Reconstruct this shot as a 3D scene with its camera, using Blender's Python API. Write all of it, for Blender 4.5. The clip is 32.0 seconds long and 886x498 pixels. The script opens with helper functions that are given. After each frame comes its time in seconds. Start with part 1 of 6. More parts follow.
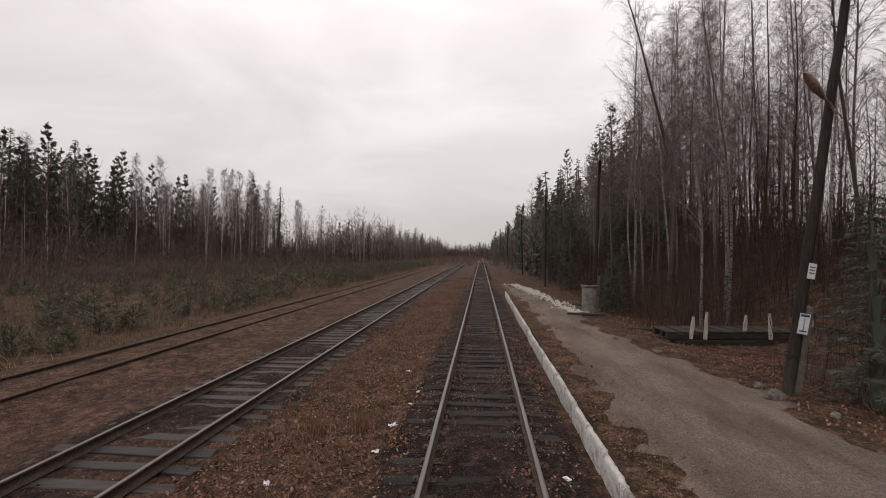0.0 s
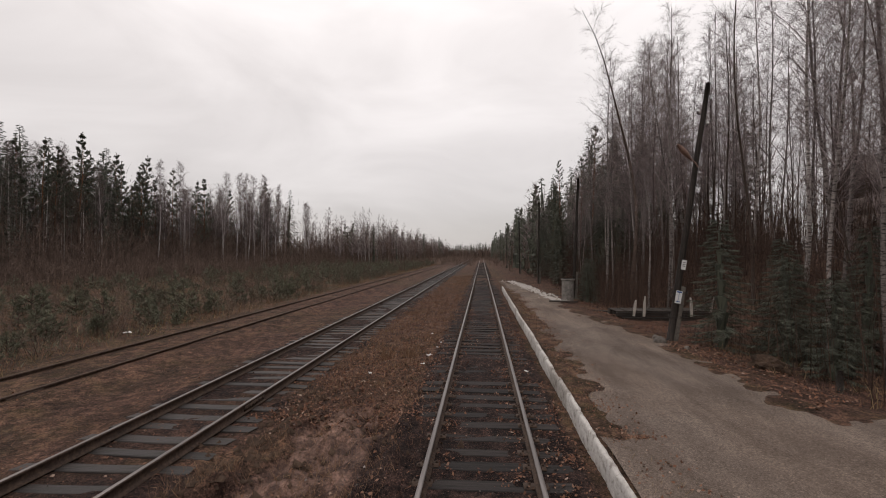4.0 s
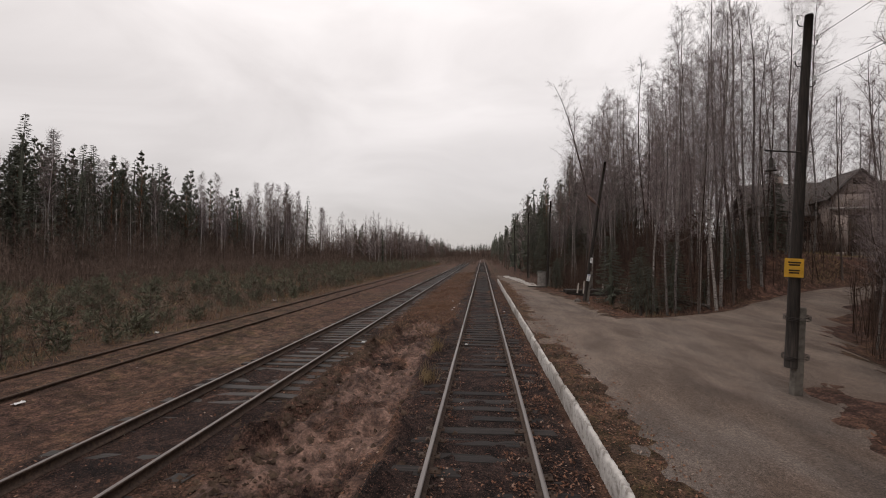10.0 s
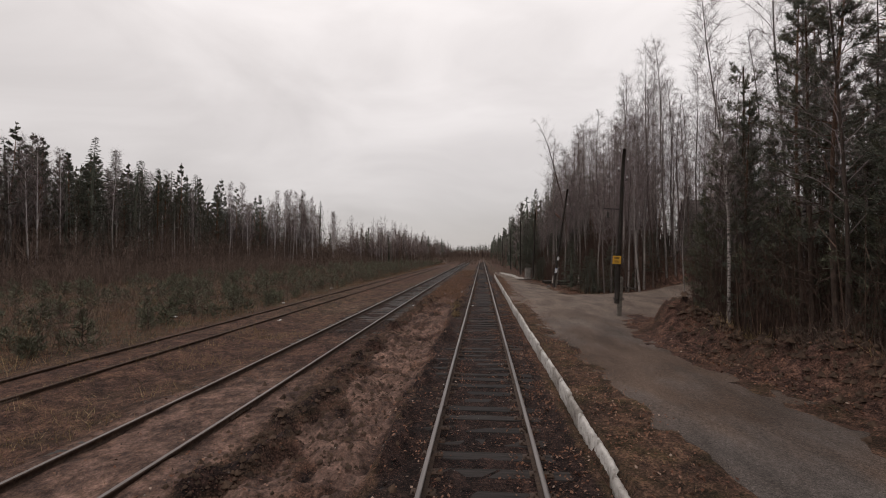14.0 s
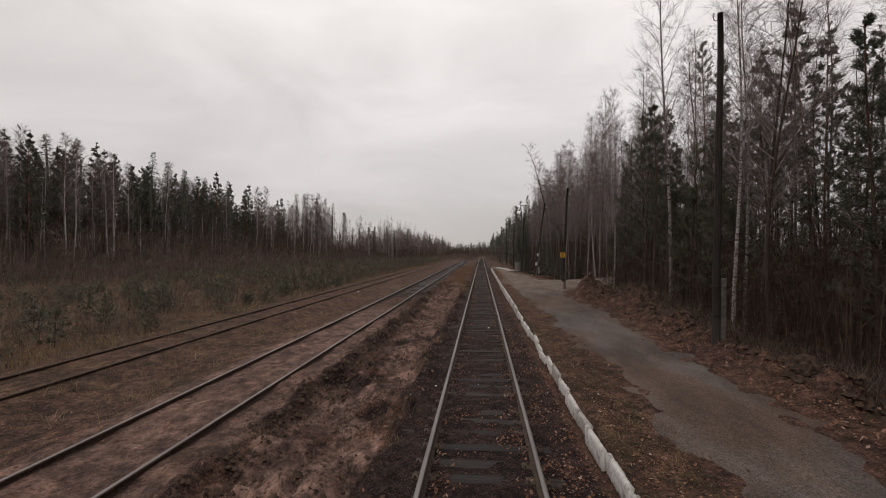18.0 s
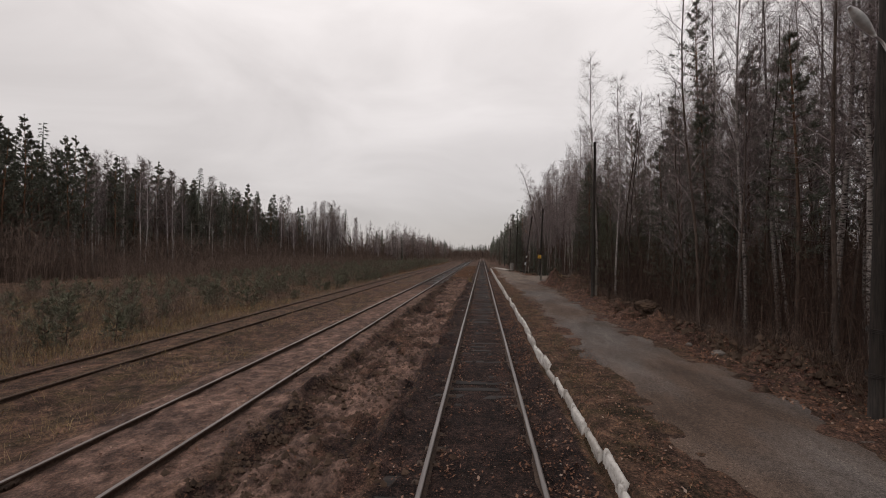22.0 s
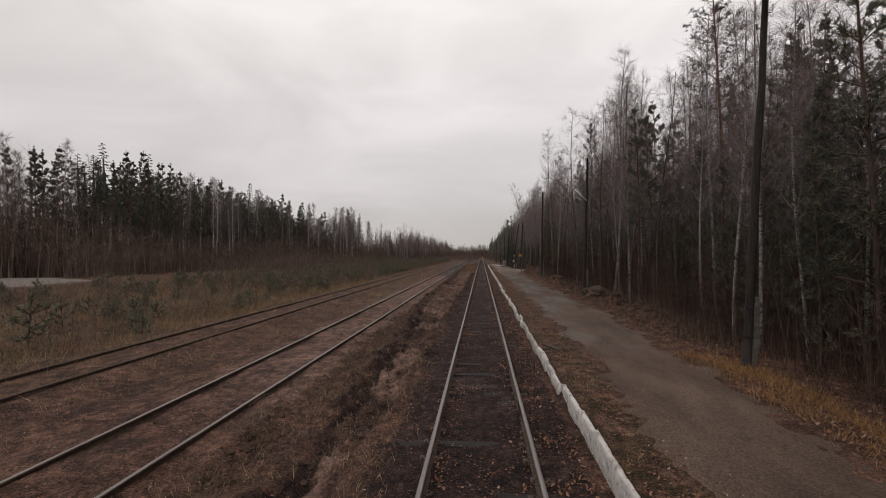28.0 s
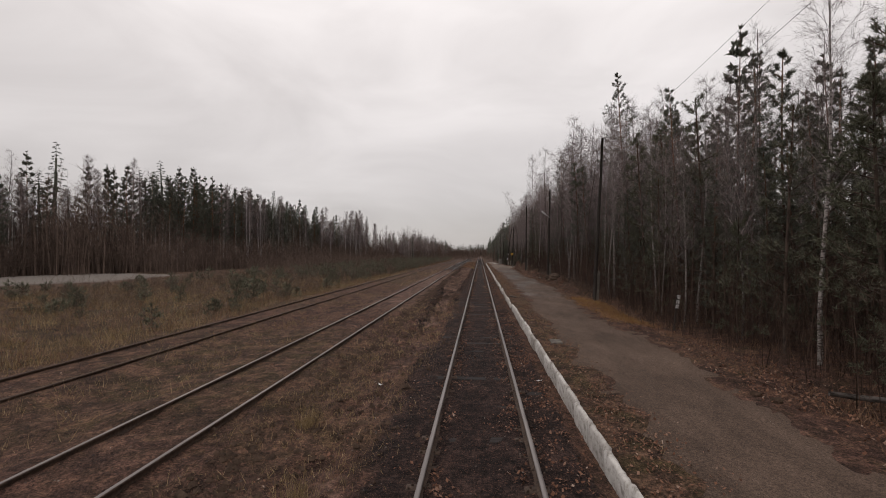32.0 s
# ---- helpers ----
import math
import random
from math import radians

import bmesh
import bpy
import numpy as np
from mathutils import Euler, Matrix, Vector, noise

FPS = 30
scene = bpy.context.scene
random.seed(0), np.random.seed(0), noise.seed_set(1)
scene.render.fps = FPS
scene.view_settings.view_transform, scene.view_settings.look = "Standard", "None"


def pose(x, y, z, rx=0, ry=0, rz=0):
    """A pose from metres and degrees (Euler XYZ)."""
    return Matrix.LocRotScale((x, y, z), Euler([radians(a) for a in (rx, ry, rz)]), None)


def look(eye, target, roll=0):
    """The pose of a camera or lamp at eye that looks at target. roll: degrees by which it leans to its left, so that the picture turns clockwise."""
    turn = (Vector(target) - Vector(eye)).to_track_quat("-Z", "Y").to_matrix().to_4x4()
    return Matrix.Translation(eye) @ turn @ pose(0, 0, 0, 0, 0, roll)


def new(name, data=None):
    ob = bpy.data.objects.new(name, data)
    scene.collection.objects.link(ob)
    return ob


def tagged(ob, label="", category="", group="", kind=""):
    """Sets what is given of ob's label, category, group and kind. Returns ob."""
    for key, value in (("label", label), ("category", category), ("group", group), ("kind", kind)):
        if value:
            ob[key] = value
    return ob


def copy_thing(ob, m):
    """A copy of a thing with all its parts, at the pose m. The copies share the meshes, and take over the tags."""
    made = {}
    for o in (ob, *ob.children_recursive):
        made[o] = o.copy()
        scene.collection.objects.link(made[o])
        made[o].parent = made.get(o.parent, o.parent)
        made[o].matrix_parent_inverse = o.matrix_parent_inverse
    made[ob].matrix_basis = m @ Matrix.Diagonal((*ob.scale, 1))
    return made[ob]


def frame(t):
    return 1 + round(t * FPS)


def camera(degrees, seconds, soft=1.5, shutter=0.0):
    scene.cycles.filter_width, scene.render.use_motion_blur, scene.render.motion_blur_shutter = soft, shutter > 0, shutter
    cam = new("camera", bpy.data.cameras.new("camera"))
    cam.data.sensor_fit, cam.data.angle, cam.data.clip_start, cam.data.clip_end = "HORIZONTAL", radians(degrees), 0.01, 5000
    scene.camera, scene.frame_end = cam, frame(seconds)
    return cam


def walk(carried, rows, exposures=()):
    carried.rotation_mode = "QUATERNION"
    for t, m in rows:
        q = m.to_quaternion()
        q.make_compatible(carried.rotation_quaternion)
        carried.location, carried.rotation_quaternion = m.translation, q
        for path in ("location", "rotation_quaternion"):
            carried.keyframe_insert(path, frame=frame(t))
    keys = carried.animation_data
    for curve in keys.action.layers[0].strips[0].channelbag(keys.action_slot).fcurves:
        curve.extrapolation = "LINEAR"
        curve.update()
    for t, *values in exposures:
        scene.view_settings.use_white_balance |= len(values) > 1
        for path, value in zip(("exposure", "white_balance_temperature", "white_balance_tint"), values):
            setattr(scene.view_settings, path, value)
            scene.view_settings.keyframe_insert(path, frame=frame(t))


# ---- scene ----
cam = camera(90.0, 32.0, soft=1.05, shutter=0.02)
EYE = 3.0
# seconds, metres along the track, yaw, pitch, roll
ROWS = [
    (0.0, 0.00, 4.92, 0.57, 0.07), (0.5, -0.61, 4.93, 0.63, 0.07), (1.0, -1.24, 4.94, 0.62, 0.05), (1.5, -1.89, 4.95, 0.65, -0.01),
    (2.0, -2.57, 4.96, 0.68, -0.05), (2.5, -3.29, 4.97, 0.66, -0.05), (3.0, -4.06, 4.97, 0.68, -0.02), (3.5, -4.90, 4.98, 0.65, 0.00),
    (5.5, -8.53, 5.02, 0.50, -0.08), (6.0, -9.45, 5.03, 0.47, -0.08), (6.5, -10.41, 5.04, 0.47, -0.09), (7.0, -11.42, 5.04, 0.45, -0.09),
    (7.5, -12.49, 5.05, 0.47, -0.14), (8.0, -13.60, 5.06, 0.48, -0.14), (8.5, -14.76, 5.06, 0.53, -0.15), (9.0, -15.95, 5.07, 0.59, -0.15),
    (9.5, -17.19, 5.06, 0.68, -0.12), (10.0, -18.44, 5.06, 0.66, -0.08), (10.5, -19.71, 5.05, 0.65, -0.05), (11.0, -21.02, 5.04, 0.64, -0.11),
    (11.5, -22.42, 5.04, 0.69, -0.11), (12.0, -23.91, 5.03, 0.78, -0.07), (12.5, -25.46, 5.03, 0.77, -0.03), (13.0, -27.03, 5.02, 0.76, -0.05),
    (13.5, -28.62, 5.01, 0.81, 0.05), (14.0, -30.24, 5.00, 0.71, 0.12), (14.5, -31.91, 4.99, 0.81, 0.25), (16.5, -38.75, 4.94, 0.43, 0.07),
    (17.0, -40.40, 4.93, 0.40, 0.14), (17.5, -42.09, 4.92, 0.36, 0.08), (18.0, -43.83, 4.91, 0.36, 0.11), (18.5, -45.63, 4.90, 0.42, 0.30),
    (19.0, -47.42, 4.89, 0.46, 0.25), (19.5, -49.20, 4.91, 0.48, 0.03), (20.0, -50.96, 4.93, 0.59, -0.16), (20.5, -52.75, 4.95, 0.68, -0.13),
    (21.0, -54.53, 4.97, 0.72, -0.04), (21.5, -56.39, 5.00, 0.67, 0.01), (22.0, -58.27, 5.02, 0.67, 0.01), (22.5, -60.12, 5.04, 0.66, -0.04),
    (23.0, -61.92, 5.06, 0.61, -0.18), (23.5, -63.74, 5.05, 0.56, -0.28), (24.0, -65.59, 5.03, 0.60, -0.27), (24.5, -67.47, 5.02, 0.67, -0.18),
    (25.0, -69.38, 5.00, 0.69, -0.19), (25.5, -71.31, 4.99, 0.65, -0.19), (27.5, -79.14, 4.93, 0.52, 0.05), (28.0, -80.93, 4.92, 0.61, 0.07),
    (28.5, -82.77, 4.90, 0.69, 0.14), (29.0, -84.72, 4.88, 0.62, 0.14), (29.5, -86.74, 4.85, 0.52, 0.08), (30.0, -88.70, 4.83, 0.57, 0.15),
    (30.5, -90.65, 4.81, 0.57, 0.07), (31.0, -92.62, 4.79, 0.57, 0.09), (31.5, -94.58, 4.76, 0.59, 0.14), (32.0, -96.57, 4.74, 0.54, 0.27),
]
walk(cam, [(t, pose(0, y, EYE, 90 + pitch, roll, yaw)) for t, y, yaw, pitch, roll in ROWS],
     [(0, 0.10, 6560, 10.1), (9, 0.08, 6560, 10.1), (14, -0.05, 6560, 10.1), (24, -0.09, 6560, 10.1), (32, -0.06, 6560, 10.1)])

# ---------------------------------------------------------------- light
world = bpy.data.worlds.new("overcast_sky")
scene.world = world
world.use_nodes = True
wn, wl = world.node_tree.nodes, world.node_tree.links
wn.clear()
w_out = wn.new("ShaderNodeOutputWorld")
w_bg = wn.new("ShaderNodeBackground")
w_sky = wn.new("ShaderNodeTexSky")
w_sky.sky_type, w_sky.sun_disc = "NISHITA", False
w_sky.sun_elevation, w_sky.sun_rotation = radians(22), radians(200)
w_tc = wn.new("ShaderNodeTexCoord")
w_map = wn.new("ShaderNodeMapping")
w_map.inputs["Scale"].default_value = (1.0, 1.0, 2.6)
w_noise = wn.new("ShaderNodeTexNoise")
w_noise.inputs["Scale"].default_value, w_noise.inputs["Detail"].default_value = 2.2, 6.0
w_noise.inputs["Roughness"].default_value, w_noise.inputs["Distortion"].default_value = 0.5, 0.5
w_ramp = wn.new("ShaderNodeValToRGB")
w_ramp.color_ramp.elements[0].position, w_ramp.color_ramp.elements[0].color = 0.30, (0.84, 0.80, 0.79, 1)
w_ramp.color_ramp.elements[1].position, w_ramp.color_ramp.elements[1].color = 0.68, (1.13, 1.085, 1.075, 1)
w_sep = wn.new("ShaderNodeSeparateXYZ")
w_h = wn.new("ShaderNodeValToRGB")  # cloud is thinner overhead, dull at the skyline
w_h.color_ramp.elements[0].position, w_h.color_ramp.elements[0].color = 0.0, (0.57, 0.56, 0.56, 1)
w_h.color_ramp.elements[1].position, w_h.color_ramp.elements[1].color = 0.5, (1.0, 0.985, 0.985, 1)
w_mul = wn.new("ShaderNodeMixRGB")
w_mul.blend_type = "MULTIPLY"
w_mul.inputs[0].default_value = 1.0
w_gain = wn.new("ShaderNodeMixRGB")
w_gain.blend_type = "MULTIPLY"
w_gain.inputs[0].default_value, w_gain.inputs[2].default_value = 1.0, (0.1, 0.1, 0.1, 1)
w_mix = wn.new("ShaderNodeMixRGB")
w_mix.inputs[0].default_value = 0.94
wl.new(w_tc.outputs["Generated"], w_map.inputs["Vector"])
wl.new(w_map.outputs["Vector"], w_noise.inputs["Vector"])
wl.new(w_noise.outputs["Fac"], w_ramp.inputs["Fac"])
wl.new(w_tc.outputs["Generated"], w_sep.inputs[0])
wl.new(w_sep.outputs["Z"], w_h.inputs["Fac"])
wl.new(w_ramp.outputs["Color"], w_mul.inputs[1])
wl.new(w_h.outputs["Color"], w_mul.inputs[2])
wl.new(w_sky.outputs["Color"], w_gain.inputs[1])
wl.new(w_gain.outputs["Color"], w_mix.inputs[1])
wl.new(w_mul.outputs["Color"], w_mix.inputs[2])
wl.new(w_mix.outputs["Color"], w_bg.inputs["Color"])
wl.new(w_bg.outputs["Background"], w_out.inputs["Surface"])
w_bg.inputs["Strength"].default_value = 1.0
sun = new("sun", bpy.data.lights.new("sun", "SUN"))
sun.data.energy, sun.data.angle, sun.data.color = 0.6, radians(40), (1.0, 0.95, 0.9)
sun.matrix_world = look((0, 0, 60), (14, 30, 0))


# ---------------------------------------------------------------- materials
def material(name, build, rough=0.85, spec=0.3, bump=None, metal=0.0):
    """A principled material. build(n, l) returns the colour socket; bump is (scale, strength, detail)."""
    m = bpy.data.materials.new(name)
    m.use_nodes = True
    n, l = m.node_tree.nodes, m.node_tree.links
    p = n["Principled BSDF"]
    p.inputs["Roughness"].default_value, p.inputs["Specular IOR Level"].default_value = rough, spec
    p.inputs["Metallic"].default_value = metal
    col = build(n, l)
    l.new(col, p.inputs["Base Color"])
    if bump:
        b = n.new("ShaderNodeBump")
        t = tex(n, l, bump[0], bump[2])
        b.inputs["Strength"].default_value, b.inputs["Distance"].default_value = bump[1], bump[3]
        l.new(t, b.inputs["Height"])
        l.new(b.outputs["Normal"], p.inputs["Normal"])
    return m


def tex(n, l, scale, detail=4.0, stretch=(1, 1, 1), coord="Object", rough=0.6):
    """The value of a noise texture in metres."""
    c = n.new("ShaderNodeTexCoord")
    mp = n.new("ShaderNodeMapping")
    mp.inputs["Scale"].default_value = stretch
    t = n.new("ShaderNodeTexNoise")
    t.inputs["Scale"].default_value, t.inputs["Detail"].default_value, t.inputs["Roughness"].default_value = scale, detail, rough
    l.new(c.outputs[coord], mp.inputs["Vector"])
    l.new(mp.outputs["Vector"], t.inputs["Vector"])
    return t.outputs["Fac"]


def ramp(n, l, fac, stops):
    r = n.new("ShaderNodeValToRGB")
    e = r.color_ramp.elements
    while len(e) < len(stops):
        e.new(0.5)
    for k, (pos, c) in enumerate(stops):
        e[k].position, e[k].color = pos, (*c, 1)
    l.new(fac, r.inputs["Fac"])
    return r.outputs["Color"]


def mix(n, l, fac, a, b, mode="MIX"):
    m = n.new("ShaderNodeMixRGB")
    m.blend_type = mode
    for sock, v in zip(m.inputs, (fac, a, b)):
        if isinstance(v, (int, float)):
            sock.default_value = v
        elif isinstance(v, tuple):
            sock.default_value = (*v, 1)
        else:
            l.new(v, sock)
    return m.outputs["Color"]


def chance(n):
    return n.new("ShaderNodeObjectInfo").outputs["Random"]


def island(n):
    return n.new("ShaderNodeNewGeometry").outputs["Random Per Island"]


def plain(name, dark, light, scale=6.0, rough=0.85, spec=0.3, bump=None, metal=0.0, stretch=(1, 1, 1), vary=None):
    """Two colours mixed by noise at two scales; vary: 'object' or 'island' shifts brightness from piece to piece."""
    def build(n, l):
        c = ramp(n, l, tex(n, l, scale, 6, stretch), [(0.3, dark), (0.7, light)])
        c = mix(n, l, 0.5, c, ramp(n, l, tex(n, l, scale * 0.17, 3, stretch), [(0.35, (0.6, 0.6, 0.6)), (0.65, (1.25, 1.22, 1.2))]), "MULTIPLY")
        if vary:
            v = chance(n) if vary == "object" else island(n)
            c = mix(n, l, 1.0, c, ramp(n, l, v, [(0, (0.62, 0.62, 0.62)), (1, (1.25, 1.22, 1.2))]), "MULTIPLY")
        return c
    return material(name, build, rough, spec, bump, metal)


def island_mix(name, stops, rough=0.9, spec=0.2):
    """Colours picked piece by piece."""
    def build(n, l):
        return mix(n, l, 0.35, ramp(n, l, island(n), stops), ramp(n, l, tex(n, l, 0.35, 3), [(0.3, (0.5, 0.5, 0.5)), (0.7, (1.4, 1.4, 1.4))]), "MULTIPLY")
    return material(name, build, rough, spec)


def ground_colour(n, l):
    """Earth, sand, coal-dark ballast, moss and dry grass, laid out by the sheet's cover layer."""
    a = n.new("ShaderNodeAttribute")
    a.attribute_name = "cover"
    s = n.new("ShaderNodeSeparateColor")
    l.new(a.outputs["Color"], s.inputs[0])
    fine, big = tex(n, l, 24, 7, rough=0.75), tex(n, l, 0.5, 5)
    mid = ramp(n, l, tex(n, l, 6.5, 8, rough=0.68), [(0.36, (0, 0, 0)), (0.64, (1, 1, 1))])
    earth = mix(n, l, mid, (0.029, 0.0195, 0.0150), (0.093, 0.065, 0.050))
    earth = mix(n, l, ramp(n, l, big, [(0.4, (0, 0, 0)), (0.62, (0.8, 0.8, 0.8))]), earth, mix(n, l, fine, (0.042, 0.029, 0.019), (0.086, 0.061, 0.041)))
    sand = mix(n, l, mid, (0.094, 0.073, 0.057), (0.158, 0.124, 0.099))
    sand = mix(n, l, ramp(n, l, tex(n, l, 2.6, 8, rough=0.72), [(0.49, (0, 0, 0)), (0.58, (0.6, 0.6, 0.6))]), sand, mix(n, l, mid, (0.034, 0.025, 0.0195), (0.092, 0.068, 0.054)))
    coal = mix(n, l, mid, (0.0075, 0.0064, 0.0062), (0.033, 0.025, 0.021))
    grass = mix(n, l, mid, (0.036, 0.027, 0.019), (0.100, 0.073, 0.050))
    grass = mix(n, l, ramp(n, l, tex(n, l, 1.6, 5), [(0.44, (0, 0, 0)), (0.62, (0.8, 0.8, 0.8))]), grass, (0.036, 0.034, 0.016))
    edge = tex(n, l, 4, 6)

    def sharp(w):  # ragged borders between the covers
        m = n.new("ShaderNodeMath")
        m.operation = "ADD"
        l.new(w, m.inputs[0])
        k = n.new("ShaderNodeMath")
        k.operation, k.inputs[1].default_value = "SUBTRACT", 0.5
        l.new(edge, k.inputs[0])
        g = n.new("ShaderNodeMath")
        g.operation, g.inputs[1].default_value = "MULTIPLY", 0.9
        l.new(k.outputs[0], g.inputs[0])
        l.new(g.outputs[0], m.inputs[1])
        return ramp(n, l, m.outputs[0], [(0.3, (0, 0, 0)), (0.7, (1, 1, 1))])
    grain = ramp(n, l, fine, [(0.40, (0.28, 0.28, 0.28)), (0.60, (1.8, 1.72, 1.66))])
    lumps = ramp(n, l, tex(n, l, 4, 4, (1, 0.8, 1), rough=0.6), [(0.40, (0.52, 0.52, 0.53)), (0.60, (1.45, 1.4, 1.36))])
    c = mix(n, l, 0.9, mix(n, l, sharp(s.outputs["Blue"]), earth, grass), grain, "MULTIPLY")
    c = mix(n, l, sharp(s.outputs["Red"]), c, mix(n, l, 0.45, sand, grain, "MULTIPLY"))
    c = mix(n, l, sharp(s.outputs["Green"]), c, mix(n, l, 0.9, coal, grain, "MULTIPLY"))
    c = mix(n, l, 0.8, c, lumps, "MULTIPLY")
    c = mix(n, l, 1.0, c, ramp(n, l, tex(n, l, 0.9, 7, rough=0.7), [(0.36, (0.58, 0.58, 0.6)), (0.64, (1.42, 1.36, 1.32))]), "MULTIPLY")
    litter = ramp(n, l, tex(n, l, 48, 3), [(0.61, (0, 0, 0)), (0.66, (0.8, 0.8, 0.8))])
    c = mix(n, l, litter, c, mix(n, l, tex(n, l, 3, 2), (0.12, 0.052, 0.028), (0.20, 0.13, 0.095)))
    c = mix(n, l, 1.0, c, (1.04, 0.905, 0.95), "MULTIPLY")
    return mix(n, l, sharp(a.outputs["Alpha"]), c, mix(n, l, mid, (0.125, 0.108, 0.096), (0.19, 0.168, 0.15)))


M_GROUND = material("earth", ground_colour, 0.95, 0.15, (17, 1.0, 10, 0.05))


def road_colour(n, l):
    """Packed grey gravel, browner towards its ragged edges and the far end, with ruts and pale chips."""
    grit = ramp(n, l, tex(n, l, 24, 8, rough=0.75), [(0.36, (0, 0, 0)), (0.64, (1, 1, 1))])
    c = mix(n, l, grit, (0.060, 0.0510, 0.0465), (0.152, 0.131, 0.120))
    brown = mix(n, l, grit, (0.050, 0.034, 0.026), (0.132, 0.092, 0.070))
    x = n.new("ShaderNodeTexCoord")
    sp = n.new("ShaderNodeSeparateXYZ")
    l.new(x.outputs["Object"], sp.inputs[0])
    along = n.new("ShaderNodeMapRange")
    along.inputs["From Min"].default_value, along.inputs["From Max"].default_value = -62, -72
    l.new(sp.outputs["Y"], along.inputs["Value"])
    a = n.new("ShaderNodeAttribute")
    a.attribute_name = "cover"
    se = n.new("ShaderNodeSeparateColor")
    l.new(a.outputs["Color"], se.inputs[0])
    rag = n.new("ShaderNodeMath")
    rag.operation = "ADD"
    l.new(se.outputs["Red"], rag.inputs[0])
    l.new(tex(n, l, 3.5, 7, rough=0.7), rag.inputs[1])
    border = ramp(n, l, rag.outputs[0], [(0.85, (1, 1, 1)), (1.4, (0, 0, 0))])
    f = mix(n, l, 1.0, ramp(n, l, tex(n, l, 0.33, 6, (1, 0.45, 1)), [(0.40, (0, 0, 0)), (0.56, (0.95, 0.95, 0.95))]), along.outputs["Result"], "ADD")
    c = mix(n, l, f, c, brown)
    fork = n.new("ShaderNodeMapRange")
    fork.inputs["From Min"].default_value, fork.inputs["From Max"].default_value, fork.inputs["To Max"].default_value = -16, -5, 0.75
    l.new(sp.outputs["Y"], fork.inputs["Value"])
    c = mix(n, l, fork.outputs["Result"], c, mix(n, l, grit, (0.098, 0.076, 0.062), (0.205, 0.162, 0.135)))
    c = mix(n, l, border, c, mix(n, l, grit, (0.026, 0.018, 0.012), (0.086, 0.058, 0.040)))
    c = mix(n, l, 0.7, c, ramp(n, l, tex(n, l, 0.9, 7, (1, 0.35, 1), rough=0.65), [(0.36, (0.5, 0.48, 0.47)), (0.64, (1.35, 1.35, 1.35))]), "MULTIPLY")
    c = mix(n, l, 0.85, c, ramp(n, l, tex(n, l, 60, 5, rough=0.75), [(0.38, (0.4, 0.4, 0.4)), (0.62, (1.6, 1.57, 1.55))]), "MULTIPLY")
    return mix(n, l, ramp(n, l, tex(n, l, 60, 2), [(0.71, (0, 0, 0)), (0.75, (0.8, 0.8, 0.8))]), c, (0.30, 0.27, 0.25))


M_ROAD = material("packed_gravel", road_colour, 0.92, 0.2, (24, 0.8, 8, 0.03))
M_RAIL_TOP = plain("worn_rail_steel", (0.125, 0.11, 0.105), (0.27, 0.245, 0.235), 9, 0.45, 0.5, None, 0.6, (1, 0.05, 1))
M_RUST = plain("rusty_steel", (0.036, 0.025, 0.020), (0.105, 0.07, 0.052), 22, 0.8, 0.3, (60, 0.4, 4, 0.004), 0.2)
M_SLEEPER = plain("tarred_timber", (0.009, 0.0077, 0.0074), (0.038, 0.032, 0.030), 7, 0.78, 0.25, (16, 0.7, 6, 0.012), 0, (0.25, 4, 4), "object")
M_SLEEPER_WET = plain("wet_grey_timber", (0.014, 0.012, 0.0113), (0.054, 0.046, 0.043), 5, 0.62, 0.35, (16, 0.6, 6, 0.01), 0, (0.25, 4, 4), "object")
def kerb_colour(n, l):
    c = ramp(n, l, tex(n, l, 7, 7), [(0.35, (0.24, 0.22, 0.20)), (0.47, (0.46, 0.435, 0.41)), (0.8, (0.66, 0.635, 0.61))])
    c = mix(n, l, ramp(n, l, tex(n, l, 26, 5), [(0.56, (0, 0, 0)), (0.68, (0.5, 0.5, 0.5))]), c, (0.24, 0.215, 0.19))
    return mix(n, l, 1.0, c, ramp(n, l, chance(n), [(0, (0.62, 0.60, 0.58)), (0.5, (1, 1, 1))]), "MULTIPLY")


M_KERB = material("flaking_whitewash", kerb_colour, 0.9, 0.2, (30, 0.7, 6, 0.02))
M_CONC = plain("weathered_concrete", (0.075, 0.066, 0.058), (0.175, 0.157, 0.138), 8, 0.92, 0.2, (40, 0.5, 6, 0.01))
M_POLE = plain("tarred_pole", (0.010, 0.0083, 0.0075), (0.040, 0.031, 0.026), 9, 0.8, 0.25, (14, 0.7, 5, 0.012), 0, (4, 4, 0.3))
M_IRON = plain("dark_iron", (0.02, 0.018, 0.017), (0.06, 0.05, 0.045), 20, 0.7, 0.4, None, 0.5)
M_WIRE = plain("grey_wire", (0.10, 0.10, 0.10), (0.2, 0.2, 0.2), 20, 0.6, 0.4, None, 0.5)
M_GLASSY = plain("porcelain", (0.55, 0.55, 0.54), (0.75, 0.75, 0.74), 20, 0.25, 0.5)
M_LAMP = plain("grey_lamp_metal", (0.5, 0.5, 0.5), (0.7, 0.7, 0.7), 15, 0.5, 0.5, None, 0.3)
M_LAMPRUST = plain("rusted_lamp_metal", (0.14, 0.08, 0.06), (0.26, 0.17, 0.14), 15, 0.7, 0.3, None, 0.1)
M_YELLOW = plain("yellow_enamel", (0.55, 0.30, 0.03), (0.66, 0.38, 0.05), 12, 0.5, 0.4)
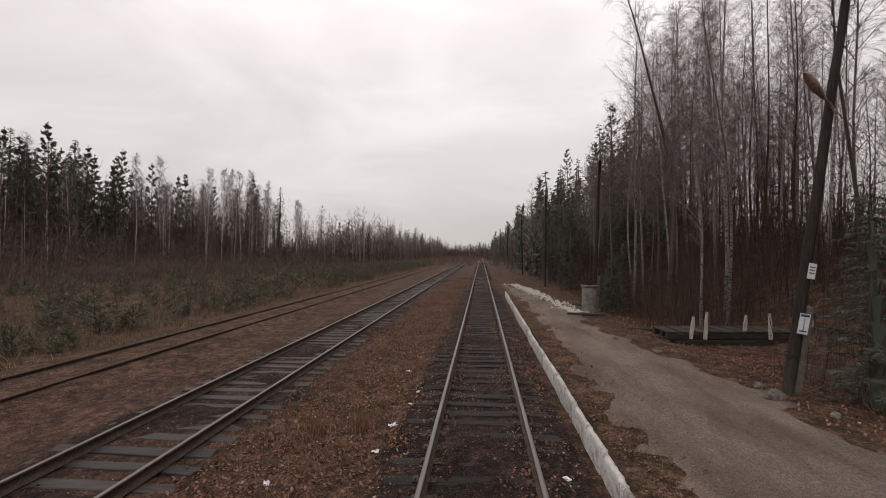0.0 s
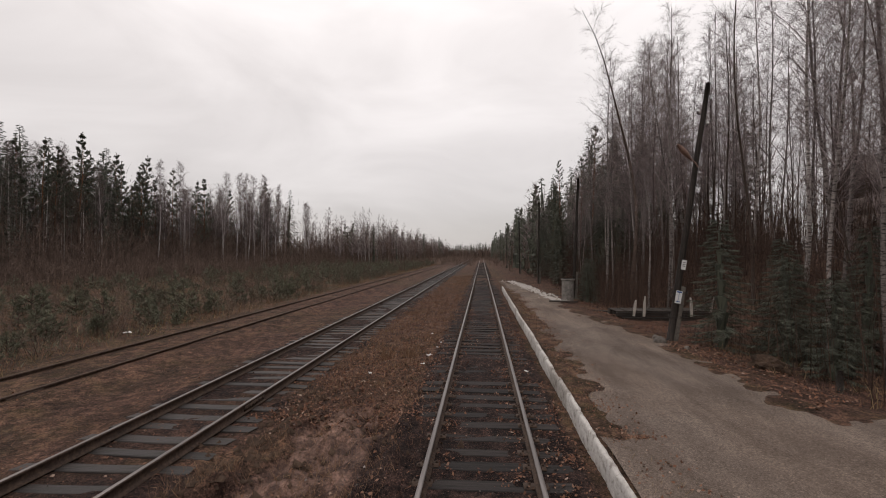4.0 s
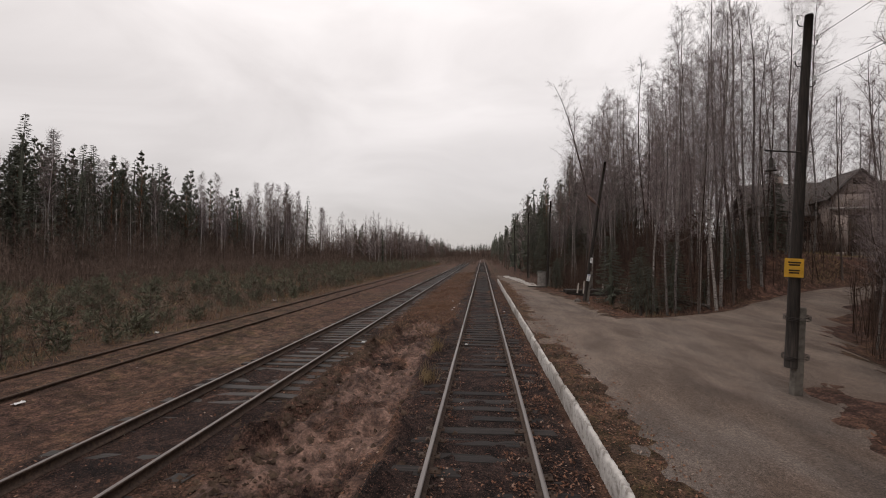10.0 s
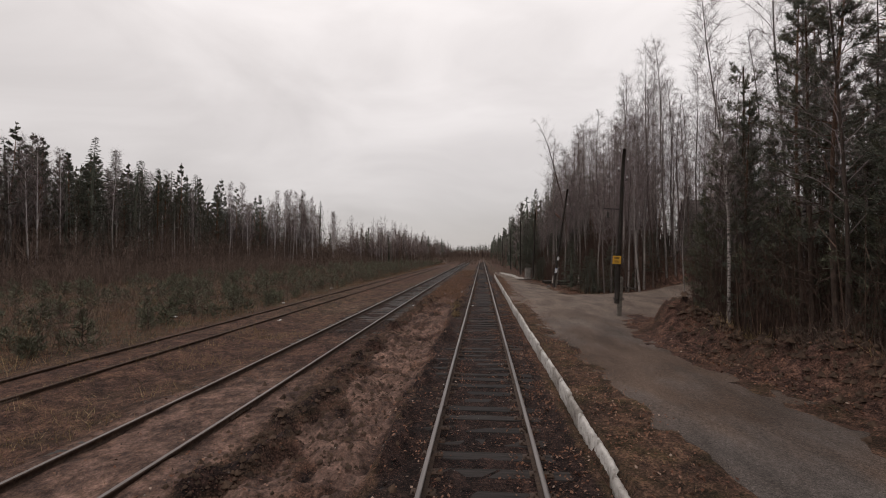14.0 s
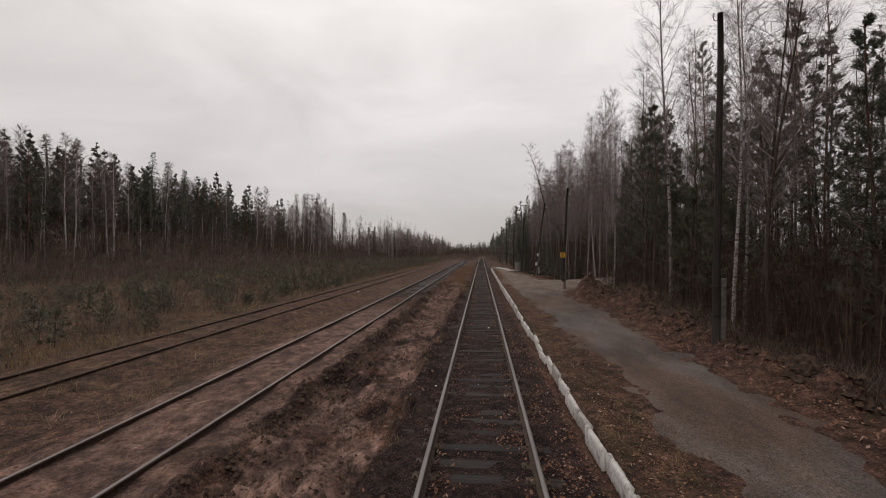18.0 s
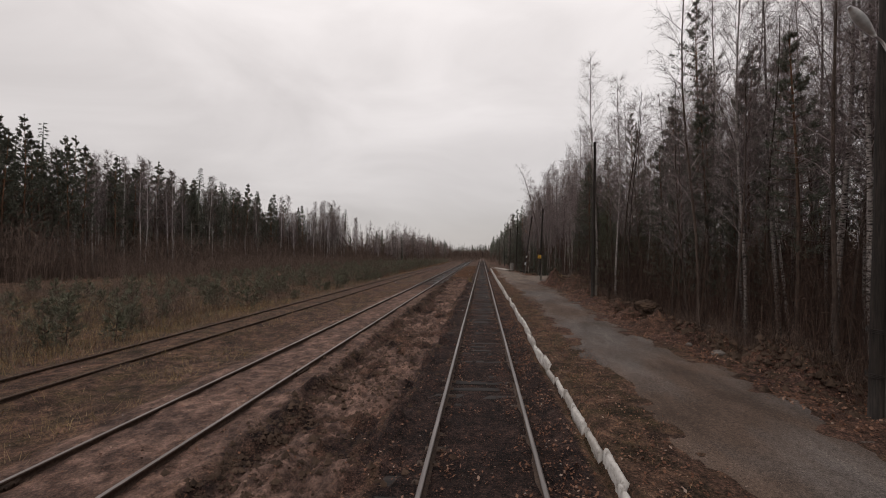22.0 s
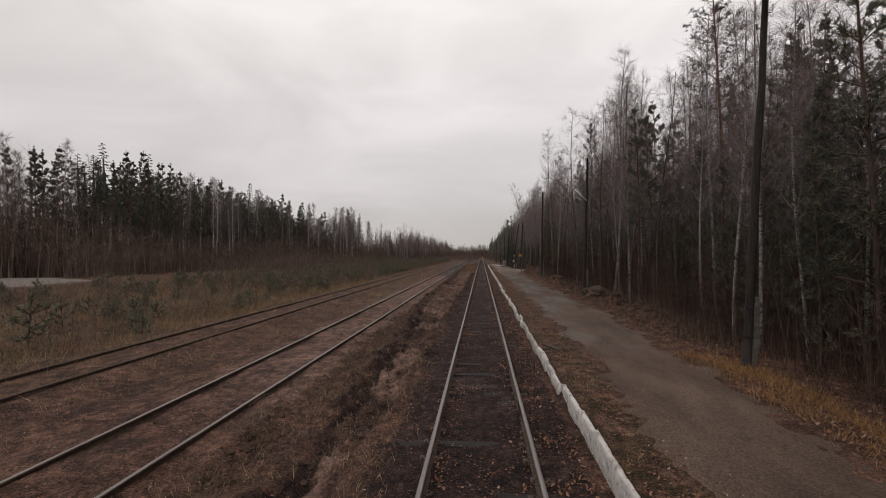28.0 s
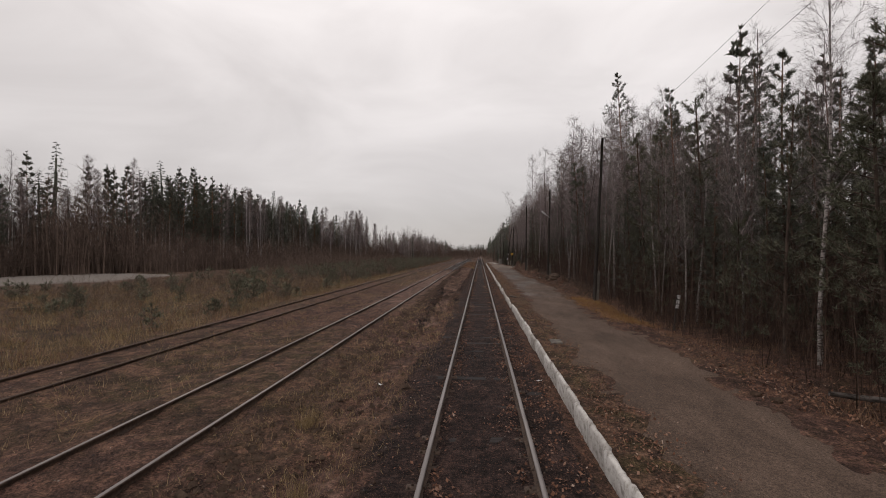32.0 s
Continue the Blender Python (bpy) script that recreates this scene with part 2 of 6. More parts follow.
M_BLACK = plain("black_print", (0.02, 0.02, 0.02), (0.035, 0.035, 0.035), 30, 0.6, 0.3)
M_WHITE = plain("white_plate", (0.58, 0.58, 0.58), (0.72, 0.72, 0.72), 14, 0.5, 0.4)
M_BLUE = plain("blue_print", (0.03, 0.07, 0.22), (0.05, 0.10, 0.28), 14, 0.5, 0.4)
M_PALEWOOD = plain("bare_pale_wood", (0.28, 0.25, 0.22), (0.52, 0.48, 0.44), 12, 0.85, 0.2, (20, 0.5, 5, 0.01), 0, (4, 4, 0.4))
M_BOARD = plain("rotten_dark_board", (0.02, 0.017, 0.015), (0.07, 0.058, 0.05), 8, 0.85, 0.25, (18, 0.7, 6, 0.015), 0, (0.5, 3, 3), "object")


def birch_colour(n, l):
    c = ramp(n, l, tex(n, l, 5, 5, (1.4, 1.4, 4)), [(0.40, (0.04, 0.035, 0.034)), (0.49, (0.30, 0.275, 0.265)), (0.75, (0.50, 0.47, 0.455))])
    low = n.new("ShaderNodeTexCoord")
    sp = n.new("ShaderNodeSeparateXYZ")
    l.new(low.outputs["Object"], sp.inputs[0])
    r = n.new("ShaderNodeMapRange")
    r.inputs["From Min"].default_value, r.inputs["From Max"].default_value = 0.1, 2.4
    l.new(sp.outputs["Z"], r.inputs["Value"])
    c = mix(n, l, r.outputs["Result"], mix(n, l, 0.6, c, (0.07, 0.06, 0.05)), c)
    top = n.new("ShaderNodeMapRange")
    top.inputs["From Min"].default_value, top.inputs["From Max"].default_value = 12, 17
    l.new(sp.outputs["Z"], top.inputs["Value"])
    c = mix(n, l, top.outputs["Result"], c, (0.10, 0.075, 0.07))
    return mix(n, l, 1.0, c, ramp(n, l, chance(n), [(0, (0.40, 0.37, 0.36)), (0.6, (0.75, 0.72, 0.7)), (1, (1.05, 1.02, 1.0))]), "MULTIPLY")


def pine_colour(n, l):
    c = ramp(n, l, tex(n, l, 9, 5, (1, 1, 0.35)), [(0.35, (0.03, 0.022, 0.018)), (0.7, (0.12, 0.085, 0.068))])
    g = n.new("ShaderNodeTexCoord")
    sp = n.new("ShaderNodeSeparateXYZ")
    l.new(g.outputs["Object"], sp.inputs[0])
    r = n.new("ShaderNodeMapRange")
    r.inputs["From Min"].default_value, r.inputs["From Max"].default_value = 4, 11
    l.new(sp.outputs["Z"], r.inputs["Value"])
    return mix(n, l, r.outputs["Result"], c, mix(n, l, 0.6, c, (0.24, 0.11, 0.055)))


M_BIRCH = material("birch_bark", birch_colour, 0.85, 0.2, (24, 0.4, 5, 0.008))
M_PINEBARK = material("pine_bark", pine_colour, 0.9, 0.2, (20, 0.8, 5, 0.02))
M_GREYBARK = plain("grey_bark", (0.034, 0.025, 0.021), (0.105, 0.08, 0.068), 9, 0.9, 0.2, (22, 0.6, 5, 0.01), 0, (3, 3, 0.6), "object")
M_TWIG = island_mix("bare_twigs", [(0, (0.108, 0.083, 0.081)), (0.6, (0.20, 0.161, 0.158)), (1, (0.31, 0.257, 0.252))])
M_BRUSH = island_mix("brown_brush", [(0, (0.050, 0.035, 0.029)), (0.5, (0.105, 0.073, 0.059)), (1, (0.18, 0.13, 0.105))])
# conifer greens paled and greyed: distance haze put into the colour
M_NEEDLE = island_mix("pine_needles", [(0, (0.055, 0.058, 0.044)), (0.6, (0.105, 0.109, 0.083)), (1, (0.15, 0.155, 0.118))], 0.7, 0.3)
M_SPRUCE = island_mix("spruce_needles", [(0, (0.046, 0.050, 0.039)), (0.6, (0.084, 0.089, 0.067)), (1, (0.12, 0.125, 0.092))], 0.7, 0.3)
M_YOUNG = island_mix("young_pine_needles", [(0, (0.058, 0.061, 0.040)), (0.6, (0.112, 0.112, 0.074)), (1, (0.165, 0.16, 0.108))], 0.7, 0.3)
M_PALEBARK = island_mix("pale_birch_stems", [(0, (0.20, 0.18, 0.17)), (0.6, (0.40, 0.37, 0.355)), (1, (0.58, 0.55, 0.53))])
M_STRAW = island_mix("dry_grass", [(0, (0.13, 0.09, 0.045)), (0.6, (0.26, 0.185, 0.095)), (1, (0.40, 0.30, 0.175))])
M_GOLD = island_mix("golden_grass", [(0, (0.15, 0.078, 0.030)), (0.6, (0.28, 0.155, 0.062)), (1, (0.40, 0.245, 0.115))])
M_GREENGRASS = island_mix("short_grass", [(0, (0.032, 0.026, 0.011)), (0.6, (0.07, 0.056, 0.022)), (1, (0.14, 0.09, 0.042))])
M_WEED = island_mix("reddish_weeds", [(0, (0.10, 0.055, 0.035)), (0.6, (0.18, 0.105, 0.066)), (1, (0.27, 0.175, 0.11))])
M_LEAF = island_mix("fallen_leaves", [(0, (0.065, 0.028, 0.016)), (0.4, (0.135, 0.062, 0.037)), (0.75, (0.18, 0.092, 0.058)), (0.95, (0.22, 0.13, 0.092)), (1, (0.31, 0.235, 0.19))], 0.75)
M_RUBBLE = plain("pale_rubble", (0.24, 0.22, 0.20), (0.50, 0.47, 0.44), 9, 0.9, 0.2, (26, 0.6, 5, 0.02))
M_WELL = plain("pale_weathered_concrete", (0.11, 0.10, 0.092), (0.25, 0.232, 0.215), 5, 0.92, 0.2, (30, 0.6, 6, 0.015))
M_STONE = plain("field_stone", (0.085, 0.075, 0.068), (0.23, 0.205, 0.185), 12, 0.9, 0.2, (30, 0.5, 5, 0.01), 0, (1, 1, 1), "object")
M_CHIP = island_mix("gravel_chips", [(0, (0.012, 0.010, 0.009)), (0.8, (0.075, 0.06, 0.053)), (0.96, (0.13, 0.11, 0.10)), (1, (0.32, 0.29, 0.27))])
# the brush colour taken darker: shade inside the wood put into it
M_UNDER_SHADED = island_mix("dark_underbrush", [(0, (0.026, 0.017, 0.013)), (0.5, (0.056, 0.035, 0.027)), (1, (0.105, 0.066, 0.05))])
M_CLOD = plain("dug_earth", (0.024, 0.016, 0.012), (0.10, 0.066, 0.047), 6, 0.95, 0.15, (22, 1.0, 7, 0.03))
M_SANDHEAP = plain("dug_sandy_earth", (0.050, 0.035, 0.027), (0.135, 0.097, 0.075), 6, 0.95, 0.15, (22, 1.0, 7, 0.03))
M_LITTER = plain("pale_litter", (0.55, 0.55, 0.56), (0.75, 0.75, 0.75), 20, 0.6, 0.3)


# ---------------------------------------------------------------- geometry helpers


class Soup:
    """Collects vertices and faces of one mesh."""

    def __init__(self):
        self.v, self.f, self.n, self.slot = [], [], 0, []

    def add(self, verts, faces):
        verts, faces = np.asarray(verts, float).reshape(-1, 3), np.asarray(faces, int)
        self.v.append(verts)
        self.f.append(faces + self.n)
        self.n += len(verts)

    def tris(self, corners):
        """Loose triangles, an array of n x 3 x 3."""
        corners = np.asarray(corners, float)
        self.add(corners.reshape(-1, 3), np.arange(len(corners) * 3).reshape(-1, 3))

    def tube(self, pts, radii, sides=6, cap=True):
        pts = np.asarray(pts, float)
        radii = np.broadcast_to(np.asarray(radii, float), (len(pts),))
        d = np.gradient(pts, axis=0)
        d /= np.linalg.norm(d, axis=1, keepdims=True) + 1e-9
        ref = np.array([1.0, 0, 0]) if abs(d[0][0]) < 0.8 else np.array([0, 1.0, 0])
        a = np.cross(d, ref)
        a /= np.linalg.norm(a, axis=1, keepdims=True) + 1e-9
        b = np.cross(d, a)
        ang = np.arange(sides) * 2 * np.pi / sides
        ring = pts[:, None] + radii[:, None, None] * (a[:, None] * np.cos(ang)[None, :, None] + b[:, None] * np.sin(ang)[None, :, None])
        i = np.arange(len(pts) - 1)[:, None] * sides
        j = np.arange(sides)[None]
        k = (j + 1) % sides
        quads = np.stack([i + j, i + k, i + sides + k, i + sides + j], -1).reshape(-1, 4)
        base = self.n
        self.add(ring.reshape(-1, 3), quads)
        if cap:
            self.f.append(np.array([[base + s for s in range(sides)]]))
            self.f.append(np.array([[base + (len(pts) - 1) * sides + s for s in reversed(range(sides))]]))

    def box(self, lo, hi, m=None):
        (x0, y0, z0), (x1, y1, z1) = lo, hi
        v = np.array([(x, y, z) for x in (x0, x1) for y in (y0, y1) for z in (z0, z1)], float)
        if m is not None:
            v = np.array([tuple(m @ Vector(p)) for p in v])
        self.add(v, [(0, 1, 3, 2), (4, 6, 7, 5), (0, 4, 5, 1), (2, 3, 7, 6), (0, 2, 6, 4), (1, 5, 7, 3)])

    def merge(self, other, m, slot=0):
        """Another Soup, moved by m, under the material slot."""
        a = np.array(m)
        v = np.concatenate(other.v) @ a[:3, :3].T + a[:3, 3]
        for f in other.f:
            self.f.append(f + self.n)
            self.slot.append(np.full(len(f), slot))
        self.v.append(v)
        self.n += len(v)

    def mesh(self, name, mat, smooth=False):
        me = bpy.data.meshes.new(name)
        v = np.concatenate(self.v)
        loops = np.concatenate([f.ravel() for f in self.f])
        sizes = np.concatenate([np.full(len(f), f.shape[1]) for f in self.f])
        me.vertices.add(len(v))
        me.vertices.foreach_set("co", v.ravel())
        me.loops.add(len(loops))
        me.loops.foreach_set("vertex_index", loops.astype(np.int32))
        me.polygons.add(len(sizes))
        me.polygons.foreach_set("loop_start", np.concatenate([[0], np.cumsum(sizes)[:-1]]).astype(np.int32))
        if smooth:
            me.polygons.foreach_set("use_smooth", np.ones(len(sizes), bool))
        for one in (mat if isinstance(mat, (list, tuple)) else [mat]):
            me.materials.append(one)
        if self.slot:
            me.polygons.foreach_set("material_index", np.concatenate(self.slot).astype(np.int32))
        me.update(calc_edges=True)
        return me


def part(name, data, parent, label="", m=None):
    """One mesh object under a thing or under a part."""
    ob = new(name, data)
    ob.parent = parent
    if m is not None:
        ob.matrix_basis = m
    return tagged(ob, label)


def thing(name, label, category, group="", kind="", m=None):
    ob = new(name)
    ob.empty_display_size = 0.2
    if m is not None:
        ob.matrix_basis = m
    return tagged(ob, label, category, group, kind)


def bevel_box(size, bevel=0.01, jitter=0.0, cuts=0, seed=0):
    """A box with rounded, uneven edges as Soup, its base centred on the origin."""
    bm = bmesh.new()
    bmesh.ops.create_cube(bm, size=1.0)
    bmesh.ops.scale(bm, vec=size, verts=bm.verts)
    bmesh.ops.translate(bm, vec=(0, 0, size[2] / 2), verts=bm.verts)
    if cuts:
        long = max(range(3), key=lambda k: size[k])
        edges = [e for e in bm.edges if abs((e.verts[0].co - e.verts[1].co)[long]) > 0.5 * size[long]]
        bmesh.ops.subdivide_edges(bm, edges=edges, cuts=cuts)
    if bevel:
        bmesh.ops.bevel(bm, geom=[e for e in bm.edges if e.calc_face_angle(0) > 0.5], offset=bevel, segments=1, affect="EDGES")
    if jitter:
        for v in bm.verts:
            v.co += Vector(noise.noise_vector(v.co * 3.1 + Vector((seed * 7.3, seed * 1.7, 0)))) * jitter
    return bm


def bm_mesh(bm, name, mat, smooth=False):
    me = bpy.data.meshes.new(name)
    bm.to_mesh(me)
    bm.free()
    me.materials.append(mat)
    if smooth:
        for p in me.polygons:
            p.use_smooth = True
    return me


def fbm(x, y, scale, seed=0, octaves=4):
    """Smooth random relief on arrays, about -1 to 1."""
    r = np.random.default_rng(seed)
    out, amp, total = np.zeros(np.broadcast(x, y).shape), 1.0, 0.0
    for o in range(octaves):
        g = r.uniform(-1, 1, (64, 64))
        u, v = x / scale * 2 ** o + r.uniform(0, 64), y / scale * 2 ** o + r.uniform(0, 64)
        i, j = np.floor(u).astype(int), np.floor(v).astype(int)
        a, b = u - i, v - j
        a, b = a * a * (3 - 2 * a), b * b * (3 - 2 * b)
        i0, i1, j0, j1 = i % 64, (i + 1) % 64, j % 64, (j + 1) % 64
        out += amp * ((g[i0, j0] * (1 - a) + g[i1, j0] * a) * (1 - b) + (g[i0, j1] * (1 - a) + g[i1, j1] * a) * b)
        total += amp
        amp *= 0.5
    return out / total * 1.6


def step(a, b, x):
    t = np.clip((x - a) / (b - a), 0, 1)
    return t * t * (3 - 2 * t)


# ---------------------------------------------------------------- the lie of the land
TRACK_X = (0.0, -5.53, -10.75)
KERB_FROM, KERB_TO = -112.0, 32.5
KERB_LINE = ((-112, -91, -79, -66, -56, -52, -47, -44, -42, -39, -35, -30, -21, -10, 5, 33), (1.87, 1.87, 1.86, 1.83, 1.86, 1.85, 1.81, 1.77, 1.83, 1.88, 1.88, 1.85, 1.83, 1.81, 1.79, 1.83))


def kerb_x(y):
    """The kerb wanders a little from side to side."""
    return np.interp(y, *KERB_LINE)


def road_edge(y):
    """Where the gravel platform ends and the verge begins, with the mouth of the side road."""
    e = 5.95 + 0.25 * np.sin(y * 0.21) + 0.2 * np.sin(y * 0.53 + 1)
    e = e - 0.9 * step(9, 16, y) - 0.8 * step(20, 30, y) - 1.2 * step(30, 45, y)
    e = e + 2.0 * step(-12.5, -7, y) * step(3, -4, y)
    return e + 0.4 * step(-52, -60, y) - 0.8 * step(-64, -74, y)


SIDE_A, SIDE_D = np.array([5.0, -4.0]), np.array([0.74, 0.673])  # the side road's line


def side_road(x, y):
    """1 on the side road that leaves to the right and climbs to the house."""
    rx, ry = x - SIDE_A[0], y - SIDE_A[1]
    along, across = rx * SIDE_D[0] + ry * SIDE_D[1], -rx * SIDE_D[1] + ry * SIDE_D[0]
    across = across + 0.035 * np.maximum(along - 14, 0) ** 2  # it bends away before the house
    half = 1.6 + 6.0 * np.exp(-np.maximum(along, 0) / 6.0)
    return step(0.6, -0.6, np.abs(across) - half) * step(-4.0, 1.0, along) * step(45, 30, along), along, across - half


def land(x, y):
    """Height of the ground and its cover: sand, dark ballast, grass."""
    x, y = np.broadcast_arrays(np.asarray(x, float), np.asarray(y, float))
    n1, n2, n3 = fbm(x, y, 9, 1), fbm(x, y, 1.3, 2), fbm(x, y, 0.35, 3, 3)
    z = -0.235 + 0.03 * n1 + 0.025 * n2 + 0.012 * n3
    sand, coal, grass = np.zeros(x.shape), np.zeros(x.shape), 0.45 + 0.5 * n1
    # the track in the middle: dark ballast round the sleepers
    bed = step(1.75, 1.35, np.abs(x))
    z = z * (1 - bed) + bed * (-0.196 + 0.010 * step(4, -25, y) + 0.014 * step(-34, -50, y) + 0.022 * n2 + 0.018 * n3)
    coal = np.maximum(coal, bed * (0.95 + 0.25 * n2) * step(60, 20, y))
    # second track: sleepers lie bare at the front and drown in sand farther back
    b2 = step(1.9, 1.3, np.abs(x - TRACK_X[1]))
    buried = step(-8, -24, y)
    z = z * (1 - b2) + b2 * (-0.201 + 0.105 * buried * (0.8 + 0.3 * n2) + 0.03 * n2 + 0.02 * n3)
    coal = np.maximum(coal, b2 * (1 - buried) * (0.55 + 0.4 * n2))
    sand = np.maximum(sand, b2 * (0.62 * buried * step(-84, -70, y) + 0.25 * n1))
    b3 = step(1.9, 1.2, np.abs(x - TRACK_X[2]))
    z = z * (1 - b3) + b3 * (-0.09 + 0.025 * n2 + 0.008 * n3)
    sand = np.maximum(sand, b3 * 0.2)
    # open sandy strip between the second and third track
    strip = step(1.6, 0.6, np.abs(x + 8.1)) * step(-70, -40, y)
    sand = np.maximum(sand, strip * (0.22 + 0.3 * n1))
    # the dug furrow beside the middle track
    brink = np.interp(y, (-96, -88, -81, -75, -63, -58, -46, -40, -31, -20, -13, -3, 0, 4), (-2.6, -2.6, -2.9, -2.75, -2.95, -3.3, -3.9, -4.05, -3.6, -3.45, -3.75, -3.5, -3.35, -2.85)) + 0.09 * np.sin(y * 2.1) + 0.07 * np.sin(y * 4.7 + 1)
    inner = -1.75 - 0.3 * step(-52, -62, y) + 0.1 * np.sin(y * 1.3)
    mid, wide = (brink + inner) / 2, (inner - brink) / 2
    dug = step(-4.2, -3.95, x) * step(wide + 0.16 + 0.2 * fbm(x, y, 0.9, 14, 3), wide - 0.1 + 0.2 * fbm(x, y, 0.9, 14, 3), np.abs(x - mid)) * step(5.0, 2.0, y) * (1 - 0.6 * step(-70, -82, y))
    # loose earth is heaved up against the kerb's foot
    foot = step(1.1, 1.5, x) * step(1.7, 1.64, x) * step(-16, -24, y) * step(-76, -68, y)
    z = z + foot * (0.10 + 0.03 * n2)
    clod, lump = fbm(x, y, 0.7, 11, 3), fbm(x, y, 0.22, 12, 2)
    z = z - dug * (0.13 + 0.15 * clod + 0.12 * lump)
    rim = step(-4.25, -4.0, x) * np.exp(-((np.abs(x - mid) - wide - 0.25) / 0.28) ** 2) * step(5.0, 2.0, y) * (1 - 0.6 * step(-66, -78, y)) * step(-96, -88, y)
    z = z + rim * np.maximum(0.07 + 0.2 * clod + 0.12 * lump, -0.03)
    pale, rough = fbm(x, y, 1.2, 13, 3), np.interp(y, (-34, -22, -6, 2), (0.9, 0.6, 0.35, 0.3))
    sand = np.maximum(sand, dug * np.clip(1.0 - 0.35 * rough + (0.5 + 1.5 * rough) * pale - 0.35 * lump, 0, 1))
    coal = np.maximum(coal, dug * np.clip(-(0.5 + 1.3 * rough) * pale + 0.5 * lump + 0.35 * clod - 0.3 + 0.15 * rough, 0, 0.8))
    # the brink's steep cut, coloured dark for moist soil and the bank's shade
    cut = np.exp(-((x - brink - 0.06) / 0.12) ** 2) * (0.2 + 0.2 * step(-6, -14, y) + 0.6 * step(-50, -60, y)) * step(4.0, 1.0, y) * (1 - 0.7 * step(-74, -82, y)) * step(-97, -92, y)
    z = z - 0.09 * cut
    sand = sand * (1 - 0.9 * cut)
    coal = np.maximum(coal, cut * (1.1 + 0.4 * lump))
    left = np.where(x < mid, 0.8, 0.5) * (0.4 + 0.6 * step(-6, -18, y))
    coal = np.maximum(coal, rim * left * np.clip(0.95 + 0.5 * clod + 0.4 * lump, 0, 1))
    shoulder = step(-2.1, -1.7, x) * step(-1.2, -1.5, x) * step(5.0, 2.0, y)  # black earth between furrow and track
    coal = np.maximum(coal, shoulder * (0.5 + 0.6 * n2))
    grass = grass * (1 - dug)
    # the raised platform behind the kerb, its verge and the ditch
    edge = road_edge(y)
    kx = kerb_x(y)
    up = step(kx - 0.05, kx + 0.05, x)
    level = 0.10 - 0.22 * step(30, 44, y)
    z = np.where(x > kx - 0.05, z * (1 - up) + up * (level - 0.03 + 0.008 * n2), z)
    z = z - up * step(edge + 0.2, edge + 2.6, x) * (0.30 - 0.1 * n1)
    z = z + up * step(edge + 4, edge + 14, x) * (0.3 + 0.25 * n1)
    verge = step(0.75, 0.35, np.abs(x - kx - 0.55))
    grass = np.where(x > kx, np.maximum(grass, verge * 0.9), grass)
    # earth thrown up along the edge of the platform
    back = x - edge - 1.35
    heap = np.where(back < 0, np.exp(-(back / 0.7) ** 2), np.exp(-(back / 1.6) ** 2)) * step(-8.5, -11.5, y) * step(-66, -60, y)
    tall = 0.28 + 0.42 * step(-9, -13, y) * step(-27, -20, y)
    z = z + heap * np.maximum(tall + (0.35 + 0.5 * tall) * fbm(x, y, 1.6, 21, 3) + 0.25 * clod + 0.22 * lump, 0)
    coal = np.maximum(coal, heap * (0.15 + 0.35 * clod))
    grass = np.where(x > edge + 0.2, 0.35 - 0.3 * step(-8, -14, y) * step(-70, -62, y) + 0.4 * n2 - heap, grass)
    # side road and the rise on which the house stands
    s, along, beside = side_road(x, y)
    climb = 1.1 * step(11, 25, along) * step(9, 14, x)
    bank = step(0.2, 2.4, beside) * step(13, 20, along) * step(10, 17, x)
    rise = (climb + (2.8 - climb) * bank) * step(-34, -14, -np.abs(x - 26)) * step(-12, 0, y)
    z = z + rise
    z = np.where(x > kx, z * (1 - s) + s * (0.06 + rise + 0.02 * n2), z)
    # the field to the left, with a gravel clearing in the far corner
    fld = step(-12.6, -15, x)
    z = z + fld * (0.10 * n1 + 0.07 * n2 - 0.12)
    grass = np.where(x < -12.6, 0.75 + 0.35 * n1, grass)
    lot = step(7.5, 5.5, np.hypot((x + 60) * 0.45, (y + 40) * 0.42) + 1.2 * n1) + step(2.2, 1.4, np.abs(y + 28 + 0.25 * (x + 60))) * step(-44, -50, x) * step(-110, -100, x)
    lot = np.clip(lot, 0, 1)
    sand = np.where(x < -14, lot * 1.0, sand)
    grass = grass * (1 - lot)
    z = z * (1 - lot) + lot * -0.25
    # flat far off
    far = step(250, 400, np.hypot(x, y))
    return z * (1 - far) - 0.3 * far, np.clip(sand, 0, 1), np.clip(coal, 0, 1), np.clip(grass, 0, 1), np.where(x < -14, lot, 0)


def spaced(stops):
    """Grid lines: (from, to, step) stretches."""
    return np.unique(np.round(np.concatenate([np.arange(a, b, s) for a, b, s in stops]), 4))


def sheet(name, xs, ys, height, mat, cover=None):
    X, Y = np.meshgrid(xs, ys)
    V = np.stack([X, Y, height], -1).reshape(-1, 3)
    i = np.arange(len(ys) - 1)[:, None] * len(xs) + np.arange(len(xs) - 1)[None]
    s = Soup()
    s.add(V, np.stack([i, i + 1, i + len(xs) + 1, i + len(xs)], -1).reshape(-1, 4))
    me = s.mesh(name, mat, True)
    if cover is not None:
        layer = me.color_attributes.new("cover", "FLOAT_COLOR", "POINT")
        layer.data.foreach_set("color", cover.reshape(-1, 4).ravel().astype(np.float32))
    return new(name, me)


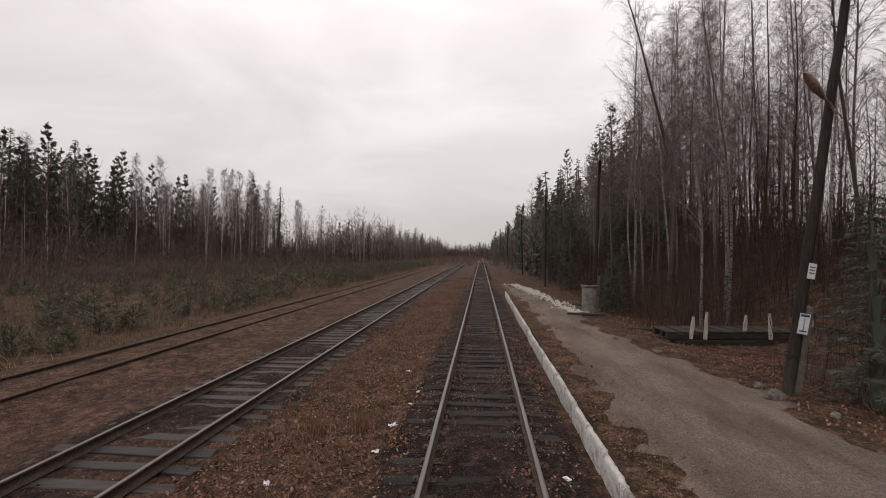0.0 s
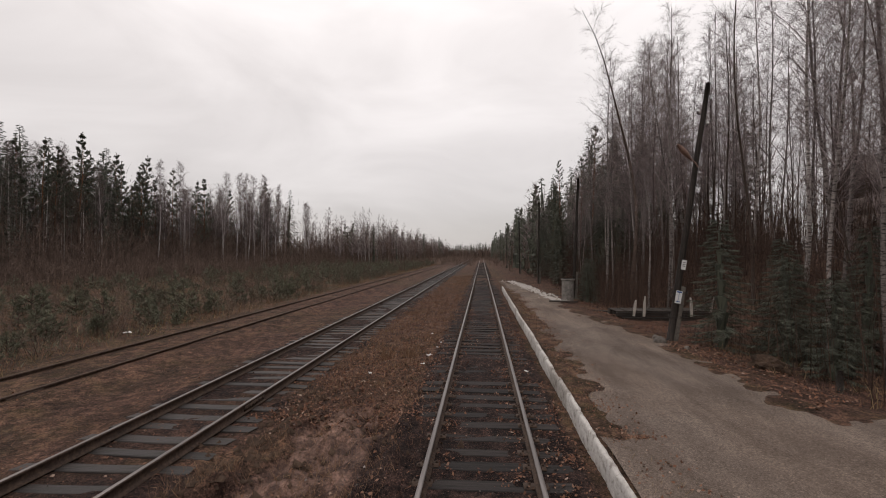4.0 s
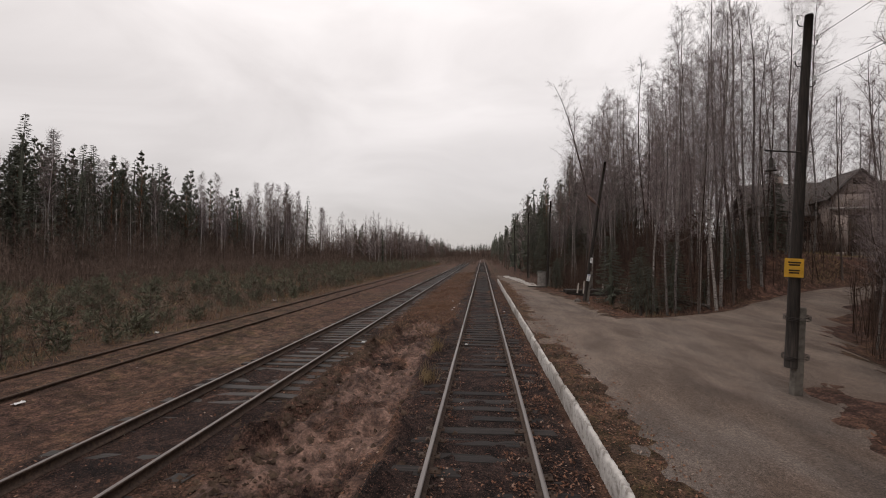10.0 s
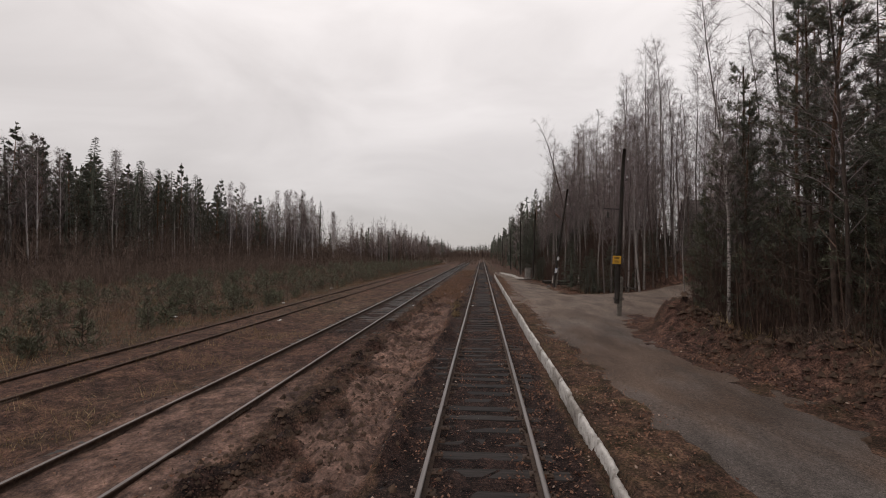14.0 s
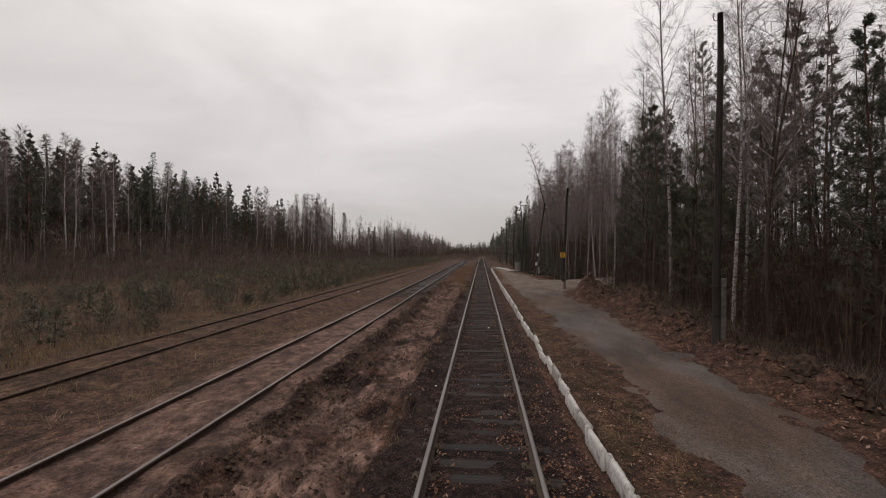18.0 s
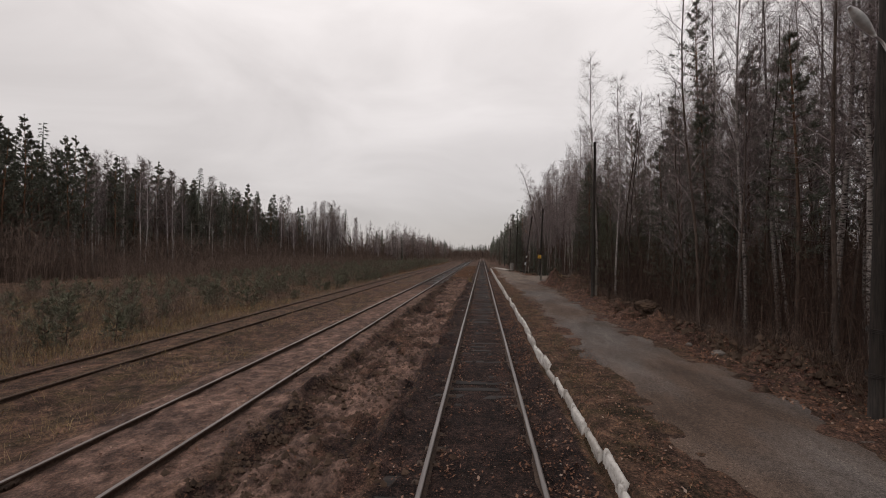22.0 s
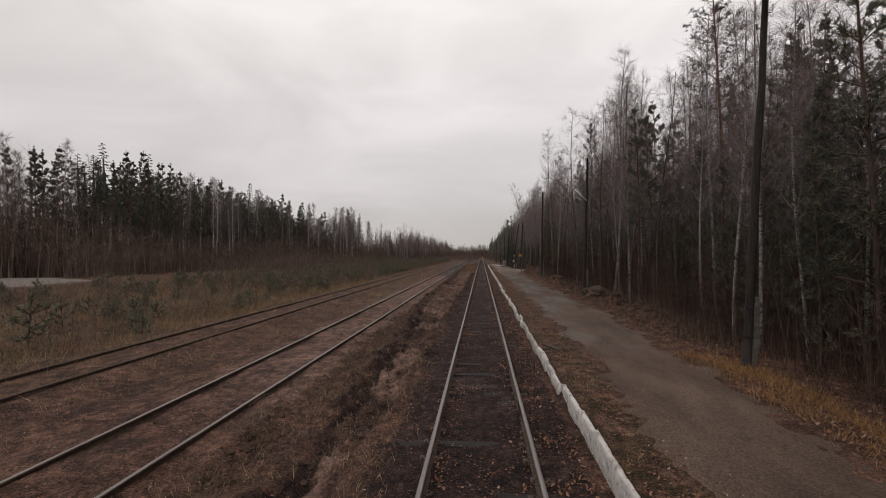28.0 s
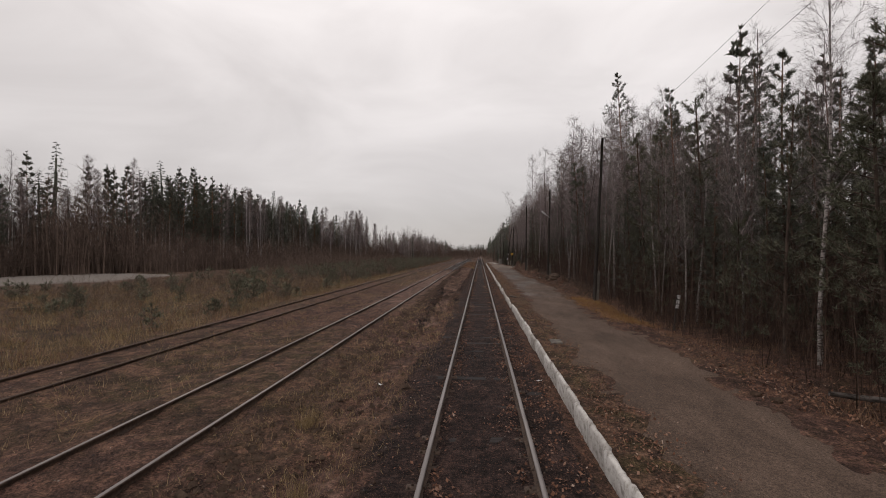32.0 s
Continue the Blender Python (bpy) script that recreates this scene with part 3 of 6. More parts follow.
gx = spaced([(-900, -200, 100), (-200, -70, 13), (-70, -34, 3), (-34, -14, 0.9), (-14, -4.6, 0.4), (-4.6, -1.2, 0.1), (-1.2, 1.2, 0.24), (1.2, 2.6, 0.09), (2.6, 5, 0.35), (5, 9.5, 0.19),
             (9.5, 16, 0.5), (16, 44, 1.6), (44, 200, 12), (200, 901, 100)])
gy = spaced([(-900, -200, 100), (-200, -116, 8), (-116, -96, 0.6), (-96, 14, 0.22), (14, 40, 0.4), (40, 120, 1.5), (120, 300, 9), (300, 1301, 100)])
GX, GY = np.meshgrid(gx, gy)
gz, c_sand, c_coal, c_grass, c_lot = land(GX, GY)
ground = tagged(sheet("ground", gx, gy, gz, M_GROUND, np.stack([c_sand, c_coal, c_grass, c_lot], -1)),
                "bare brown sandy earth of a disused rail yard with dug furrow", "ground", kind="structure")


def ground_z(x, y):
    return float(land(np.array([x]), np.array([y]))[0][0])


# gravel platform, with the mouth of the side road, lying on the earth
px, py = spaced([(1.9, 3.6, 0.10), (3.6, 4.6, 0.35), (4.6, 8.0, 0.12), (8.0, 45, 0.8)]), spaced([(-116, -94, 0.8), (-94, 12, 0.2), (12, 60, 0.6)])
PX, PY = np.meshgrid(px, py)
pz = land(PX, PY)[0]
pn = fbm(PX, PY, 1.5, 31)
pedge = road_edge(PY)
inner = kerb_x(PY) + 0.42 + 0.12 * fbm(PX, PY, 3.0, 33) + 0.55 * step(-12, -24, PY) - 0.35 * step(-66, -74, PY) - 0.4 * step(24, 33, PY)
cover_main = step(inner - 0.55, inner + 0.95, PX) * step(pedge + 0.8, pedge - 1.1, PX) * step(56, 44, PY)
cover_side = side_road(PX, PY)[0]
full = np.maximum(cover_main, cover_side)
full = np.clip(full + (0.5 * fbm(PX, PY, 0.7, 37, 3) + 0.25 * fbm(PX, PY, 0.3, 38, 2)) * (1 - np.abs(2 * full - 1)), 0, 1)
road = tagged(sheet("pavement", px, py, pz + 0.045 * full + 0.012 * pn * full - 0.06 * (1 - full) - 0.010 + 0.02 * fbm(PX, PY, 0.5, 35, 2) * (1 - np.abs(2 * full - 1)), M_ROAD, np.stack([full] * 4, -1)),
              "packed grey gravel platform and side road, dusty and rutted", "pavement", kind="structure")


# ---------------------------------------------------------------- tracks
def rail_profile():
    """Half of a rail's outline from foot to head, heights from the foot."""
    half = [(0.066, 0.0), (0.066, 0.011), (0.028, 0.026), (0.010, 0.045), (0.010, 0.125), (0.034, 0.142), (0.036, 0.168), (0.030, 0.178), (0.012, 0.181)]
    return half + [(-x, z) for x, z in reversed(half)]


def rail_mesh(y0, y1, rusty, wob=0.0, seed=0):
    prof = np.array(rail_profile())
    ys = np.arange(y0, y1 + 0.01, 2.0)
    r = np.random.default_rng(seed)
    dx, dz = wob * fbm(ys, ys * 0, 14, seed, 2), 0.4 * wob * fbm(ys, ys * 0, 9, seed + 5, 2)
    V = np.stack([prof[None, :, 0] + dx[:, None], np.repeat(ys[:, None], len(prof), 1), prof[None, :, 1] + dz[:, None] - 0.181], -1)
    n = len(prof)
    i = np.arange(len(ys) - 1)[:, None] * n
    j = np.arange(n)[None]
    k = (j + 1) % n
    s = Soup()
    s.add(V.reshape(-1, 3), np.stack([i + j, i + n + j, i + n + k, i + k], -1).reshape(-1, 4))
    me = s.mesh("rail", M_RUST)
    me.materials.append(M_RAIL_TOP)
    top = np.zeros(len(me.polygons), np.int32)
    if not rusty:
        col = np.tile(np.arange(n), len(ys) - 1)
        top[np.isin(col, (6, 7, 8, 9, 10) if wob < 0.012 else (7, 8, 9))] = 1
    me.polygons.foreach_set("material_index", top)
    return me


def sleeper_mesh(mat, seed):
    bm = bevel_box((2.72, 0.235 + 0.02 * (seed % 3), 0.16), 0.012, 0.022, 3, seed)
    r = random.Random(seed)
    for v in bm.verts:  # split and rounded ends
        if abs(v.co.x) > 1.3:
            v.co.x += r.uniform(-0.06, 0.03)
            v.co.z -= r.uniform(0, 0.02)
    return bm_mesh(bm, "sleeper", mat)


def plate_mesh():
    s = Soup()
    s.box((-0.17, -0.085, 0), (0.17, 0.085, 0.016))
    for sx, sy in ((-0.085, 0.04), (0.085, -0.04), (-0.13, -0.05), (0.13, 0.05)):
        s.box((sx - 0.014, sy - 0.014, 0.016), (sx + 0.014, sy + 0.014, 0.042))
    return s.mesh("tie_plate", M_RUST)


PLATE = plate_mesh()


def fishplate_mesh():
    s = Soup()
    for side in (-1, 1):
        s.box((side * 0.012, -0.4, -0.15), (side * 0.03, 0.4, -0.05))
        for k in range(6):
            y = -0.33 + 0.132 * k
            s.box((side * 0.03, y - 0.016, -0.116), (side * 0.055, y + 0.016, -0.084))
    return s.mesh("fishplate", M_RUST)


def track(x, label, mat, near, far, pitch, rusty, wob, plates, seed, sink=0.0, gaps=0.0):
    """Two rails on sleepers; each sleeper of the near stretch is a piece of its own."""
    t = thing("railway_track", label, "railway track", kind="structure", m=pose(x, 0, 0))
    for side in (-1, 1):
        part("rail", rail_mesh(-140, 360 if x > -9 else 150, rusty, wob, seed + side), t, "" if rusty else "rusty rail with worn head", pose(side * 0.796, 0, 0))
        for y in np.arange(-100 + 3.1 * side, 50, 25.0):
            part("fishplate", FISH, t, "", pose(side * 0.796, y, 0))
    kinds = [sleeper_mesh(mat, seed * 10 + k) for k in range(6)]
    rest = Soup()
    r = random.Random(seed)
    ys = np.arange(near[0], far, pitch)
    for y in ys:
        y += r.uniform(-0.05, 0.05)
        m = pose(r.uniform(-0.06, 0.06), y, -0.345 - sink + r.uniform(-0.012, 0.008), 0, r.uniform(-0.5, 0.5), r.uniform(-1.6, 1.6))
        if r.random() < gaps:
            continue
        if y < near[1]:
            sl = part("sleeper", r.choice(kinds), t, "", m)
            if plates and y > -96:
                for side in (-1, 1):
                    part("tie_plate", PLATE, sl, "", pose(side * 0.796, 0, 0.161))
        else:
            rest.box((-1.35, -0.12, 0), (1.35, 0.12, 0.16), m)
    if rest.n:
        tagged(part("sleepers_far", rest.mesh("sleepers_far", mat), t), kind="stuff")
    return t


FISH = fishplate_mesh()
track(TRACK_X[0], "straight main track with worn rails on black tarred sleepers", M_SLEEPER, (-112, 46), 150, 0.535, False, 0.010, True, 1)
track(TRACK_X[1], "side track with worn rails, wet sleepers partly under sand", M_SLEEPER_WET, (-112, 46), 130, 0.535, False, 0.015, False, 2)
track(TRACK_X[2], "rusty disused side track sunk in sand and grass", M_SLEEPER_WET, (-112, 46), 60, 0.56, True, 0.03, False, 3, 0.0, 0.3)


# ---------------------------------------------------------------- whitewashed kerb
def kerb_mesh(seed):
    """A concrete block about a metre long, with a chipped upper edge."""
    r = np.random.default_rng(seed + 50)
    L, W, Hh = 0.965, 0.095, 0.50
    ny = 13
    ys = np.linspace(-L / 2, L / 2, ny)
    chip = np.maximum(0, r.normal(0, 0.014, ny)) + (0.035 * (seed % 4 == 3)) * np.maximum(0, np.sin(ys * 5 + seed))
    chip2 = np.maximum(0, r.normal(0, 0.02, ny))
    side = r.normal(0, 0.006, (ny, 6))
    prof = np.stack([np.stack([np.full(ny, -W / 2), ys, np.zeros(ny)], -1), np.stack([-W / 2 + side[:, 0], ys, np.full(ny, Hh * 0.5)], -1),
                     np.stack([-W / 2 + side[:, 1] + chip * 0.4, ys, Hh - 0.03 - chip], -1), np.stack([-W / 2 + 0.025 + chip * 0.5, ys, Hh - chip2 * 0.6], -1),
                     np.stack([np.full(ny, W / 2 - 0.025), ys, Hh - chip2], -1), np.stack([W / 2 + side[:, 2], ys, Hh - 0.03 - chip], -1),
                     np.stack([np.full(ny, W / 2), ys, np.zeros(ny)], -1)], 1)
    s = Soup()
    n = 7
    i = np.arange(ny - 1)[:, None] * n
    j = np.arange(n - 1)[None]
    s.add(prof.reshape(-1, 3), np.stack([i + j, i + j + 1, i + n + j + 1, i + n + j], -1).reshape(-1, 4))
    s.f.append(np.array([list(range(n))[::-1]]))
    s.f.append(np.array([[(ny - 1) * n + k for k in range(n)]]))
    return s.mesh("kerb_block", M_KERB)


kerb = thing("platform_kerb", "low platform kerb of chipped whitewashed concrete blocks", "kerb", kind="structure")
KERBS = [kerb_mesh(k) for k in range(12)]
r = random.Random(4)
y = KERB_TO
k = 0
while y > KERB_FROM:
    rough_zone = -72 < y < -22
    a = 2.0 if rough_zone else 0.8
    part("kerb_block", r.choice(KERBS), kerb, "", pose(float(kerb_x(y)) - 0.03 + r.uniform(-0.02, 0.02) * a, y, -0.335 - 0.105 * rough_zone + r.uniform(-0.035, 0.025) * a,
                                                       r.uniform(-1.1, 1.1) * a, r.uniform(-2.2, 2.2) * a, r.uniform(-1.0, 1.0) * a))
    y -= 1.0 + r.uniform(0, 0.03)


# ---------------------------------------------------------------- poles and wires
def pole_thing(x, y, top, lean=(0.0, 0.0), label="", hooks=4):
    """A tarred pole tied with wire to a concrete stub; lean moves its top by so many metres."""
    z0 = ground_z(x, y) - 0.15
    t = thing("utility_pole", label or "dark tarred wooden pole wired to a grey concrete stub", "utility pole", "poles along the track", m=pose(x, y, z0))
    h = top - z0
    bottom = 0.75 if y == -8.7 else 0.05
    ax = lambda s: np.array([lean[0] * s / h, lean[1] * s / h, s])
    zs = np.linspace(bottom, h, 9)
    s = Soup()
    s.tube([ax(q) + np.array([0.012 * math.sin(q * 1.7 + x), 0.012 * math.cos(q * 1.3), 0]) for q in zs], np.linspace(0.115, 0.075, 9), 12)
    part("shaft", s.mesh("shaft", M_POLE, False), t)
    m = Matrix.Translation((0.17, 0.05, 0)) @ pose(0, 0, 0, 0, math.degrees(math.atan2(lean[0], h)), 0)
    bm = bevel_box((0.19, 0.16, 2.0), 0.02, 0.01, 3, int(abs(y)))
    bm.transform(m)
    part("concrete_stub", bm_mesh(bm, "concrete_stub", M_CONC), t, "weathered grey concrete stub")
    for q in (0.95, 1.75):
        s = Soup()
        for j in range(3):
            c = ax(q + 0.03 * j) + np.array([0.1, 0.02, 0])
            ring = [c + np.array([0.25 * math.cos(b), 0.16 * math.sin(b), 0.03 * math.sin(b)]) for b in np.linspace(0, 2 * np.pi, 17)]
            s.tube(ring, 0.008, 4, False)
        part("wire_binding", s.mesh("wire_binding", M_IRON), t)
    for j in range(hooks):
        q = h - 0.22 - 0.42 * j
        d = 1 if j % 2 else -1
        s = Soup()
        c = ax(q)
        s.tube([c, c + (d * 0.16, 0, 0), c + (d * 0.2, 0, 0.05), c + (d * 0.2, 0, 0.16)], 0.011, 5)
        hook = part("hook", s.mesh("hook", M_IRON), t)
        s = Soup()
        b = c + np.array([d * 0.2, 0, 0.12])
        s.tube([b, b + (0, 0, 0.03), b + (0, 0, 0.06), b + (0, 0, 0.075), b + (0, 0, 0.11)], [0.035, 0.042, 0.025, 0.034, 0.02], 8)
        part("insulator", s.mesh("insulator", M_GLASSY, True), hook)
    return t, (lambda q: Vector((x, y, z0)) + Vector(ax(q)))


def hook_points(top_fn, h, hooks=4):
    return [top_fn(h - 0.22 - 0.42 * j) + Vector((0.2 if j % 2 else -0.2, 0, 0.19)) for j in range(hooks)]


POLES = [(6.6, 113, 8.9, (0.1, 0)), (6.5, 71, 8.8, (-0.1, 0)), (6.5, 46, 8.9, (0.1, 0)), (6.3, 25.5, 8.2, (0.35, 0)), (6.3, 9.8, 8.75, (1.3, 0)),
         (6.27, -8.7, 7.95, (0.45, 0)), (6.74, -30.4, 9.9, (0.2, 0)), (7.06, -49.6, 9.6, (0.3, 0)), (7.05, -68.4, 10.1, (0.6, 0)), (6.6, -90.5, 10.0, (0.2, 0)), (6.6, -112, 10, (0, 0))]
tips = []
things = []
for x, y, top, lean in POLES:
    label = {9.8: "leaning tarred pole with old street lamp and notice plates", -8.7: "tarred pole with yellow warning plate and lantern",
             -49.6: "tarred pole with a street lamp on its arm"}.get(y, "")
    t, fn = pole_thing(x, y, top, lean, label)
    things.append(t)
    tips.append(hook_points(fn, top - (ground_z(x, y) - 0.15)))


def wire(a, b, sag):
    s = Soup()
    q = np.linspace(0, 1, 13)
    p = np.array(a)[None] * (1 - q)[:, None] + np.array(b)[None] * q[:, None]
    p[:, 2] -= sag * 4 * q * (1 - q)
    mid = p.mean(0)
    s.tube(p - mid, 0.007, 4, False)
    w = new("overhead_wire", s.mesh("overhead_wire", M_WIRE))
    w.matrix_basis = Matrix.Translation(mid)
    return tagged(w, "thin grey overhead wire sagging between poles", "wire", "overhead wires")


for a, b in zip(tips[:-1], tips[1:]):
    for j in (1, 3):
        wire(a[j], b[j], 0.35 + 0.1 * j)


def plate(parent, name, w, h, m, mat, label, bars=(), barmat=None):
    """A flat enamel plate with plain bars for its print; it faces -y."""
    bm = bevel_box((w, 0.008, h), 0.002)
    p = part(name, bm_mesh(bm, name, mat), parent, label, m)
    for bx, bz, bw, bh in bars:
        s = Soup()
        s.box((bx - bw / 2, -0.0075, bz - bh / 2), (bx + bw / 2, -0.004, bz + bh / 2))
        part("print_bar", s.mesh("print_bar", barmat or M_BLACK), p)
    return p


def local(t, x, y, z, rx=0, ry=0, rz=0):
    """A pose in the frame of the thing t for a place in the world."""
    return t.matrix_basis.inverted() @ pose(x, y, z, rx, ry, rz)


def street_lamp(t, at, out, mat):
    """An elongated lamp head on a short arm."""
    s = Soup()
    a = np.array(at)
    e = a + np.array(out) * 0.45
    s.tube([a, a + np.array(out) * 0.2 + (0, 0, 0.05), e], 0.022, 8)
    part("lamp_arm", s.mesh("lamp_arm", mat), t)
    s = Soup()
    d = np.array(out) / np.linalg.norm(out)
    qs = np.linspace(0, 1, 8)
    s.tube([e + d * 0.75 * q for q in qs], [0.03, 0.05, 0.07, 0.085, 0.09, 0.085, 0.065, 0.025], 10)
    part("lamp_head", s.mesh("lamp_head", mat, True), t, "elongated street lamp head")


leaning, yellow, lamp_pole = things[4], things[5], things[7]
# notice plates and old lamp on the leaning pole
plate(leaning, "notice_plate", 0.20, 0.42, local(leaning, 6.5, 9.62, 1.35, 0, 10, 0), M_WHITE, "white notice plate with blue border", [(0, 0.38, 0.17, 0.05), (0, 0.2, 0.012, 0.3), (0, 0.06, 0.14, 0.03)], M_BLUE)
plate(leaning, "notice_plate", 0.15, 0.32, local(leaning, 6.7, 9.66, 2.47, 0, 10, 0), M_WHITE, "small white plate", [(0, 0.24, 0.1, 0.02), (0, 0.18, 0.1, 0.02), (0, 0.12, 0.1, 0.02)])
street_lamp(leaning, tuple(leaning.matrix_basis.inverted() @ Vector((7.22, 9.7, 5.9))), (-0.55, -0.2, 0.5), M_LAMPRUST)
# yellow warning plate and hanging lantern
plate(yellow, "warning_plate", 0.39, 0.38, local(yellow, 6.29, -8.86, 2.54, 0, 3, 4), M_YELLOW, "yellow warning plate with dark print", [(0, 0.30, 0.25, 0.03), (0, 0.25, 0.22, 0.03), (0, 0.14, 0.22, 0.03), (0, 0.09, 0.2, 0.03)], M_POLE)
s = Soup()
a = yellow.matrix_basis.inverted() @ Vector((6.55, -8.75, 5.1))
s.tube([a, a + Vector((-0.75, -0.02, 0.05))], 0.018, 6)
s.tube([a + Vector((-0.62, -0.02, 0.04)), a + Vector((-0.62, -0.02, -0.1))], 0.01, 5)
part("lantern_bracket", s.mesh("lantern_bracket", M_IRON), yellow)
s = Soup()
b = np.array(a) + np.array((-0.62, -0.02, -0.1))
s.tube([b, b - (0, 0, 0.03), b - (0, 0, 0.2), b - (0, 0, 0.22), b - (0, 0, 0.25), b - (0, 0, 0.27)], [0.02, 0.04, 0.04, 0.045, 0.105, 0.11], 14)
part("lantern", s.mesh("lantern", M_IRON), yellow, "black hanging lantern with wide rim")
street_lamp(lamp_pole, tuple(lamp_pole.matrix_basis.inverted() @ Vector((7.25, -49.7, 6.65))), (-0.62, -0.2, 0.5), M_LAMP)


# ---------------------------------------------------------------- trees
def fan(r, base, dirs, length, width):
    """Thin tapering triangles from base along dirs."""
    n = len(base)
    d = dirs / (np.linalg.norm(dirs, axis=1, keepdims=True) + 1e-9)
    side = np.cross(d, r.normal(size=(n, 3)))
    side /= np.linalg.norm(side, axis=1, keepdims=True) + 1e-9
    length, width = np.broadcast_to(length, (n,))[:, None], np.broadcast_to(width, (n,))[:, None]
    return np.stack([base - side * width / 2, base + side * width / 2, base + d * length], 1)


def along(p, q):
    """Points at fractions q on the polyline p."""
    f = np.clip(q, 0, 0.9999) * (len(p) - 1)
    i = f.astype(int)
    return p[i] + (p[i + 1] - p[i]) * (f - i)[:, None]


def spine(r, h, bend, n=9):
    z = np.linspace(0, h, n)
    ph = r.uniform(0, 6.28, 4)
    return np.stack([bend * (np.sin(z * 0.45 + ph[0]) - np.sin(ph[0])) * 0.12 + 0.02 * h * np.sin(ph[2]) * (z / h) ** 2,
                     bend * (np.sin(z * 0.38 + ph[1]) - np.sin(ph[1])) * 0.12 + 0.02 * h * np.cos(ph[2]) * (z / h) ** 2, z], 1)


def bare_tree(seed, h, low=0.35, spread=1.0, branches=44, subs=6, twigs=6, thin=0.82, bend=1.0, droop=0.25, radius=None, flat=False, arch=0.0, steep=1.0):
    """Trunk and bare crown of a birch, aspen or alder, as two Soups."""
    r = np.random.default_rng(seed)
    p = spine(r, h, bend, 13 if arch else 9)
    p[:, 0] -= arch * (p[:, 2] / h) ** 3.3
    rad = radius or 0.0045 * h * r.uniform(0.85, 1.15)
    trunk = Soup()
    trunk.tube(p, np.concatenate([[rad * 1.25], np.linspace(rad, 0.012, len(p) - 1)]), 5 if flat else 8)
    crown = Soup()
    for k in range(branches):
        q = low + (0.985 - low) * (k + r.random()) / branches
        o = along(p, np.array([q]))[0]
        L = spread * (0.4 + 2.7 * (1 - q) ** 0.75 * min(1, (q - low) * 5 + 0.45)) * r.uniform(0.7, 1.25)
        az = k * 2.4 + r.uniform(-0.5, 0.5)
        up = r.uniform(0.7, 1.3) * steep
        d = np.array([math.cos(az), math.sin(az), up])
        d /= np.linalg.norm(d)
        b = np.array([o, o + d * L * 0.5 + (0, 0, 0.04 * L), o + d * L + (0, 0, -0.05 * L)])
        br = max(0.006, 0.011 * L) * thin
        if flat:
            crown.tris(fan(r, b[:1], d[None], L, br * 2.2))
        else:
            crown.tube(b, [br, br * 0.65, br * 0.2], 3, False)
        sb = along(b, r.uniform(0.2, 1.0, subs))
        sd = d + r.normal(0, 0.48, (subs, 3))
        sl = L * r.uniform(0.25, 0.55, subs)
        crown.tris(fan(r, sb, sd, sl * 1.25, 0.013 * thin))
        sdn = sd / np.linalg.norm(sd, axis=1, keepdims=True)
        f = r.uniform(0.1, 1, (subs, twigs))
        tb = (sb[:, None] + sdn[:, None] * (sl[:, None] * f)[..., None]).reshape(-1, 3)
        td = np.repeat(sdn, twigs, 0) + r.normal(0, 0.6, (subs * twigs, 3)) + (0, 0, -droop)
        crown.tris(fan(r, tb, td, r.uniform(0.3, 0.9, subs * twigs), 0.0105 * thin))
    return trunk, crown


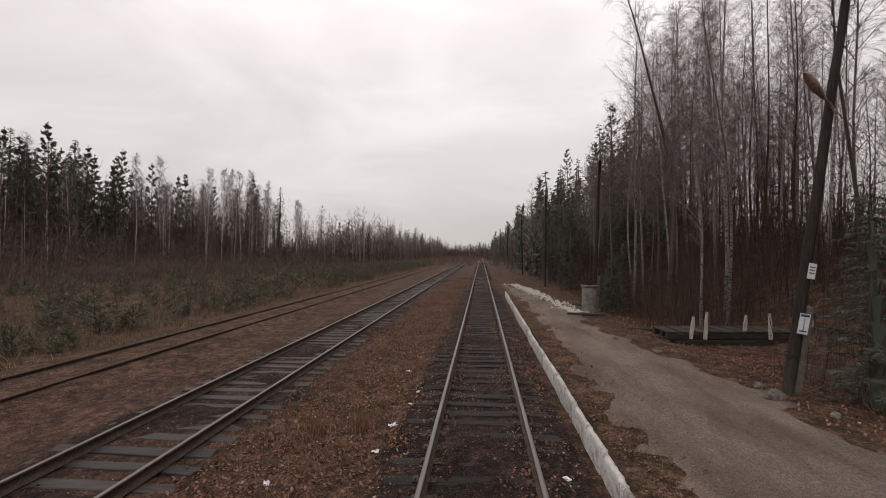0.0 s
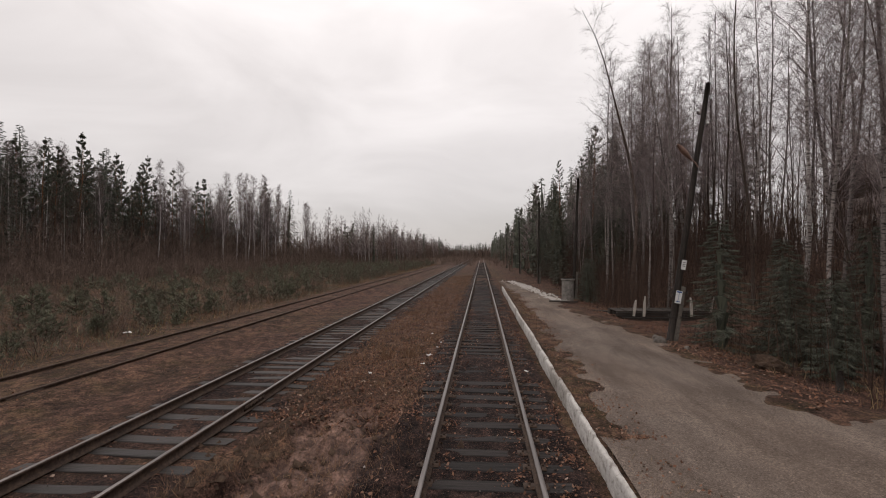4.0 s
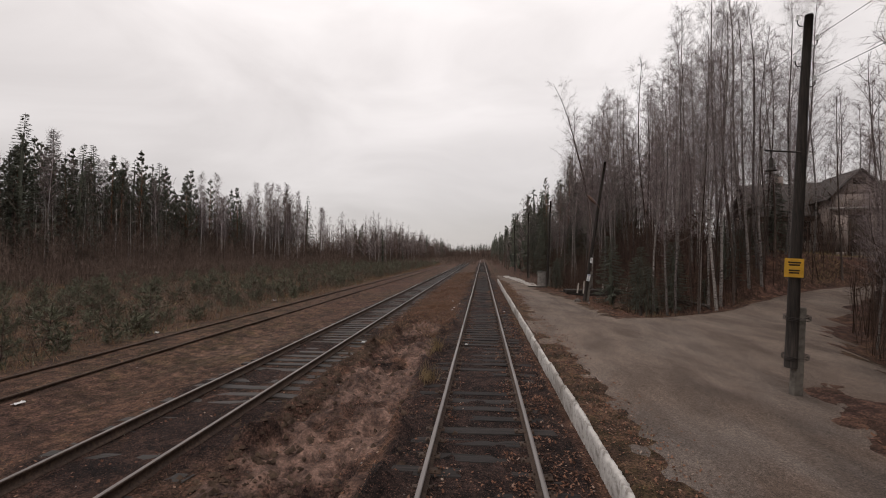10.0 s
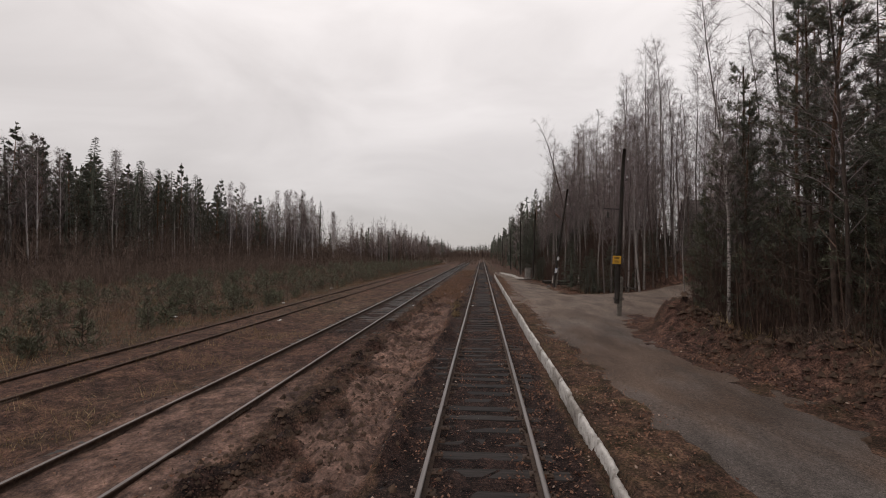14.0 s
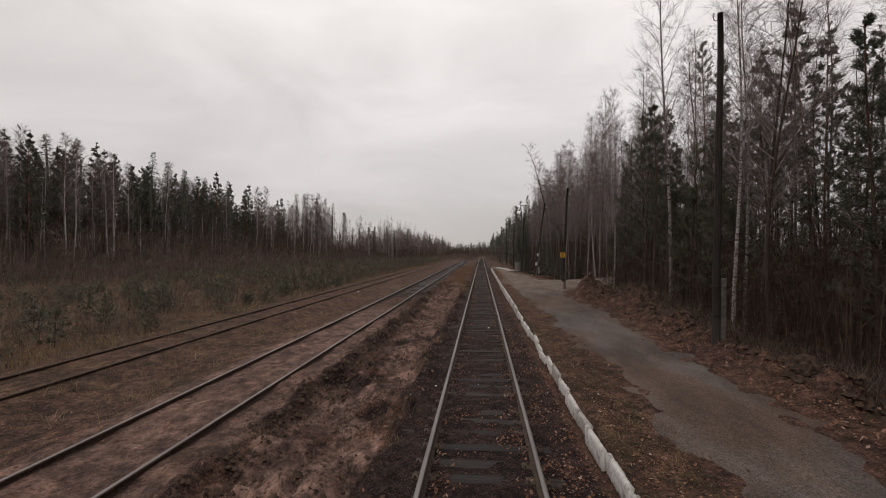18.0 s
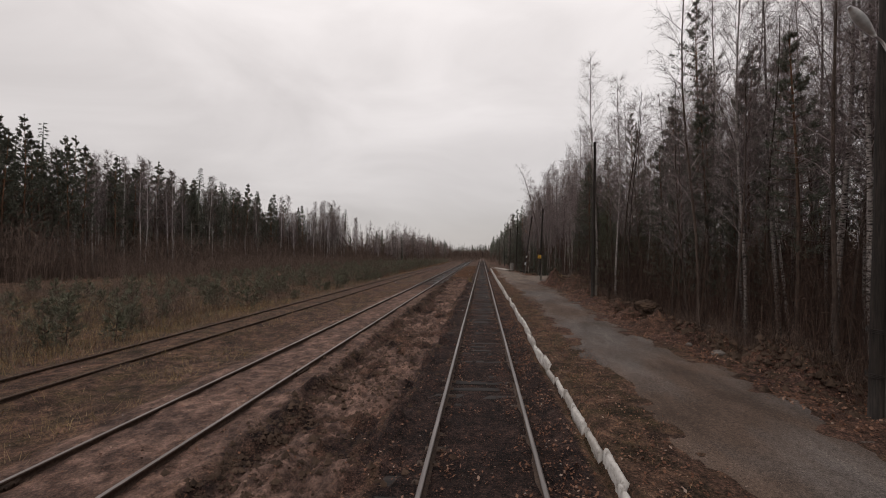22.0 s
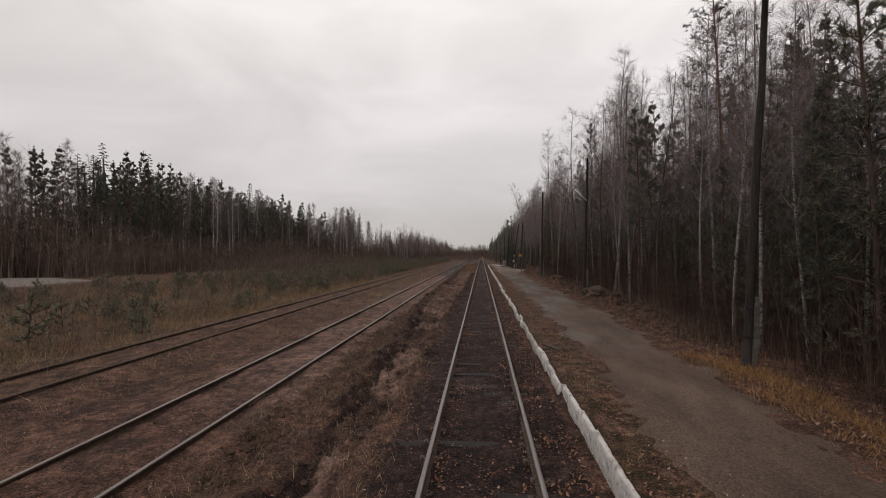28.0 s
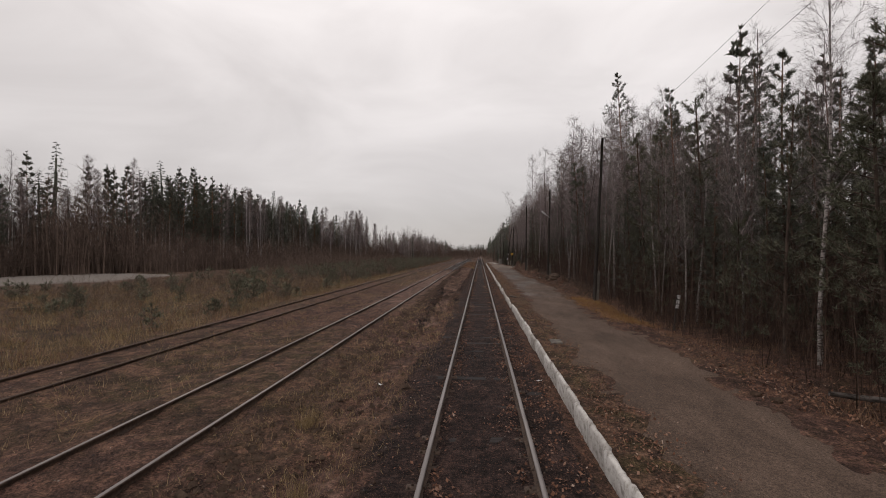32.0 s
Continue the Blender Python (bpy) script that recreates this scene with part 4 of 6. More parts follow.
def pine_tree(seed, h, low=0.45, branches=42, tufts=8, blades=10, spread=1.0, size=1.0, flat=False, wide=0.03, tiers=0):
    r = np.random.default_rng(seed)
    p = spine(r, h, 0.8)
    trunk = Soup()
    rad = 0.0065 * h + 0.01
    trunk.tube(p, np.linspace(rad, 0.015, len(p)), 5 if flat else 8)
    limbs, needles = trunk, Soup()
    for k in range(branches):
        u = ((k // 5 + 0.95 * r.random()) / max(4, (branches + 4) // 5)) ** 0.92  # in whorls
        q = low + (0.985 - low) * min(u, 1.0)
        u = min(u, 1.0)
        o = along(p, np.array([q]))[0]
        L = spread * (0.18 + 0.115 * h * min(1.0, 0.5 + 2.2 * u) * (1 - u) ** 0.95) * r.uniform(0.5, 1.25)
        az = k * 1.257 + (k // 5) * 0.6 + r.uniform(-0.5, 0.5)
        d = np.array([math.cos(az), math.sin(az), r.uniform(0.05, 0.4) + 0.6 * u])
        d /= np.linalg.norm(d)
        b = np.array([o, o + d * L * 0.6 - (0, 0, 0.06 * L), o + d * L + (0, 0, 0.08 * L)])
        if flat:
            limbs.tris(fan(r, b[:1], d[None], L, 0.05))
        else:
            limbs.tube(b, [0.010 * L + 0.008, 0.010, 0.004], 3, False)
        # needles sit all along the branch and point outwards and up
        c = along(b, 0.22 + 0.78 * r.random(tufts) ** 0.75) + r.normal(0, 0.05 * L + 0.02, (tufts, 3))
        base = np.repeat(c, blades, 0)
        dirs = r.normal(0, 0.6, (tufts * blades, 3)) + d * 0.8 + (0, 0, 0.3)
        needles.tris(fan(r, base, dirs, r.uniform(0.14, 0.32, len(base)) * size, wide * size))
    tip = np.repeat(along(p, np.linspace(0.9, 0.995, 6)), 4, 0)
    needles.tris(fan(r, tip, r.normal(0, 0.45, (24, 3)) + (0, 0, 0.6), 0.26 * size, wide * size))
    if tiers:
        core(r, p, low + 0.04, lambda q: spread * tiers * (0.05 + 0.11 * h * (1 - q) ** 0.6), 6 if blades > 4 else 5, needles)
    for k in range(int(10 * low)):  # dead snags lower down
        q = low * r.uniform(0.35, 1)
        o = along(p, np.array([q]))[0]
        az = r.uniform(0, 6.28)
        limbs.tube([o, o + np.array([math.cos(az), math.sin(az), r.uniform(-0.2, 0.2)]) * r.uniform(0.3, 0.9)], [0.012, 0.004], 3, False)
    return trunk, needles


def spruce_tree(seed, h, branches=115, blades=26, low=0.06, spread=1.1, size=1.0, wide=1.0, tiers=0):
    r = np.random.default_rng(seed)
    p = spine(r, h, 0.4)
    trunk = Soup()
    trunk.tube(p, np.linspace(0.010 * h + 0.02, 0.012, len(p)), 7)
    needles = Soup()
    for k in range(branches):
        q = low + (0.995 - low) * (k + r.random()) / branches
        o = along(p, np.array([q]))[0]
        L = spread * (0.12 + 0.13 * h * (1 - q) ** 0.85) * r.uniform(0.7, 1.15)
        az = k * 2.4 + r.uniform(-0.6, 0.6)
        out = np.array([math.cos(az), math.sin(az), 0])
        b = np.array([o, o + out * L * 0.55 - (0, 0, 0.10 * L), o + out * L - (0, 0, 0.12 * L)])
        f = 0.12 + 0.88 * r.random(blades) ** 0.7
        base = along(b, f)
        sd = np.cross(out, (0, 0, 1.0))
        dirs = out * 0.7 + sd[None] * r.normal(0, 0.9, (blades, 1)) + np.array([0, 0, -1.0]) * r.uniform(0.0, 0.75, (blades, 1))
        needles.tris(fan(r, base, dirs, (0.22 + 0.30 * L * (1 - f) + 0.1 * r.random(blades)) * size, (0.09 + 0.035 * L) * size * wide))
    if tiers:
        core(r, p, low, lambda q: spread * tiers * 0.13 * h * (1 - q) ** 0.9, 9 if blades > 4 else 6, needles)
    return trunk, needles


def core(r, p, low, radius, rings, needles):
    """Dense ragged heart of a conifer's crown, saw-toothed towards the tip."""
    n = 7
    q = np.repeat(low + (0.98 - low) * np.linspace(0, 1, rings) ** 0.9, 2)
    o = along(p, q)
    R = np.array([radius(v) for v in q]) * np.tile([1.0, 0.45], rings)
    a = np.arange(n) * 2 * np.pi / n
    rr = R[:, None] * r.uniform(0.5, 1.35, (len(q), n))
    V = o[:, None] + np.stack([np.cos(a) * rr, np.sin(a) * rr, r.normal(0, 0.2, rr.shape) * R[:, None] - 0.25 * rr], -1)
    i = np.arange(len(q) - 1)[:, None] * n
    k = np.arange(n)[None]
    F = np.stack([i + k, i + (k + 1) % n, i + n + (k + 1) % n, i + n + k], -1).reshape(-1, 4)
    P = V.reshape(-1, 3)
    needles.tris(np.concatenate([P[F[:, [0, 1, 2]]], P[F[:, [0, 2, 3]]]]))


def tree_thing(name, label, category, group, pieces):
    t = thing(name, label, category, group, m=pose(0, 0, -300))
    for pname, soup, mat in pieces:
        part(pname, soup.mesh(pname, mat), t)
    return t


def birch_kind(seed, h, label="tall bare birch with white black-flecked trunk", group="birches of the right wood", bark=None, **kw):
    tr, cr = bare_tree(seed, h, **kw)
    return tree_thing("birch", label, "birch tree", group, [("trunk", tr, bark or M_BIRCH), ("crown", cr, M_TWIG)])


def pine_kind(seed, h, mat=None, label="tall slender pine with dark green crown", **kw):
    tr, ne = pine_tree(seed, h, **kw)
    return tree_thing("pine", label, "pine tree", "pines of the right wood", [("trunk", tr, M_PINEBARK), ("crown", ne, mat or M_NEEDLE)])


def spruce_kind(seed, h, label="dark green conical spruce in the wood", **kw):
    tr, ne = spruce_tree(seed, h, **kw)
    return tree_thing("spruce", label, "spruce tree", "spruces", [("trunk", tr, M_GREYBARK), ("crown", ne, M_SPRUCE)])


BIRCH = [birch_kind(100 + k, h, bend=bd, spread=sp * 0.95, branches=52, subs=7, twigs=7, thin=0.72, steep=1.5, low=0.32) for k, (h, bd, sp) in enumerate([(15.5, 1.0, 1.0), (14, 1.5, 0.9), (17, 0.8, 1.1), (12.5, 1.6, 0.8), (16, 1.1, 0.9), (13.5, 1.2, 1.1)])]
ALDER = [birch_kind(130 + k, h, "tall bare grey-barked tree with fine twigs", "bare grey trees of the right wood", M_GREYBARK, bend=1.3, low=0.3, spread=0.85, branches=36) for k, h in enumerate((12, 14.5, 10))]
for a in ALDER:
    a.name = "alder"
    tagged(a, category="bare tree")
PINE = [pine_kind(160 + k, h, low=lo, spread=sp * 1.05, branches=54, tufts=18, blades=11, wide=0.034, size=0.62) for k, (h, lo, sp) in enumerate([(15, 0.5, 0.95), (13, 0.42, 0.95), (17, 0.55, 1.0), (11, 0.3, 0.95)])]
SPRUCE = [spruce_kind(190 + k, h, blades=40, wide=0.45, tiers=0.35) for k, h in enumerate((15, 12, 8.5))]
SMALLSPRUCE = [spruce_kind(195 + k, h, "small dense spruce at the wood's edge", branches=110, blades=56, low=0.02, spread=1.9, size=0.55, wide=0.36, tiers=0.3) for k, h in enumerate((3.0, 4.4))]
DENSEPINE = [pine_kind(170 + k, h, low=0.1, spread=1.05, branches=75, tufts=15, blades=11, wide=0.036, size=0.62) for k, h in enumerate((11.5, 9.0))]
YOUNGPINE = [pine_kind(210 + k, h, M_YOUNG, "young bushy green pine at the wood's edge", low=0.06, branches=44, tufts=16, blades=9, spread=1.5, size=0.5, wide=0.034) for k, h in enumerate((6.5, 4.5))]
PROTOS = BIRCH + ALDER + PINE + SPRUCE + SMALLSPRUCE + YOUNGPINE + DENSEPINE
used_first = set()


def plant(proto, x, y, s=1.0, turn=None, tilt=(0, 0), r=random.Random(12)):
    m = pose(x, y, ground_z(x, y) - 0.06, tilt[0], tilt[1], r.uniform(0, 360) if turn is None else turn) @ Matrix.Scale(s, 4)
    if proto.name not in used_first:
        used_first.add(proto.name)
        proto.matrix_basis = m
        return proto
    q = copy_thing(proto, Matrix.Identity(4))
    q.matrix_basis = m
    return q


def clear_of_roads(x, y):
    if side_road(np.array([x]), np.array([y]))[0][0] > 0.02:
        return False
    if 22.0 < x < 37 and 15.5 < y < 31 and y > 21.0 - 0.25 * (x - 22.0) - 2.5 * (26.5 < x < 32.5):
        return False  # the house
    if 6 < x < 11.5 and 12.2 < y < 18:
        return False  # the ruined deck
    return x > float(road_edge(np.array([y]))[0]) + 1.6


r = random.Random(31)
# right wood, near layer: stretches along the track with shares of birch, alder, pine, spruce, young pine
ZONES = [(-100, -76, .44, .12, .10, 0, .34), (-76, -64, .40, .16, .28, 0, .16), (-64, -54, .52, .34, .14, 0, 0), (-54, -42, .52, .32, .16, 0, 0), (-42, -27, .54, .36, .10, 0, 0), (-27, -7, .42, .30, .16, 0, .12), (2, 34, .88, .12, 0, 0, 0), (34, 66, .36, .15, .27, .22, 0)]
right_spots = []
for y0, y1, *shares in ZONES:
    for i in range(int((y1 - y0) * (1.25 if y0 == 2 else 2.7 if y0 in (-54, -64, -76) else 2.1))):
        for attempt in range(12):
            y = r.uniform(y0, y1)
            x = max(float(road_edge(np.array([y]))[0]) + 2.9, 8.4) + r.random() ** 1.1 * 8.5
            if clear_of_roads(x, y) and all((x - a) ** 2 + (y - b) ** 2 > 0.5 for a, b in right_spots):
                break
        else:
            continue
        right_spots.append((x, y))
        kind = r.choices((BIRCH, ALDER, PINE, SPRUCE, YOUNGPINE), shares)[0]
        size = 0.95 - 0.17 * float(step(-13, -10, y)) * (y < 0) - 0.2 * float(step(-56, -66, y)) - 0.02 * float(step(-74, -82, y)) - 0.16 * float(step(-74, -82, y)) * (kind is PINE) - 0.12 * float(step(34, 60, y)) + 0.11 * float(step(-12, -17, y) * step(-62, -52, y)) + (0.06 + 0.028 * (x - 10)) * (2 < y < 34)
        if kind is YOUNGPINE:
            size = 1.5
        plant(r.choice(kind), x, y, size * r.uniform(0.8, 1.12), None, (r.uniform(-2.5, 2.5), r.uniform(-2.5, 2.5)), r)
# tall birches along the side road, before the house
for x, y, k, s in [(9.6, 5.6, 0, 0.72), (10.4, 6.6, 2, 0.78), (11.3, 5.9, 4, 0.8), (11.9, 7.2, 2, 0.85), (12.7, 6.9, 0, 0.92), (13.4, 7.9, 2, 0.98), (14.3, 8.3, 4, 1.0), (15.0, 9.3, 5, 1.05), (15.9, 9.6, 2, 1.0), (17.0, 10.6, 0, 1.05), (13.9, 9.4, 1, 1.0), (12.2, 8.6, 4, 0.9), (10.9, 8.1, 5, 0.85), (18.2, 11.6, 1, 0.95), (17.5, 10.9, 4, 1.0)]:
    plant(BIRCH[k] if k in (0, 2) else ALDER[k % 3], x, y, s, None, (r.uniform(-2, 2), r.uniform(-3, 3)), r)
# thick young growth closing in on the side road's near edge
for x, y, k, s in [(10.3, -9.2, 1, 1.2), (11.2, -8.4, 0, 1.3), (12.6, -8.0, 0, 1.5), (13.4, -7.0, 1, 1.3)]:
    plant(YOUNGPINE[k], x, y, s, None, (0, 0), r)
for x, y, k in [(10.3, -6.8, 0), (11.2, -5.6, 1), (12.9, -4.6, 2), (13.3, -2.2, 0), (11.9, -7.2, 1), (15.4, 0.2, 2), (16.4, 1.4, 1), (17.8, 3.2, 0), (14.4, -3.9, 1), (18.8, 4.6, 2), (16.8, -0.5, 0)]:
    plant(ALDER[k] if k else BIRCH[3], x, y, r.uniform(0.45, 0.7), None, (r.uniform(-3, 3), r.uniform(-3, 3)), r)
for x, y, k in [(21.2, 9.0, 2), (24.4, 9.8, 0), (22.4, 6.4, 5)]:
    if clear_of_roads(x, y):
        plant(BIRCH[k], x, y, r.uniform(0.95, 1.15), None, (r.uniform(-3, 3), r.uniform(-3, 3)), r)
for k, (x, y) in enumerate([(8.8, 6.2), (10.6, 7.4), (12.9, 8.6), (15.0, 10.4), (16.6, 11.8), (17.6, 12.4), (11.6, 9.8), (9.6, 9.2)]):
    plant(SMALLSPRUCE[k % 2], x, y, r.uniform(0.5, 1.0), None, (0, 0), r)
for x, y, k in [(18.6, 11.6, 0), (19.5, 12.0, 1), (20.4, 12.2, 2), (21.5, 12.4, 1), (22.3, 11.2, 0), (19.0, 10.9, 2)]:
    if clear_of_roads(x, y):
        plant((ALDER, BIRCH, BIRCH)[k][k], x, y, r.uniform(0.85, 1.1), None, (r.uniform(-3, 3), r.uniform(-3, 3)), r)
plant(SPRUCE[2], 19.2, 12.6, 0.75, None, (0, 0), r)
for x, y, k, lean in [(11.0, -44.7, 0, -3), (11.4, -45.3, 2, 4), (12.2, -43.0, 4, 1), (10.8, -47.6, 5, 2), (11.6, -39.8, 2, -2), (11.2, -58.5, 0, 3), (11.2, -12.6, 4, -2)]:
    plant(BIRCH[k], x, y, 1.0, None, (0, lean), r)
# dense dark pines closing the wood where it is thickest
for y0, y1, n in ((-104, -72, 28), (-72, -43, 44), (-43, -27, 9), (-27, -9.5, 20)):
    for i in range(n):
        x, y = r.uniform(10.6, 16.5), r.uniform(y0, y1)
        if clear_of_roads(x, y):
            plant(r.choice((DENSEPINE[0], PINE[3], DENSEPINE[1], YOUNGPINE[0])), x, y, r.uniform(0.6, 0.88), None, (0, 0), r)
for x, y, k, sc in [(9.7, -13.0, 1, 1.0), (10.6, -11.4, 3, 1.7), (11.6, -13.2, 0, 0.95), (9.9, -16.0, 3, 1.6), (10.9, -17.6, 1, 1.05), (9.9, -19.6, 3, 1.5), (11.2, -21.0, 1, 1.0), (12.4, -10.6, 1, 0.9), (13.2, -12.4, 0, 0.9),
                    (10.6, -33.2, 0, 0.95), (11.2, -35.0, 0, 1.1), (10.4, -36.6, 1, 1.15), (11.9, -37.4, 0, 1.1), (10.9, -30.6, 1, 1.1), (9.5, -67.6, 1, 0.8), (9.7, -70.6, 0, 0.66), (10.3, -74.2, 1, 0.85), (9.6, -77.4, 1, 0.72), (10.9, -68.8, 0, 0.75), (10.6, -79.2, 1, 0.8), (9.6, -64.8, 1, 0.75), (11.4, -76.4, 0, 0.75), (10.0, -61.8, 1, 0.8), (9.9, -69.0, 3, 1.6), (10.6, -66.4, 1, 0.95), (9.8, -72.6, 3, 1.5), (11.2, -71.0, 1, 0.9), (10.4, -63.4, 3, 1.5), (10.2, -75.6, 3, 1.6), (11.6, -64.8, 0, 0.8)]:
    plant(YOUNGPINE[0] if k == 3 else DENSEPINE[k], x, y, sc, None, (0, 0), r)
for x, y, k, sc in [(11.4, -6.6, 1, 0.75), (12.9, -5.2, 1, 0.8), (14.8, -3.4, 0, 0.7), (11.0, -8.3, 3, 1.5), (13.8, -6.2, 0, 0.8), (16.6, -1.6, 1, 0.85), (15.6, -4.6, 0, 0.85), (12.2, -8.8, 1, 0.8)]:
    if clear_of_roads(x, y):
        plant(YOUNGPINE[0] if k == 3 else DENSEPINE[k], x, y, sc, None, (0, 0), r)
# single trees that stand out
for proto, x, y, s, tilt in [(SMALLSPRUCE[1], 7.9, 9.6, 1.0, (0, 0)), (SMALLSPRUCE[0], 8.9, 8.0, 1.05, (0, 0)), (SMALLSPRUCE[0], 6.9, 24.0, 0.9, (0, 0)), (SMALLSPRUCE[0], 7.6, 26.5, 1.0, (0, 0)),
                             (YOUNGPINE[0], 9.6, -22.5, 1.25, (0, 0)), (YOUNGPINE[0], 9.2, -26, 1.1, (0, 0)), (PINE[3], 9.5, -17.5, 1.05, (0, 0)), (PINE[3], 8.9, -20, 0.95, (0, 0)), (PINE[1], 10.2, -15.2, 0.95, (0, 0)),
                             (YOUNGPINE[0], 9.4, -82, 1.2, (0, 0)), (YOUNGPINE[1], 9.1, -80, 1.0, (0, 0)), (YOUNGPINE[0], 10.5, -84.5, 1.4, (0, 0)), (YOUNGPINE[0], 9.2, -73, 1.1, (0, 0)), (YOUNGPINE[1], 8.9, -86.5, 1.1, (0, 0)),
                             (PINE[3], 11.5, -79, 1.0, (0, 0)), (PINE[3], 11.0, -86, 1.05, (0, 0))]:
    plant(proto, x, y, s, None, tilt, r)
bent_t, bent_c = bare_tree(77, 19.5, low=0.36, spread=1.5, branches=40, bend=1.6, radius=0.15, droop=0.6, arch=3.9)
bent = tree_thing("birch", "tall crooked bare tree arching over towards the track", "birch tree", "birches of the right wood", [("trunk", bent_t, M_GREYBARK), ("crown", bent_c, M_TWIG)])
plant(bent, 9.9, 24.6, 1.0, 0, (0, 0), r)

# ---------------------------------------------------------------- woods farther off
low_birch = [bare_tree(300 + k, h, low=0.26, branches=34, subs=5, twigs=5, thin=1.2, bend=0.9, steep=1.5, radius=0.08, flat=True) for k, h in enumerate((15, 17, 13.5, 16))]
low_spruce = [spruce_tree(320 + k, h, branches=100, blades=9, size=1.15, wide=0.95, spread=1.35, tiers=0.26) for k, h in enumerate((17, 14, 19, 9))]
low_pine = [pine_tree(340 + k, h, low=0.3, branches=38, tufts=14, blades=3, size=1.2, spread=1.3, flat=True, wide=0.15) for k, h in enumerate((17, 15, 18.5))]
tiny_birch = [bare_tree(360 + k, h, low=0.2, branches=22, subs=3, twigs=4, thin=4.5, bend=0.9, radius=0.1, flat=True) for k, h in enumerate((15, 17, 13))]
tiny_spruce = [spruce_tree(370 + k, h, branches=34, blades=4, size=2.0, low=0.02, wide=1.5, spread=1.3, tiers=0.5) for k, h in enumerate((16, 13, 18))]
tiny_pine = [pine_tree(380 + k, h, low=0.2, branches=24, tufts=6, blades=2, size=2.6, flat=True, wide=0.14, spread=1.2, tiers=0.35) for k, h in enumerate((16, 14))]
WOOD_MATS = [M_BIRCH, M_TWIG, M_GREYBARK, M_SPRUCE, M_PINEBARK, M_NEEDLE]


def wood(name, label, spots, shares, scale=(0.85, 1.1), seed=0, tiny=False):
    """Many far trees as one mass."""
    q = random.Random(seed)
    s = Soup()
    zs = land(np.array([a for a, _ in spots]), np.array([b for _, b in spots]))[0]
    sets = {"b": (tiny_birch if tiny else low_birch, 0, 1), "s": (tiny_spruce if tiny else low_spruce, 2, 3), "p": (tiny_pine if tiny else low_pine, 4, 5)}
    for (x, y), z in zip(spots, zs):
        kind = q.choices("bsp", shares)[0]
        m = pose(x, y, z - 0.1, q.uniform(-2, 2), q.uniform(-2, 2), q.uniform(0, 360)) @ Matrix.Scale(q.uniform(*scale), 4)
        kinds, bark, leaf = sets[kind]
        a, b = q.choice(kinds)
        s.merge(a, m, 2 if kind == "b" and q.random() < 0.45 else bark)
        s.merge(b, m, leaf)
    return tagged(new(name, s.mesh(name, WOOD_MATS)), label, "woodland", kind="stuff")


def scatter(n, fx, fy, seed, keep=None):
    q = random.Random(seed)
    out = []
    while len(out) < n:
        x, y = fx(q), fy(q)
        if keep is None or keep(x, y):
            out.append((x, y))
    return out


for name, y0, y1, n, shares, size in (("deep_wood", -108, -72, 80, (0.45, 0.0, 0.55), (0.55, 0.75)), ("deep_wood", -72, 2, 130, (0.68, 0.0, 0.32), (0.75, 1.0)), ("deep_wood", 2, 40, 30, (1.0, 0.0, 0.0), (0.75, 1.0)), ("deep_wood", -58, -28, 50, (0.65, 0.0, 0.35), (0.65, 0.85)), ("deep_wood", 40, 68, 55, (0.3, 0.4, 0.3), (0.75, 0.95))):
    wood(name, "dense mixed wood of bare birches, pines and spruces", scatter(n, lambda q: 14.5 + q.random() ** 1.3 * 16, lambda q: q.uniform(y0, y1), int(y0) + 200, clear_of_roads), shares, size, int(y1) + 300)
wood("house_wood", "tall bare birches behind the house", scatter(55, lambda q: q.uniform(18, 46), lambda q: q.uniform(30, 44), 41), (1.0, 0, 0), (0.9, 1.15), 42)
wood("far_right_wood", "dense dark wood edge along the line, far off", scatter(340, lambda q: 8.6 + q.random() ** 1.5 * 20, lambda q: 62 + q.random() ** 1.5 * 400, 3), (0.3, 0.4, 0.3), (0.7, 1.0), 4, True)


def left_edge(y):
    return -64 + 1.5 * math.sin(y * 0.09) + 12 * float(step(66, 108, y)) - 10 * float(step(0, -22, y))


wood("left_wood", "dense mixed wood of dark spruces, pines and bare birches", scatter(250, lambda q: -63 - q.random() ** 1.3 * 20, lambda q: q.uniform(-50, 78), 5, lambda x, y: x < left_edge(y) - 3), (0.42, 0.22, 0.36), (1.08, 1.32), 6)
wood("left_wood", "dense wood of bare grey birches with a few pines", scatter(130, lambda q: -53 - q.random() ** 1.3 * 30, lambda q: q.uniform(74, 122), 15, lambda x, y: x < left_edge(y) - 2), (0.84, 0.04, 0.12), (0.95, 1.2), 16)
wood("left_wood", "dense mixed wood of dark spruces, pines and bare birches", scatter(110, lambda q: -77 - q.random() ** 1.2 * 20, lambda q: q.uniform(-66, 0), 155), (0.75, 0.1, 0.15), (0.72, 0.95), 156)
wood("far_left_wood", "far bare wood with a few dark spruces", scatter(420, lambda q: -36 - q.random() ** 1.6 * 30, lambda q: 132 + q.random() ** 1.3 * 330, 7), (0.9, 0.04, 0.06), (0.8, 1.1), 8, True)
wood("distant_wood", "distant wood closing the line", scatter(190, lambda q: q.uniform(-90, 40), lambda q: q.uniform(470, 560), 9), (0.4, 0.35, 0.25), (0.75, 1.0), 10, True)
wood("wood_behind", "mixed wood behind the yard", scatter(80, lambda q: q.uniform(-60, 50), lambda q: q.uniform(-190, -150), 11), (0.4, 0.35, 0.25), (0.8, 1.05), 12, True)

